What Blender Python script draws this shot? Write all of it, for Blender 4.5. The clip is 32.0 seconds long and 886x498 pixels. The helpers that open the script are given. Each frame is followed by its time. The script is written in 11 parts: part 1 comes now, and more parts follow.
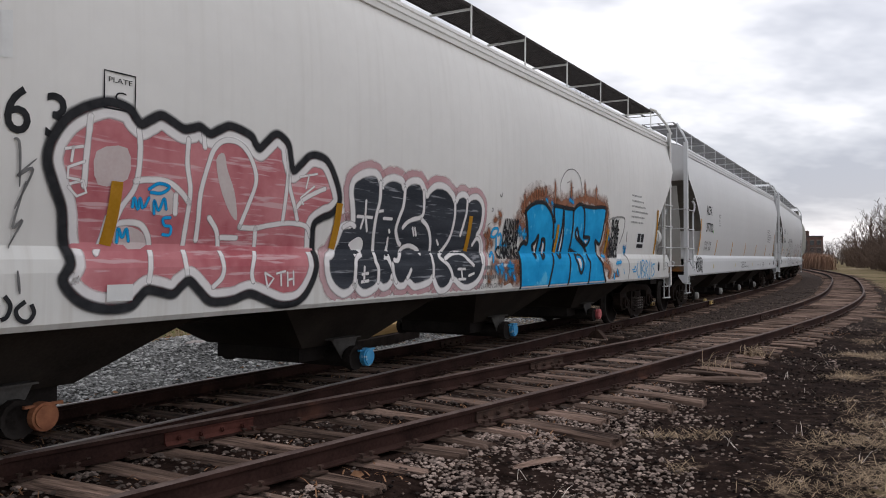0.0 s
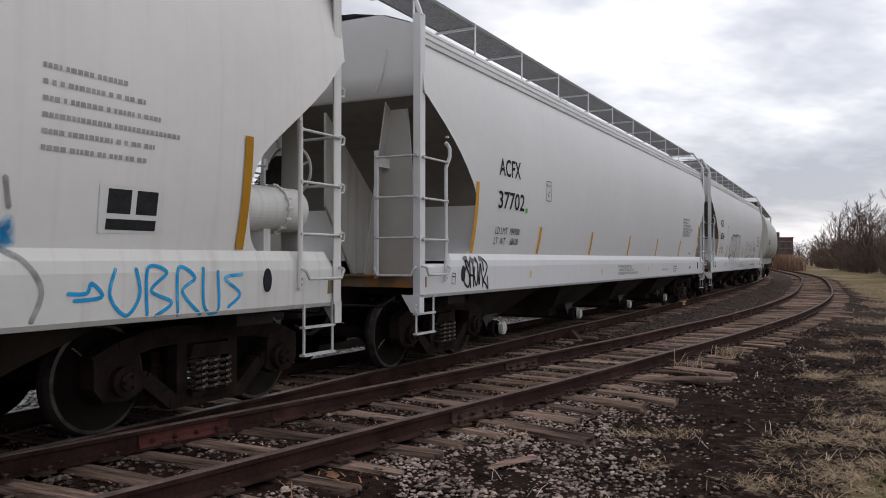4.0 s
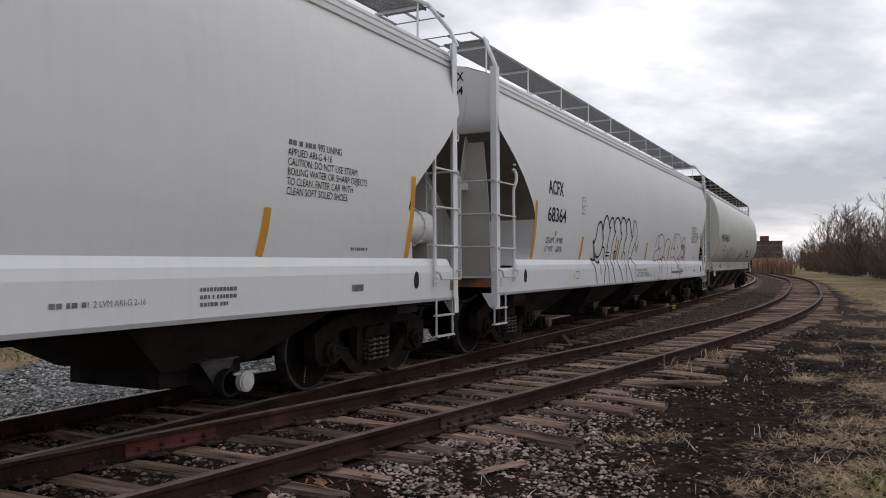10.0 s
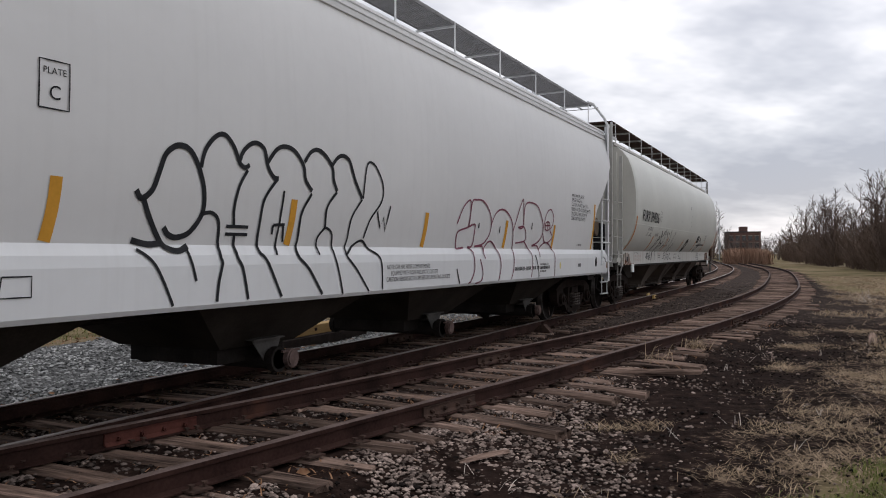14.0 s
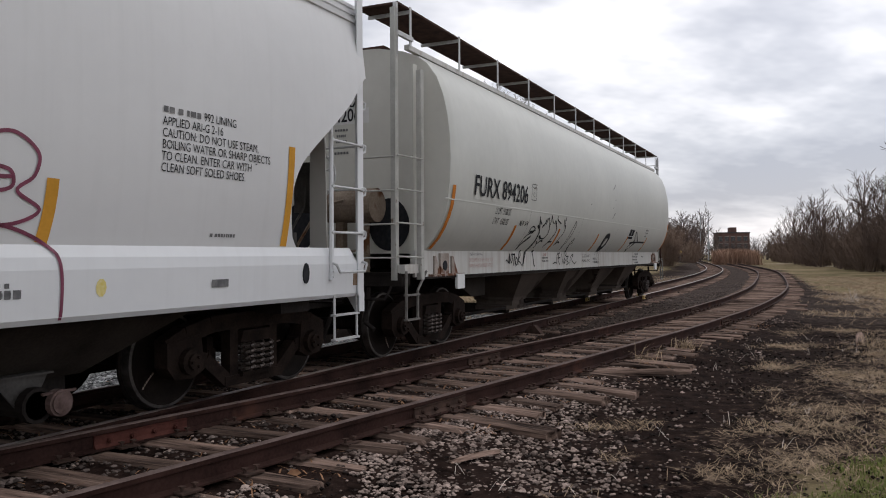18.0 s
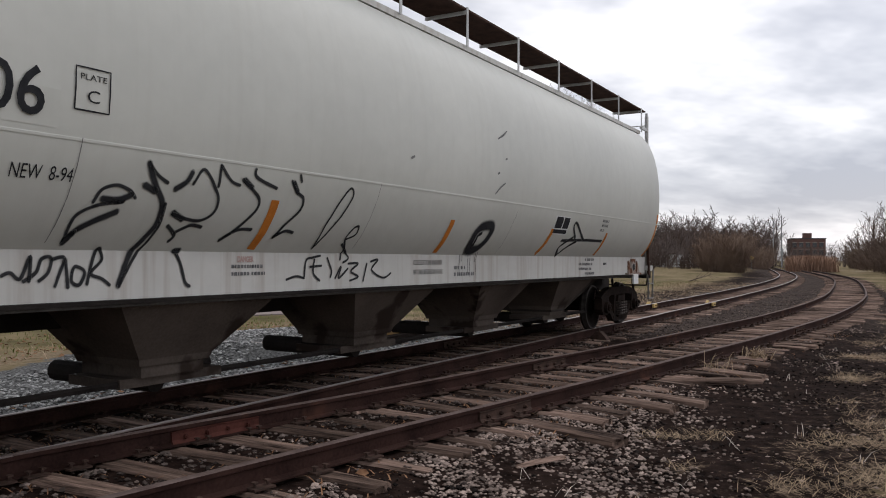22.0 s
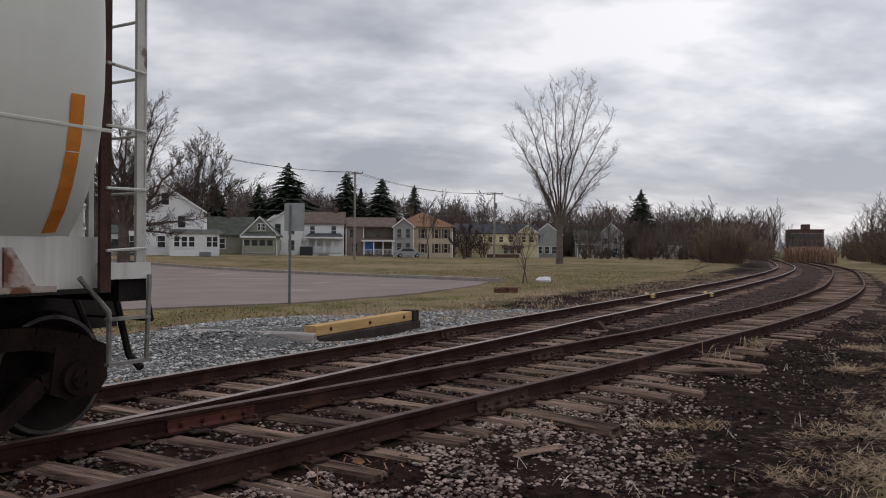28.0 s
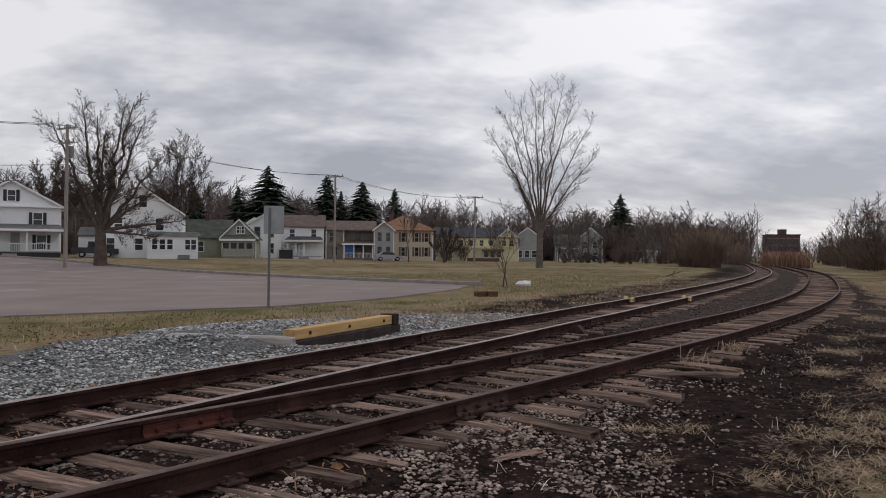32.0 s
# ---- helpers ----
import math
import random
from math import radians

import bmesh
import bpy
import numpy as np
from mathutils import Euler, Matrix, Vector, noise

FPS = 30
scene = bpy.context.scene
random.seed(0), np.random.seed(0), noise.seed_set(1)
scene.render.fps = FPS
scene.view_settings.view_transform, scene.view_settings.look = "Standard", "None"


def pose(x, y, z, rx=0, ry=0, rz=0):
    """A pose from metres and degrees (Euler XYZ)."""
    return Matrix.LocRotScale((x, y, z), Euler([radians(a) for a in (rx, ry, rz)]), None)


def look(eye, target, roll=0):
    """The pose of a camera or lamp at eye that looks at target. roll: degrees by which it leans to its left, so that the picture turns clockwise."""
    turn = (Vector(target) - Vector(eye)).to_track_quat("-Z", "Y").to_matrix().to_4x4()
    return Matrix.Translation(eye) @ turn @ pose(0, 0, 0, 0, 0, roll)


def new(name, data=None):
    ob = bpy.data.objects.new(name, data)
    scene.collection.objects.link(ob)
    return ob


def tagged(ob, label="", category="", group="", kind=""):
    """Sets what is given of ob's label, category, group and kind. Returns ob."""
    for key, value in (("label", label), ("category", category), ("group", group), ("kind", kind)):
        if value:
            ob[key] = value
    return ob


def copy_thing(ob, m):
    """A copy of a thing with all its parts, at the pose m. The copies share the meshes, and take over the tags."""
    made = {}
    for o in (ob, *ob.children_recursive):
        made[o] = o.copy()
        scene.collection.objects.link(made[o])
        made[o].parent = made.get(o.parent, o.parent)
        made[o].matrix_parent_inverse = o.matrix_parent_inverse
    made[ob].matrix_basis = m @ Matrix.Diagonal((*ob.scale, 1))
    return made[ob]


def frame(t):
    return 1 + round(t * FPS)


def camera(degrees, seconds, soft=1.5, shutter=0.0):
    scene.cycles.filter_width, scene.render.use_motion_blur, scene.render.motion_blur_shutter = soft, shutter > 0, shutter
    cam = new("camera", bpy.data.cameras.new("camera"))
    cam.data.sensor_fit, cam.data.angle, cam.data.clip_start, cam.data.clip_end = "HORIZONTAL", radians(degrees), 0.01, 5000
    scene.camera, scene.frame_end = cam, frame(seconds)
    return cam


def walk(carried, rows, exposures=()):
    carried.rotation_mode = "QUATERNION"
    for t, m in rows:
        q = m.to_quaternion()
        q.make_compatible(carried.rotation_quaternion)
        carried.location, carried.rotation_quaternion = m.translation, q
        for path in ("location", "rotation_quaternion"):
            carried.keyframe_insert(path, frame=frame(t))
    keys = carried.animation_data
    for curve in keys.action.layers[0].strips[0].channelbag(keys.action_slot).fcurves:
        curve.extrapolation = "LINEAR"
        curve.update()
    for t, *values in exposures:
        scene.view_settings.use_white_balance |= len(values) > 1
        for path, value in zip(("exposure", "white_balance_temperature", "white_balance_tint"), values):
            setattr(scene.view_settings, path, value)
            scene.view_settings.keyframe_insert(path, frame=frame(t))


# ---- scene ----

# ---------------------------------------------------------------- camera
EXPOSURES = [(0.0, 0.12), (3.0, 0.10), (9.0, 0.0), (12.0, 0.08), (14.0, 0.04), (18.0, 0.08), (20.0, 0.12), (22.0, 0.12), (25.0, 0.04), (28.0, -0.20), (32.0, -0.24)]
cam = camera(58.0, 32.0, soft=1.0)
PATH = [
    (0.0, pose(0.004, 0.003, 1.440, 90.65, -0.02, 0.06)),
    (0.5, pose(-0.000, 0.009, 1.444, 90.61, -0.01, -0.30)),
    (1.0, pose(0.002, -0.010, 1.441, 90.67, -0.14, -0.61)),
    (1.5, pose(0.003, 0.011, 1.444, 90.66, -0.10, -0.84)),
    (2.0, pose(0.003, 0.003, 1.442, 90.74, -0.17, -1.12)),
    (2.5, pose(-0.002, -0.001, 1.451, 90.74, -0.23, -1.46)),
    (3.0, pose(0.007, -0.021, 1.445, 90.77, -0.13, -1.68)),
    (3.5, pose(0.006, -0.035, 1.446, 90.76, -0.08, -1.85)),
    (5.5, pose(-0.008, -0.043, 1.437, 90.52, 0.23, -0.90)),
    (6.0, pose(0.007, -0.002, 1.424, 90.45, 0.33, -0.98)),
    (6.5, pose(0.005, -0.028, 1.446, 90.35, 0.19, -1.17)),
    (7.0, pose(0.002, -0.021, 1.438, 90.56, 0.25, -1.45)),
    (7.5, pose(0.000, -0.033, 1.445, 90.66, 0.17, -1.53)),
    (8.0, pose(0.009, -0.022, 1.440, 90.82, 0.26, -1.68)),
    (8.5, pose(0.002, -0.033, 1.451, 90.97, 0.18, -1.93)),
    (9.0, pose(0.005, -0.019, 1.443, 91.15, 0.23, -2.21)),
    (9.5, pose(0.028, -0.047, 1.448, 91.20, 0.26, -2.22)),
    (10.0, pose(0.033, -0.024, 1.441, 91.12, 0.31, -2.34)),
    (10.5, pose(0.030, -0.025, 1.436, 91.07, 0.50, -2.52)),
    (11.0, pose(0.017, -0.026, 1.438, 91.06, 0.45, -2.66)),
    (11.5, pose(0.013, -0.003, 1.436, 90.90, 0.52, -2.91)),
    (12.0, pose(0.012, 0.010, 1.433, 90.70, 0.48, -3.12)),
    (12.5, pose(0.007, -0.008, 1.435, 90.52, 0.35, -3.25)),
    (13.0, pose(0.011, 0.001, 1.439, 90.33, 0.23, -3.35)),
    (13.5, pose(0.010, 0.001, 1.434, 90.32, 0.17, -3.51)),
    (14.0, pose(0.015, 0.011, 1.433, 90.37, 0.18, -3.68)),
    (14.5, pose(0.012, 0.008, 1.440, 90.25, 0.02, -3.79)),
    (16.5, pose(0.004, -0.017, 1.454, 90.29, -0.15, -4.23)),
    (17.0, pose(0.008, 0.004, 1.435, 90.38, 0.03, -4.34)),
    (17.5, pose(0.006, -0.013, 1.434, 90.41, 0.16, -4.53)),
    (18.0, pose(0.014, -0.008, 1.427, 90.47, 0.33, -4.37)),
    (18.5, pose(0.003, -0.015, 1.433, 90.61, 0.24, -3.66)),
    (19.0, pose(0.000, -0.021, 1.438, 90.79, 0.14, -2.89)),
    (19.5, pose(0.001, -0.039, 1.431, 90.94, 0.20, -2.16)),
    (20.0, pose(-0.002, -0.021, 1.427, 90.98, 0.11, -2.23)),
    (20.5, pose(-0.011, -0.038, 1.431, 90.97, -0.06, -2.21)),
    (21.0, pose(-0.010, -0.049, 1.434, 90.90, -0.06, -2.12)),
    (21.5, pose(-0.014, -0.051, 1.436, 90.76, -0.02, -1.31)),
    (22.0, pose(-0.014, -0.062, 1.436, 90.75, -0.16, 0.22)),
    (22.5, pose(-0.024, -0.074, 1.432, 90.78, -0.43, 2.17)),
    (23.0, pose(-0.018, -0.062, 1.431, 90.75, -0.65, 2.05)),
    (23.5, pose(-0.025, -0.076, 1.424, 90.77, -0.70, 2.10)),
    (24.0, pose(-0.020, -0.064, 1.423, 90.66, -0.69, 2.94)),
    (24.5, pose(-0.018, -0.066, 1.432, 90.54, -0.78, 2.47)),
    (25.0, pose(-0.005, -0.057, 1.423, 90.50, -0.63, 1.86)),
    (25.5, pose(-0.005, -0.064, 1.429, 90.46, -0.41, 1.56)),
    (27.5, pose(-0.009, -0.044, 1.422, 90.18, -0.19, 0.37)),
    (28.0, pose(-0.003, -0.020, 1.421, 90.05, -0.32, 0.11)),
    (28.5, pose(0.002, -0.011, 1.418, 90.04, -0.31, -0.08)),
    (29.0, pose(0.001, -0.014, 1.420, 89.91, -0.29, -0.33)),
    (29.5, pose(-0.001, -0.016, 1.418, 89.93, -0.38, -0.62)),
    (30.0, pose(-0.000, -0.009, 1.420, 89.97, -0.46, -0.93)),
    (30.5, pose(0.002, -0.019, 1.421, 89.98, -0.45, -1.13)),
    (31.0, pose(0.001, -0.010, 1.422, 90.06, -0.53, -1.09)),
    (31.5, pose(-0.000, 0.001, 1.417, 90.15, -0.51, -1.18)),
    (32.0, pose(0.000, 0.000, 1.422, 90.32, -0.50, -1.30)),
]
walk(cam, PATH, EXPOSURES)


# ---------------------------------------------------------------- sky and sun
SUN_AZ, SUN_EL = 62.0, 50.0          # degrees right of +y, above the horizon


def overcast_sky():
    w = bpy.data.worlds.new("overcast_sky")
    scene.world = w
    w.use_nodes = True
    nt = w.node_tree
    nt.nodes.clear()
    N, L = nt.nodes.new, nt.links.new

    def math_node(op, a, b=None, c=None):
        n = N("ShaderNodeMath")
        n.operation = op
        for i, v in enumerate((a, b, c)):
            if v is None:
                continue
            if isinstance(v, (int, float)):
                n.inputs[i].default_value = v
            else:
                L(v, n.inputs[i])
        return n.outputs[0]

    tc = N("ShaderNodeTexCoord")
    sep = N("ShaderNodeSeparateXYZ")
    L(tc.outputs["Generated"], sep.inputs[0])
    up = math_node("MAXIMUM", sep.outputs[2], 0.0)
    low = math_node("ADD", up, 0.30)
    cx = math_node("DIVIDE", sep.outputs[0], low)
    cy = math_node("DIVIDE", sep.outputs[1], low)
    com = N("ShaderNodeCombineXYZ")
    L(cx, com.inputs[0])
    L(cy, com.inputs[1])
    turn = N("ShaderNodeMapping")
    turn.inputs["Rotation"].default_value = (0, 0, radians(-24))
    turn.inputs["Scale"].default_value = (0.75, 1.0, 1.0)
    turn.inputs["Location"].default_value = (3.1, 1.7, 0.0)
    L(com.outputs[0], turn.inputs[0])
    big = N("ShaderNodeTexNoise")
    big.inputs["Scale"].default_value = 1.15
    big.inputs["Detail"].default_value = 5.0
    big.inputs["Roughness"].default_value = 0.52
    big.inputs["Distortion"].default_value = 0.5
    L(turn.outputs[0], big.inputs["Vector"])
    fine = N("ShaderNodeTexNoise")
    fine.inputs["Scale"].default_value = 3.4
    fine.inputs["Detail"].default_value = 4.0
    fine.inputs["Roughness"].default_value = 0.56
    L(turn.outputs[0], fine.inputs["Vector"])
    both = math_node("MULTIPLY_ADD", fine.outputs["Fac"], 0.5, math_node("MULTIPLY", big.outputs["Fac"], 0.68))
    ramp = N("ShaderNodeValToRGB")
    el = ramp.color_ramp.elements
    el[0].position, el[0].color = 0.455, (0.385, 0.395, 0.45, 1)
    el[1].position, el[1].color = 0.68, (0.90, 0.885, 0.91, 1)
    mid = el.new(0.56)
    mid.color = (0.565, 0.57, 0.615, 1)
    L(both, ramp.inputs[0])
    # the veiled sun brightens the cloud round it
    a, e = radians(SUN_AZ), radians(SUN_EL)
    to_sun = (math.sin(a) * math.cos(e), math.cos(a) * math.cos(e), math.sin(e))
    dot = N("ShaderNodeVectorMath")
    dot.operation = "DOT_PRODUCT"
    L(tc.outputs["Generated"], dot.inputs[0])
    dot.inputs[1].default_value = to_sun
    glow = math_node("POWER", math_node("MAXIMUM", dot.outputs["Value"], 0.0), 2.2)
    gain = math_node("MULTIPLY_ADD", glow, 0.50, 0.97)
    bright = N("ShaderNodeVectorMath")
    bright.operation = "SCALE"
    L(ramp.outputs[0], bright.inputs[0])
    L(gain, bright.inputs["Scale"])
    # thin warm band on the horizon
    band = math_node("POWER", math_node("SUBTRACT", 1.0, math_node("MINIMUM", math_node("MULTIPLY", up, 5.0), 1.0)), 3.0)
    warm = N("ShaderNodeMix")
    warm.data_type = "RGBA"
    L(math_node("MULTIPLY", band, math_node("MULTIPLY_ADD", glow, 0.55, 0.12)), warm.inputs[0])
    L(bright.outputs[0], warm.inputs[6])
    warm.inputs[7].default_value = (0.74, 0.62, 0.62, 1)
    sky = N("ShaderNodeTexSky")
    sky.sky_type = "NISHITA"
    sky.sun_disc = False
    sky.sun_elevation, sky.sun_rotation = e, a
    clouds, clear, add = N("ShaderNodeBackground"), N("ShaderNodeBackground"), N("ShaderNodeAddShader")
    L(warm.outputs[2], clouds.inputs[0])
    clouds.inputs[1].default_value = 1.0
    L(sky.outputs[0], clear.inputs[0])
    clear.inputs[1].default_value = 0.012
    L(clouds.outputs[0], add.inputs[0])
    L(clear.outputs[0], add.inputs[1])
    out = N("ShaderNodeOutputWorld")
    L(add.outputs[0], out.inputs[0])


overcast_sky()
sun = new("sun", bpy.data.lights.new("sun", "SUN"))
sun.data.energy, sun.data.angle, sun.data.color = 0.42, radians(40), (1.0, 0.95, 0.9)
sun.matrix_world = look((0, 0, 60), (-60 * math.sin(radians(SUN_AZ)), -60 * math.cos(radians(SUN_AZ)), 60 - 60 * math.tan(radians(SUN_EL))))


# ---------------------------------------------------------------- materials
def surface(name, a, b, scale=3.0, rough=0.7, bump=0.15, metal=0.0, fine=40.0, stretch=(1, 1, 1), vary=0.0, spots=None, gloss_var=0.12):
    """Two tones mixed by coarse and fine noise; vary: change from object to object; spots: a third tone in small patches."""
    m = bpy.data.materials.new(name)
    m.use_nodes = True
    nt = m.node_tree
    N, L = nt.nodes.new, nt.links.new
    bs = nt.nodes["Principled BSDF"]
    tc = N("ShaderNodeTexCoord")
    mp = N("ShaderNodeMapping")
    mp.inputs["Scale"].default_value = stretch
    L(tc.outputs["Object"], mp.inputs[0])
    info = None
    if vary:
        info = N("ShaderNodeObjectInfo")
        shift = N("ShaderNodeVectorMath")
        shift.operation = "SCALE"
        shift.inputs[0].default_value = (17.0, 9.0, 23.0)
        L(info.outputs["Random"], shift.inputs["Scale"])
        L(shift.outputs[0], mp.inputs["Location"])
    n1, n2 = N("ShaderNodeTexNoise"), N("ShaderNodeTexNoise")
    for n, s, d in ((n1, scale, 6.0), (n2, fine, 3.0)):
        n.inputs["Scale"].default_value = s
        n.inputs["Detail"].default_value = d
        L(mp.outputs[0], n.inputs["Vector"])
    mix = N("ShaderNodeMath")
    mix.operation = "MULTIPLY_ADD"
    L(n2.outputs["Fac"], mix.inputs[0])
    mix.inputs[1].default_value = 0.4
    L(n1.outputs["Fac"], mix.inputs[2])
    rng = N("ShaderNodeMapRange")
    rng.inputs[1].default_value, rng.inputs[2].default_value = 0.48, 0.92
    L(mix.outputs[0], rng.inputs[0])
    col = N("ShaderNodeMix")
    col.data_type = "RGBA"
    L(rng.outputs[0], col.inputs[0])
    col.inputs[6].default_value, col.inputs[7].default_value = (*a, 1), (*b, 1)
    last = col.outputs[2]
    if spots:
        n3 = N("ShaderNodeTexNoise")
        n3.inputs["Scale"].default_value = spots[1]
        n3.inputs["Detail"].default_value = 4.0
        L(mp.outputs[0], n3.inputs["Vector"])
        r3 = N("ShaderNodeMapRange")
        r3.inputs[1].default_value, r3.inputs[2].default_value = spots[2], spots[2] + 0.06
        L(n3.outputs["Fac"], r3.inputs[0])
        c3 = N("ShaderNodeMix")
        c3.data_type = "RGBA"
        L(r3.outputs[0], c3.inputs[0])
        L(last, c3.inputs[6])
        c3.inputs[7].default_value = (*spots[0], 1)
        last = c3.outputs[2]
    if vary:
        v = N("ShaderNodeMath")
        v.operation = "MULTIPLY_ADD"
        L(info.outputs["Random"], v.inputs[0])
        v.inputs[1].default_value, v.inputs[2].default_value = 2 * vary, 1 - vary
        sc = N("ShaderNodeVectorMath")
        sc.operation = "SCALE"
        L(last, sc.inputs[0])
        L(v.outputs[0], sc.inputs["Scale"])
        last = sc.outputs[0]
    L(last, bs.inputs["Base Color"])
    rr = N("ShaderNodeMath")
    rr.operation = "MULTIPLY_ADD"
    L(n1.outputs["Fac"], rr.inputs[0])
    rr.inputs[1].default_value, rr.inputs[2].default_value = gloss_var, rough - gloss_var / 2
    L(rr.outputs[0], bs.inputs["Roughness"])
    bs.inputs["Metallic"].default_value = metal
    if rough >= 0.7:
        bs.inputs["Specular IOR Level"].default_value = 0.06
    if bump:
        bp = N("ShaderNodeBump")
        bp.inputs["Strength"].default_value = bump
        bp.inputs["Distance"].default_value = 0.02
        L(mix.outputs[0], bp.inputs["Height"])
        L(bp.outputs[0], bs.inputs["Normal"])
    return m


def paint_skin(name, a, b, streak, rough=0.45, amount=0.25):
    """Car paint with soft vertical dirt streaks and faint cloudy fading."""
    m = surface(name, a, b, scale=0.5, rough=rough, bump=0.02, fine=6.0)
    nt = m.node_tree
    N, L = nt.nodes.new, nt.links.new
    bs = nt.nodes["Principled BSDF"]
    base = bs.inputs["Base Color"].links[0].from_socket
    tc, mp, n = N("ShaderNodeTexCoord"), N("ShaderNodeMapping"), N("ShaderNodeTexNoise")
    mp.inputs["Scale"].default_value = (5.0, 0.3, 0.22)
    L(tc.outputs["Object"], mp.inputs[0])
    L(mp.outputs[0], n.inputs["Vector"])
    n.inputs["Scale"].default_value = 2.0
    n.inputs["Detail"].default_value = 5.0
    r = N("ShaderNodeMapRange")
    r.inputs[1].default_value, r.inputs[2].default_value = 0.5, 0.8
    r.inputs[4].default_value = amount
    L(n.outputs["Fac"], r.inputs[0])
    c = N("ShaderNodeMix")
    c.data_type = "RGBA"
    L(r.outputs[0], c.inputs[0])
    L(base, c.inputs[6])
    c.inputs[7].default_value = (*streak, 1)
    L(c.outputs[2], bs.inputs["Base Color"])
    return m


M = {}
M["hull_new"] = paint_skin("hull_new", (0.60, 0.605, 0.61), (0.65, 0.655, 0.66), (0.42, 0.42, 0.41), 0.42, 0.12)
M["hull_old"] = paint_skin("hull_old", (0.66, 0.655, 0.64), (0.73, 0.725, 0.71), (0.46, 0.44, 0.41), 0.5, 0.2)
M["hull_grey"] = paint_skin("hull_grey", (0.48, 0.488, 0.455), (0.555, 0.562, 0.525), (0.36, 0.35, 0.315), 0.42, 0.16)
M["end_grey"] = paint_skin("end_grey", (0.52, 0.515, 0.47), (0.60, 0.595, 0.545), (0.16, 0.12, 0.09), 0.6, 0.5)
M["sill_new"] = paint_skin("sill_new", (0.64, 0.655, 0.67), (0.69, 0.705, 0.72), (0.5, 0.5, 0.5), 0.4, 0.2)
# shade of the downward slope is set into the base tone; brown streaks on top
M["slope_shaded"] = paint_skin("slope_shaded", (0.145, 0.138, 0.125), (0.215, 0.205, 0.188), (0.12, 0.085, 0.06), 0.7, 0.5)
M["sill_old"] = paint_skin("sill_old", (0.58, 0.58, 0.57), (0.67, 0.67, 0.65), (0.4, 0.36, 0.32), 0.5, 0.5)
M["ladder_grey"] = surface("ladder_grey", (0.36, 0.36, 0.335), (0.47, 0.468, 0.44), 5, 0.55, 0.03, spots=((0.15, 0.115, 0.09), 5.0, 0.66))
M["step_iron"] = surface("step_iron", (0.07, 0.064, 0.058), (0.22, 0.21, 0.195), 6, 0.6, 0.1)
M["sill_grey"] = paint_skin("sill_grey", (0.45, 0.447, 0.425), (0.55, 0.545, 0.52), (0.24, 0.175, 0.13), 0.5, 0.6)
M["rungs"] = surface("rungs", (0.40, 0.405, 0.41), (0.57, 0.58, 0.585), 6, 0.5, 0.03, spots=((0.22, 0.19, 0.165), 5.0, 0.66))
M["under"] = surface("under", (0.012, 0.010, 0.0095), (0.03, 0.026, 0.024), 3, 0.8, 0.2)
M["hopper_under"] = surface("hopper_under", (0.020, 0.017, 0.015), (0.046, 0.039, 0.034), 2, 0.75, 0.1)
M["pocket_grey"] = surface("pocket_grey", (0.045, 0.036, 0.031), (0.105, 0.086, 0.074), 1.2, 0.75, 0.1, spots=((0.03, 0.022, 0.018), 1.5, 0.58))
M["bracket"] = surface("bracket", (0.05, 0.047, 0.045), (0.10, 0.095, 0.09), 5, 0.7, 0.1)
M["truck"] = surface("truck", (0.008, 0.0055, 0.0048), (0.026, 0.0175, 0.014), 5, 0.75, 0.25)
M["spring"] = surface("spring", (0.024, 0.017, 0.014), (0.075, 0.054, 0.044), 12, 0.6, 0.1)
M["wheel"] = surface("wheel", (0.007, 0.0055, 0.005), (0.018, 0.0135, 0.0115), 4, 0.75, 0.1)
M["tread"] = surface("tread", (0.03, 0.026, 0.024), (0.11, 0.10, 0.095), 8, 0.5, 0.05, metal=0.6)
M["grate_new"] = surface("grate_new", (0.17, 0.17, 0.175), (0.24, 0.24, 0.25), 9, 0.6, 0.0)
M["grate_old"] = surface("grate_old", (0.025, 0.022, 0.022), (0.06, 0.052, 0.05), 9, 0.7, 0.0)
M["grate_rust"] = surface("grate_rust", (0.03, 0.018, 0.015), (0.08, 0.045, 0.035), 6, 0.8, 0.1)
M["orange"] = surface("orange", (0.50, 0.25, 0.035), (0.62, 0.31, 0.05), 5, 0.72, 0.02)
M["ochre"] = surface("ochre", (0.36, 0.175, 0.012), (0.46, 0.235, 0.03), 5, 0.72, 0.02)
M["orange_deep"] = surface("orange_deep", (0.42, 0.14, 0.025), (0.55, 0.2, 0.04), 5, 0.72, 0.02)
M["ink"] = surface("ink", (0.018, 0.019, 0.022), (0.035, 0.036, 0.04), 14, 0.72, 0.0)
M["ink_soft"] = surface("ink_soft", (0.10, 0.10, 0.105), (0.22, 0.22, 0.22), 9, 0.72, 0.0)
M["faint_ink"] = surface("faint_ink", (0.24, 0.24, 0.24), (0.38, 0.38, 0.37), 9, 0.6, 0.0)
M["red_ink"] = surface("red_ink", (0.36, 0.22, 0.20), (0.5, 0.36, 0.33), 9, 0.6, 0.0)
M["green_dot"] = surface("green_dot", (0.09, 0.42, 0.07), (0.13, 0.5, 0.1), 20, 0.5, 0.0)
M["yellow_spot"] = surface("yellow_spot", (0.62, 0.5, 0.12), (0.68, 0.6, 0.3), 20, 0.6, 0.0)
M["pink"] = surface("pink", (0.40, 0.11, 0.13), (0.57, 0.24, 0.26), 2.2, 0.72, 0.02, fine=9)
M["blue"] = surface("blue", (0.006, 0.26, 0.58), (0.02, 0.38, 0.74), 2.6, 0.72, 0.02, fine=9, spots=((0.10, 0.46, 0.74), 3.5, 0.6))
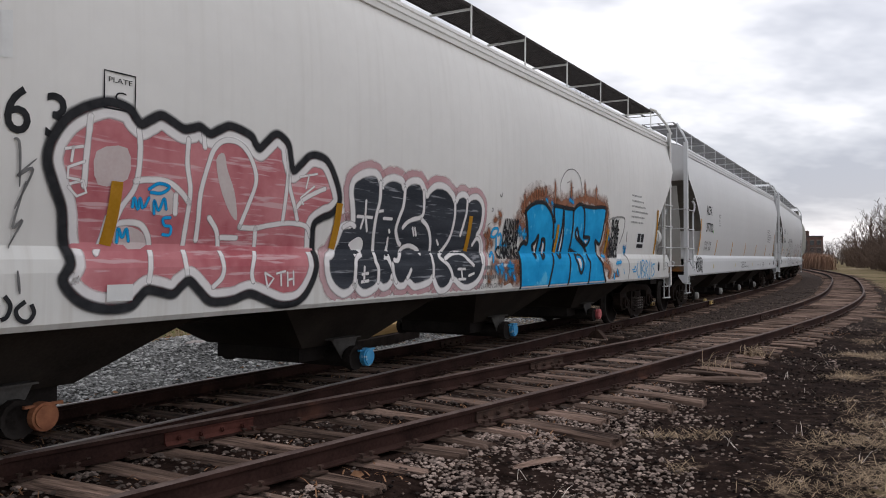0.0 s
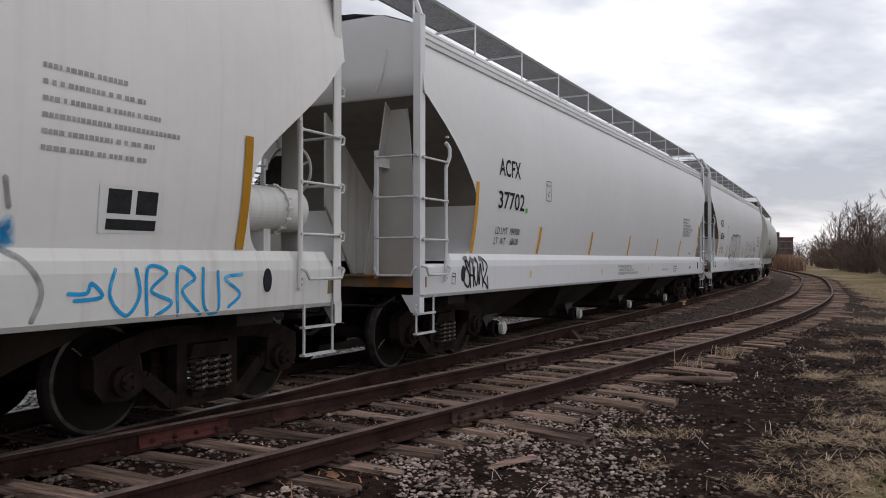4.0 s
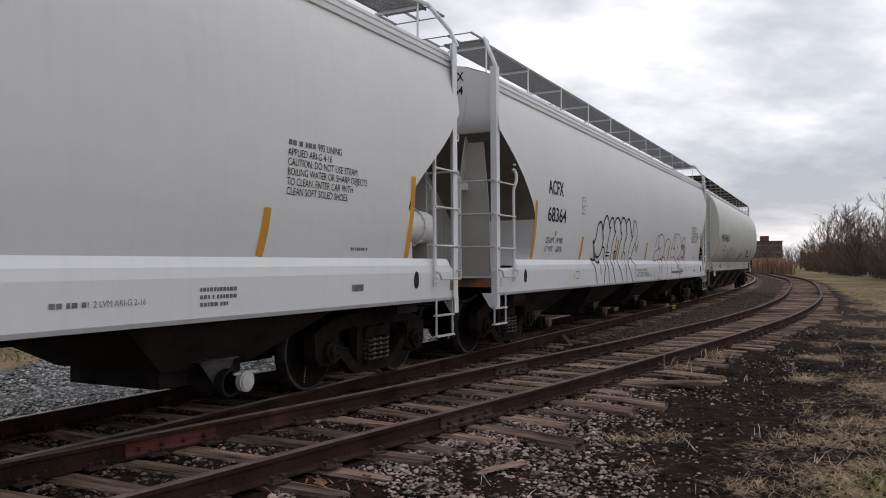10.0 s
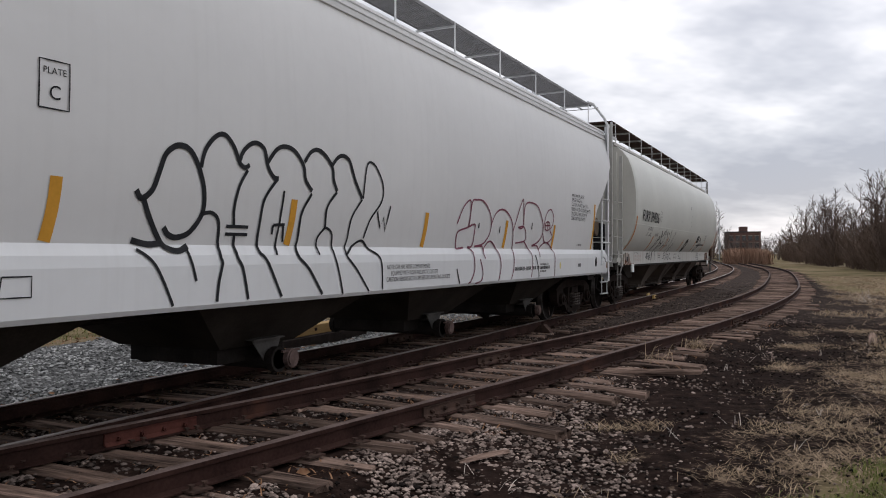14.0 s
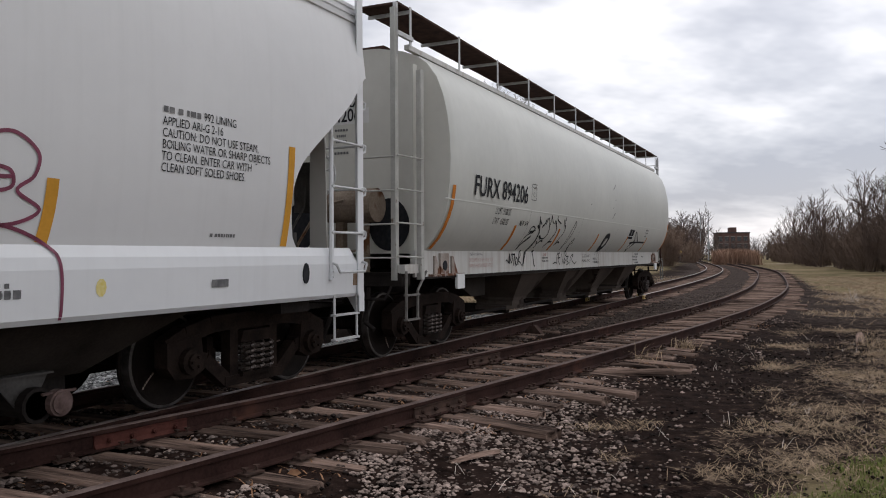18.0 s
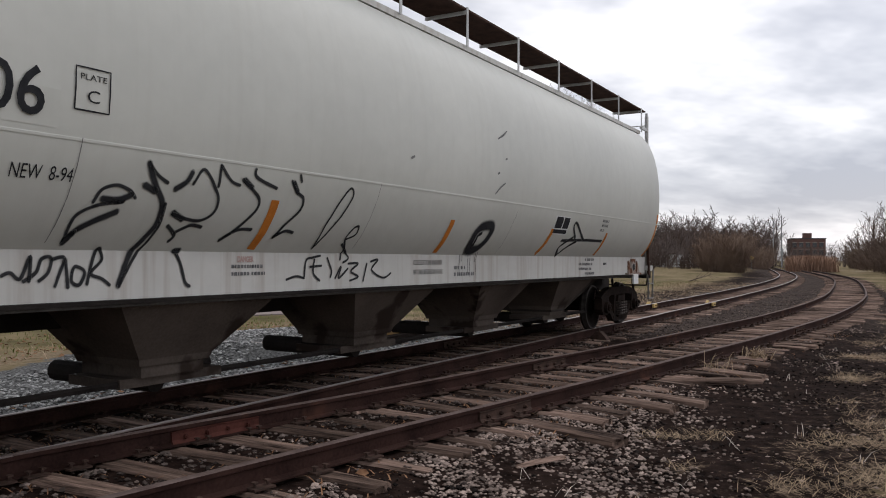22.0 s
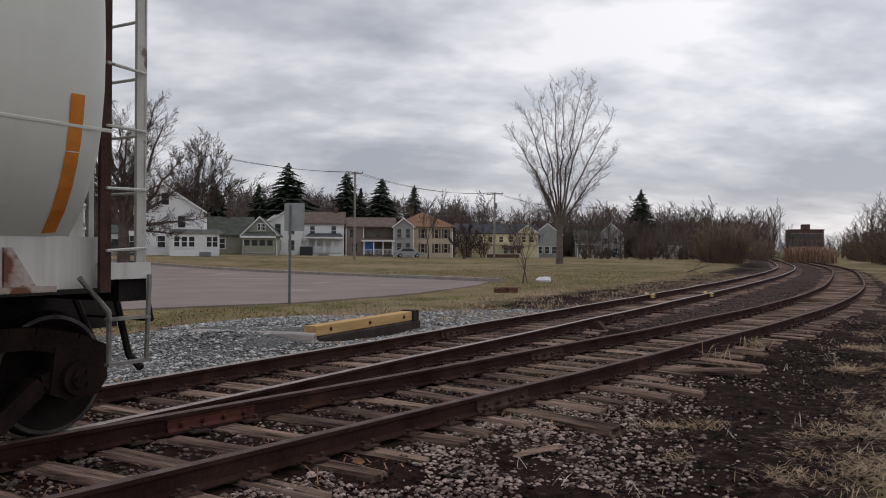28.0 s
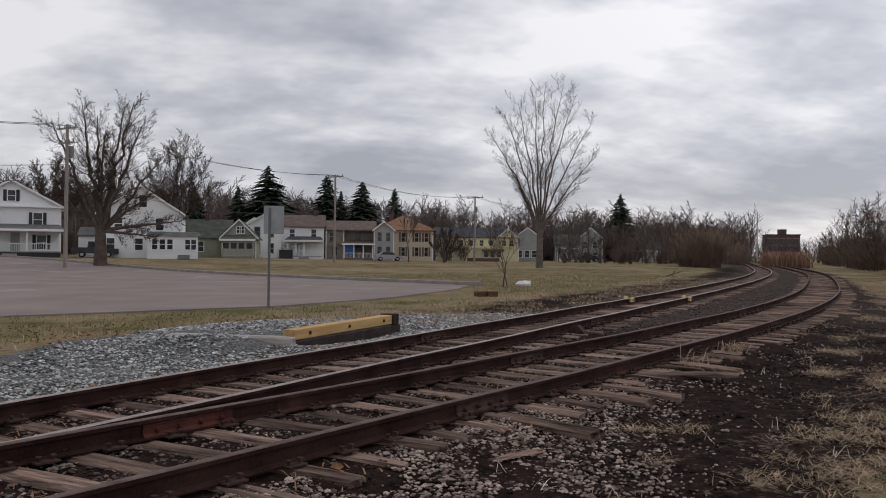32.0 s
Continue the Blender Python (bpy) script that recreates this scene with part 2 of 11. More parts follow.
M["rust_paint"] = surface("rust_paint", (0.21, 0.085, 0.045), (0.35, 0.155, 0.09), 3, 0.7, 0.03)
M["charcoal"] = surface("charcoal", (0.022, 0.026, 0.034), (0.06, 0.066, 0.08), 1.5, 0.72, 0.02, stretch=(0.6, 1, 6))
M["purple"] = surface("purple", (0.12, 0.02, 0.045), (0.22, 0.045, 0.09), 8, 0.6, 0.0)
M["white_line"] = surface("white_line", (0.68, 0.66, 0.67), (0.74, 0.73, 0.73), 8, 0.6, 0.0)
M["cap_blue"] = surface("cap_blue", (0.03, 0.24, 0.5), (0.06, 0.34, 0.6), 9, 0.5, 0.05, spots=((0.4, 0.5, 0.6), 14, 0.6))
M["cap_red"] = surface("cap_red", (0.42, 0.08, 0.09), (0.55, 0.16, 0.16), 9, 0.5, 0.05)
M["cap_white"] = surface("cap_white", (0.42, 0.41, 0.40), (0.55, 0.54, 0.53), 9, 0.5, 0.05)
M["cap_dull"] = surface("cap_dull", (0.075, 0.05, 0.045), (0.17, 0.12, 0.11), 9, 0.7, 0.1)
M["cap_rust"] = surface("cap_rust", (0.18, 0.07, 0.04), (0.3, 0.13, 0.07), 9, 0.7, 0.1)
M["rail"] = surface("rail", (0.017, 0.0085, 0.007), (0.050, 0.026, 0.0215), 2.5, 0.75, 0.25, spots=((0.078, 0.036, 0.025), 1.2, 0.62))
M["rail_top"] = surface("rail_top", (0.08, 0.056, 0.05), (0.16, 0.12, 0.107), 6, 0.7, 0.08, metal=0.0, stretch=(1, 1, 1))
M["tie"] = surface("tie", (0.010, 0.006, 0.005), (0.295, 0.205, 0.163), 2.2, 0.9, 0.6, stretch=(0.5, 7, 7), vary=0.5, fine=14)
M["rail_worn"] = surface("rail_worn", (0.17, 0.13, 0.115), (0.32, 0.265, 0.245), 6, 0.42, 0.08, metal=0.6)
M["iron"] = surface("iron", (0.035, 0.024, 0.02), (0.08, 0.05, 0.04), 8, 0.8, 0.2)
M["stone_pale"] = surface("stone_pale", (0.078, 0.057, 0.048), (0.37, 0.29, 0.25), 3.5, 0.9, 0.2, fine=11)
M["stone_dull"] = surface("stone_dull", (0.03, 0.0225, 0.0195), (0.165, 0.132, 0.116), 3.5, 0.9, 0.2, fine=11)
M["stone_grey"] = surface("stone_grey", (0.10, 0.10, 0.098), (0.47, 0.47, 0.46), 4.5, 0.9, 0.2, fine=13)
M["straw"] = surface("straw", (0.21, 0.15, 0.097), (0.52, 0.395, 0.272), 4, 0.85, 0.0)
M["straw_white"] = surface("straw_white", (0.5, 0.43, 0.37), (0.75, 0.68, 0.62), 9, 0.85, 0.0)
M["leaf_litter"] = surface("leaf_litter", (0.16, 0.08, 0.045), (0.33, 0.19, 0.11), 6, 0.9, 0.1)
M["green_grass"] = surface("green_grass", (0.10, 0.135, 0.035), (0.21, 0.225, 0.075), 4, 0.85, 0.0)
M["asphalt"] = surface("asphalt", (0.20, 0.164, 0.152), (0.262, 0.217, 0.202), 0.35, 0.9, 0.15, fine=30, spots=((0.29, 0.25, 0.238), 0.25, 0.62))
M["kerb"] = surface("kerb", (0.22, 0.2, 0.18), (0.33, 0.3, 0.27), 1.5, 0.9, 0.2)
M["bark"] = surface("bark", (0.06, 0.046, 0.04), (0.14, 0.11, 0.095), 2, 0.9, 0.3)
M["bark_mid"] = surface("bark_mid", (0.10, 0.082, 0.072), (0.19, 0.16, 0.142), 2, 0.9, 0.3)
M["twigs"] = surface("twigs", (0.085, 0.068, 0.062), (0.17, 0.138, 0.126), 0.25, 0.9, 0.0)
M["brush"] = surface("brush", (0.15, 0.105, 0.082), (0.26, 0.19, 0.145), 0.3, 0.9, 0.0)
M["brush_red"] = surface("brush_red", (0.09, 0.066, 0.057), (0.17, 0.127, 0.107), 0.3, 0.9, 0.0)
M["reed"] = surface("reed", (0.24, 0.145, 0.10), (0.38, 0.25, 0.18), 0.5, 0.9, 0.0)
M["needles"] = surface("needles", (0.028, 0.040, 0.030), (0.075, 0.095, 0.066), 1.5, 0.85, 0.0)
M["pole_wood"] = surface("pole_wood", (0.20, 0.175, 0.155), (0.33, 0.30, 0.27), 1.5, 0.9, 0.2, stretch=(6, 6, 0.5))
M["wire"] = surface("wire", (0.03, 0.03, 0.032), (0.05, 0.05, 0.052), 1, 0.6, 0.0)
M["galv"] = surface("galv", (0.26, 0.275, 0.28), (0.36, 0.375, 0.38), 3, 0.5, 0.05, metal=0.4)
M["post_metal"] = surface("post_metal", (0.14, 0.15, 0.155), (0.21, 0.22, 0.225), 5, 0.55, 0.05, metal=0.4)
M["new_timber"] = surface("new_timber", (0.40, 0.25, 0.10), (0.55, 0.37, 0.18), 2.0, 0.75, 0.15, stretch=(0.6, 6, 6))
M["old_timber"] = surface("old_timber", (0.03, 0.024, 0.022), (0.07, 0.055, 0.05), 3, 0.9, 0.3)
M["grey_timber"] = surface("grey_timber", (0.27, 0.235, 0.22), (0.47, 0.43, 0.41), 3, 0.9, 0.3, stretch=(0.6, 5, 5))
M["clap_white"] = surface("clap_white", (0.76, 0.77, 0.78), (0.82, 0.825, 0.83), 0.8, 0.6, 0.05)
M["clap_green"] = surface("clap_green", (0.25, 0.255, 0.20), (0.31, 0.315, 0.255), 0.8, 0.65, 0.05)
M["clap_taupe"] = surface("clap_taupe", (0.19, 0.155, 0.135), (0.26, 0.22, 0.195), 0.8, 0.7, 0.05)
M["clap_grey"] = surface("clap_grey", (0.32, 0.32, 0.31), (0.40, 0.40, 0.39), 0.8, 0.7, 0.05)
M["clap_peach"] = surface("clap_peach", (0.50, 0.42, 0.33), (0.58, 0.50, 0.40), 0.8, 0.7, 0.05)
M["clap_yellow"] = surface("clap_yellow", (0.60, 0.54, 0.36), (0.68, 0.62, 0.43), 0.8, 0.7, 0.05)
M["clap_teal"] = surface("clap_teal", (0.33, 0.35, 0.35), (0.41, 0.43, 0.43), 0.8, 0.7, 0.05)
M["shingle_grey"] = surface("shingle_grey", (0.10, 0.10, 0.10), (0.17, 0.17, 0.17), 1.2, 0.9, 0.2)
M["shingle_green"] = surface("shingle_green", (0.06, 0.064, 0.055), (0.11, 0.117, 0.10), 1.2, 0.9, 0.2)
M["shingle_orange"] = surface("shingle_orange", (0.18, 0.10, 0.065), (0.27, 0.16, 0.105), 1.2, 0.9, 0.2)
M["shingle_brown"] = surface("shingle_brown", (0.11, 0.085, 0.075), (0.17, 0.135, 0.12), 1.2, 0.9, 0.2)
M["shingle_dark"] = surface("shingle_dark", (0.05, 0.052, 0.06), (0.09, 0.092, 0.10), 1.2, 0.9, 0.2)
M["trim_white"] = surface("trim_white", (0.76, 0.76, 0.76), (0.82, 0.82, 0.82), 3, 0.6, 0.0)
M["shutter_black"] = surface("shutter_black", (0.015, 0.016, 0.018), (0.03, 0.031, 0.034), 5, 0.6, 0.0)
M["pane"] = surface("pane", (0.015, 0.017, 0.02), (0.045, 0.05, 0.056), 0.9, 0.12, 0.0)
M["brick"] = surface("brick", (0.095, 0.056, 0.048), (0.155, 0.096, 0.083), 0.7, 0.9, 0.1)
M["blue_tarp"] = surface("blue_tarp", (0.03, 0.12, 0.36), (0.05, 0.18, 0.46), 2, 0.6, 0.0)
M["plastic_white"] = surface("plastic_white", (0.62, 0.62, 0.64), (0.72, 0.72, 0.74), 3, 0.5, 0.05)
M["joint_red"] = surface("joint_red", (0.055, 0.021, 0.017), (0.10, 0.038, 0.03), 5, 0.8, 0.2)
M["rust_box"] = surface("rust_box", (0.09, 0.045, 0.03), (0.16, 0.085, 0.06), 5, 0.85, 0.2)
M["yellow_iron"] = surface("yellow_iron", (0.50, 0.33, 0.10), (0.62, 0.45, 0.2), 9, 0.6, 0.1)
M["car_dark"] = surface("car_dark", (0.015, 0.016, 0.02), (0.03, 0.031, 0.036), 2, 0.3, 0.0)
M["car_silver"] = surface("car_silver", (0.30, 0.31, 0.33), (0.36, 0.37, 0.39), 2, 0.35, 0.0, metal=0.3)
M["glass"] = surface("glass", (0.02, 0.022, 0.025), (0.03, 0.032, 0.036), 2, 0.08, 0.0)
M["rubber"] = surface("rubber", (0.012, 0.012, 0.012), (0.022, 0.022, 0.022), 8, 0.85, 0.1)
M["placard"] = surface("placard", (0.62, 0.63, 0.63), (0.68, 0.69, 0.69), 8, 0.6, 0.0)
M["shark_yellow"] = surface("shark_yellow", (0.55, 0.36, 0.05), (0.65, 0.45, 0.1), 8, 0.6, 0.0)


def spray_paint(base, name, wisp=0.7, cover=1.0):
    """Paint whose cover thins out with the can's density at the edge of each line."""
    m = M[base].copy()
    m.name = name
    nt = m.node_tree
    N, L = nt.nodes.new, nt.links.new
    tc, n, at, mul = N("ShaderNodeTexCoord"), N("ShaderNodeTexNoise"), N("ShaderNodeAttribute"), N("ShaderNodeMath")
    at.attribute_name = "cover"
    n.inputs["Scale"].default_value, n.inputs["Detail"].default_value = 11.0, 6.0
    L(tc.outputs["Object"], n.inputs["Vector"])
    mul.operation = "MULTIPLY_ADD"
    mul.inputs[1].default_value = -wisp
    L(n.outputs["Fac"], mul.inputs[0])
    L(at.outputs["Fac"], mul.inputs[2])
    r = N("ShaderNodeMapRange")
    r.inputs[1].default_value, r.inputs[2].default_value, r.inputs[4].default_value = -0.5 * wisp, 1.0 - 0.75 * wisp, cover
    L(mul.outputs[0], r.inputs[0])
    L(r.outputs[0], nt.nodes["Principled BSDF"].inputs["Alpha"])
    return m


def brushed(m, tone, cut, amount):
    """Dry streaks of another tone running along the car."""
    nt = m.node_tree
    N, L = nt.nodes.new, nt.links.new
    bs = nt.nodes["Principled BSDF"]
    base = bs.inputs["Base Color"].links[0].from_socket
    tc, mp, n, r, c = N("ShaderNodeTexCoord"), N("ShaderNodeMapping"), N("ShaderNodeTexNoise"), N("ShaderNodeMapRange"), N("ShaderNodeMix")
    mp.inputs["Scale"].default_value = (2.2, 1.0, 26.0)
    L(tc.outputs["Object"], mp.inputs[0])
    L(mp.outputs[0], n.inputs["Vector"])
    n.inputs["Scale"].default_value, n.inputs["Detail"].default_value = 1.0, 4.0
    r.inputs[1].default_value, r.inputs[2].default_value, r.inputs[4].default_value = cut, cut + 0.09, amount
    L(n.outputs["Fac"], r.inputs[0])
    c.data_type = "RGBA"
    L(r.outputs[0], c.inputs[0])
    L(base, c.inputs[6])
    c.inputs[7].default_value = (*tone, 1)
    L(c.outputs[2], bs.inputs["Base Color"])


brushed(M["charcoal"], (0.34, 0.35, 0.38), 0.6, 0.7)
brushed(M["pink"], (0.62, 0.42, 0.44), 0.56, 0.8)
M["pale_rose"] = surface("pale_rose", (0.55, 0.28, 0.31), (0.60, 0.42, 0.44), 2.2, 0.72, 0.0)
M["thin_pink"] = surface("thin_pink", (0.50, 0.40, 0.40), (0.58, 0.52, 0.51), 2.2, 0.6, 0.02)
M["ink_spray"] = spray_paint("ink", "ink_spray", 0.35)
M["white_spray"] = spray_paint("white_line", "white_spray", 0.55)
M["blue_spray"] = spray_paint("blue", "blue_spray", 0.5)
M["pink_spray"] = spray_paint("pale_rose", "pink_spray", 1.0, 0.7)
M["rust_spray"] = spray_paint("rust_paint", "rust_spray", 1.0, 0.9)
M["marker"] = spray_paint("ink", "marker", 0.75, 0.92)
M["mist_spray"] = spray_paint("stone_grey", "mist_spray", 0.8, 0.7)


# ---------------------------------------------------------------- mesh helpers
class Soup:
    """Vertices and faces gathered for one mesh."""

    def __init__(self):
        self.v, self.f = [], []

    def add(self, vs, fs):
        n = len(self.v)
        self.v += [tuple(p) for p in vs]
        self.f += [tuple(i + n for i in q) for q in fs]
        return self

    def box(self, x0, x1, y0, y1, z0, z1):
        vs = [(x, y, z) for x in (x0, x1) for y in (y0, y1) for z in (z0, z1)]
        return self.add(vs, [(0, 1, 3, 2), (4, 6, 7, 5), (0, 4, 5, 1), (2, 3, 7, 6), (0, 2, 6, 4), (1, 5, 7, 3)])

    def bar(self, a, b, r, sides=6, r2=None):
        a, b = Vector(a), Vector(b)
        w = (b - a)
        if w.length < 1e-6:
            return self
        w.normalize()
        s = w.orthogonal().normalized()
        t = w.cross(s)
        r2 = r if r2 is None else r2
        ring = [(math.cos(2 * math.pi * i / sides), math.sin(2 * math.pi * i / sides)) for i in range(sides)]
        vs = [a + (s * c + t * d) * r for c, d in ring] + [b + (s * c + t * d) * r2 for c, d in ring]
        fs = [(i, (i + 1) % sides, sides + (i + 1) % sides, sides + i) for i in range(sides)]
        fs += [tuple(range(sides))[::-1], tuple(range(sides, 2 * sides))]
        return self.add(vs, fs)

    def tube(self, pts, r, sides=6):
        for a, b in zip(pts[:-1], pts[1:]):
            self.bar(a, b, r, sides)
        return self

    def sweep(self, loops, closed=True, caps=True):
        """loops: equal-length rings of points, joined one to the next."""
        n = len(loops[0])
        vs = [p for l in loops for p in l]
        fs = []
        for k in range(len(loops) - 1):
            for i in range(n if closed else n - 1):
                j = (i + 1) % n
                fs.append((k * n + i, k * n + j, (k + 1) * n + j, (k + 1) * n + i))
        if caps and closed:
            fs += [tuple(range(n))[::-1], tuple(range((len(loops) - 1) * n, len(loops) * n))]
        return self.add(vs, fs)

    def prism(self, poly, y0, y1):
        """A polygon in (x, z) drawn out along y."""
        return self.sweep([[(x, y0, z) for x, z in poly], [(x, y1, z) for x, z in poly]])

    def mesh(self, name, material, smooth=False):
        me = bpy.data.meshes.new(name)
        me.from_pydata(self.v, [], self.f)
        me.materials.append(material)
        if smooth:
            me.polygons.foreach_set("use_smooth", [True] * len(me.polygons))
        me.update()
        return me


def part(name, soup, material, parent, label="", smooth=False, kind=""):
    ob = new(name, soup.mesh(name, material, smooth) if isinstance(soup, Soup) else soup)
    ob.parent = parent
    return tagged(ob, label=label, kind=kind)


def thing(name, label, category, m=None, group="", kind=""):
    ob = new(name)
    ob.empty_display_size = 0.2
    if m is not None:
        ob.matrix_world = m
    return tagged(ob, label, category, group, kind)


def solid(name, soup, material, label, category, m=None, group="", kind="", smooth=False):
    ob = new(name, soup.mesh(name, material, smooth))
    if m is not None:
        ob.matrix_world = m
    return tagged(ob, label, category, group, kind)


def recalc(me):
    bm = bmesh.new()
    bm.from_mesh(me)
    bmesh.ops.recalc_face_normals(bm, faces=bm.faces)
    bm.to_mesh(me)
    bm.free()
    return me

# ---------------------------------------------------------------- the two tracks
# centre lines: a start, then headings (degrees right of +y) at distances along the line
KNOTS = (-6, 4, 12, 22, 35, 55, 85, 130, 220, 400)
YARD = dict(start=(-4.14, 3.42), heads=(39.2, 37.8, 35.8, 31.3, 27.1, 25.9, 21.1, 20.8, 21.0, 20.5))
MAIN = dict(start=(-3.67, 6.46), heads=(29.8, 29.8, 29.5, 28.9, 28.0, 25.4, 21.4, 20.7, 20.4, 20.0))
GAUGE = 1.505
STEP = 0.5


class Line:
    def __init__(self, start, heads, back=40.0, ahead=330.0):
        self.s = np.arange(-6.0, ahead, STEP)
        h = np.radians(np.interp(self.s, KNOTS, heads))
        hm = (h[1:] + h[:-1]) / 2
        x = np.r_[start[0], start[0] + np.cumsum(np.sin(hm) * STEP)]
        y = np.r_[start[1], start[1] + np.cumsum(np.cos(hm) * STEP)]
        b = np.arange(-6.0 - back, -6.0, STEP)
        h0 = h[0]
        self.s = np.r_[b, self.s]
        self.x = np.r_[start[0] + np.sin(h0) * (b + 6), x]
        self.y = np.r_[start[1] + np.cos(h0) * (b + 6), y]
        self.h = np.r_[np.full(len(b), h0), h]

    def at(self, s, right=0.0):
        x, y, h = (np.interp(s, self.s, v) for v in (self.x, self.y, self.h))
        return float(x + right * np.cos(h)), float(y - right * np.sin(h)), float(h)

    def offset(self, px, py):
        """Distance along and to the right of the line, for arrays of points."""
        out_s, out_d = np.empty(len(px)), np.empty(len(px))
        for i in range(0, len(px), 4000):
            dx = px[i:i + 4000, None] - self.x[None]
            dy = py[i:i + 4000, None] - self.y[None]
            k = (dx * dx + dy * dy).argmin(1)
            r = np.arange(len(k))
            out_s[i:i + 4000] = self.s[k]
            out_d[i:i + 4000] = dx[r, k] * np.cos(self.h[k]) - dy[r, k] * np.sin(self.h[k])
        return out_s, out_d


yard, main = Line(**YARD), Line(**MAIN)
RAIL_H = 0.175
RAIL_OUT = [(-0.07, -0.175), (0.07, -0.175), (0.07, -0.163), (0.012, -0.145), (0.010, -0.05), (0.035, -0.04), (0.036, -0.008), (-0.036, -0.008), (-0.035, -0.04), (-0.010, -0.05), (-0.012, -0.145), (-0.07, -0.163)]


def stations(s0, s1):
    out, s = [], s0
    while s < s1:
        out.append(s)
        s += 0.5 if s < 30 else (1.0 if s < 80 else 3.0)
    return out + [s1]


def rail(line, right, s0, s1, parent):
    body, top = Soup(), Soup()
    loops, tops = [], []
    for s in stations(s0, s1):
        x, y, h = line.at(s, right)
        wob = 0.004 * math.sin(s * 0.9 + right * 3)
        c, d = math.cos(h), math.sin(h)
        loops.append([(x + a * c, y - a * d, b + wob) for a, b in RAIL_OUT])
        tops.append([(x + a * c, y - a * d, b + wob) for a, b in ((-0.036, -0.0078), (-0.026, 0.0), (0.026, 0.0), (0.036, -0.0078))])
    body.sweep(loops)
    top.sweep(tops, closed=False)
    r = part("rail", body, M["rail"], parent)
    part("rail_head", top, M["rail_worn" if line is main else "rail_top"], r, "worn brown running surface")
    return r


def chipped_beam(rng, length, width=0.23, height=0.17):
    """A split and weathered baulk lying along x."""
    s = Soup()
    loops = []
    n = 7
    for k in range(n):
        x = -length / 2 + length * k / (n - 1)
        e = 0.03 if k in (0, n - 1) else 0.0
        j = lambda a: rng.uniform(-a, a)
        w, t = width / 2 - e * rng.random(), -e * 0.5
        loops.append([(x + j(0.02), -w + j(0.008), -height), (x + j(0.02), w + j(0.008), -height), (x + j(0.03), w + j(0.008), -0.025 + t), (x + j(0.03), w - 0.03, t + j(0.006)), (x + j(0.03), j(0.03), -0.008 + t + j(0.006)), (x + j(0.03), -w + 0.03, t + j(0.006)), (x + j(0.03), -w + j(0.008), -0.025 + t)])
    s.sweep(loops)
    return s


rng = random.Random(7)
TIE_MESHES = {n: [chipped_beam(rng, n).mesh("tie", M["tie"]) for _ in range(6)] for n in (2.6, 3.2, 3.9, 4.6)}
TIE_TOP = -RAIL_H + 0.004


def tie(line, s, right, length, parent):
    x, y, h = line.at(s, right)
    ob = new("tie", rng.choice(TIE_MESHES[length]))
    ob.parent = parent
    ob.matrix_world = pose(x, y, TIE_TOP + rng.uniform(-0.02, 0.0), rng.uniform(-0.8, 0.8), rng.uniform(-0.6, 0.6), -math.degrees(h) + rng.uniform(-2.2, 2.2))
    if rng.random() < 0.5:
        ob.rotation_euler.z += math.pi
    return ob


def gap_between(s):
    """How far the yard track lies to the right of the main one."""
    x, y, _ = main.at(s)
    _, d = yard.offset(np.array([x]), np.array([y]))
    return -d[0]


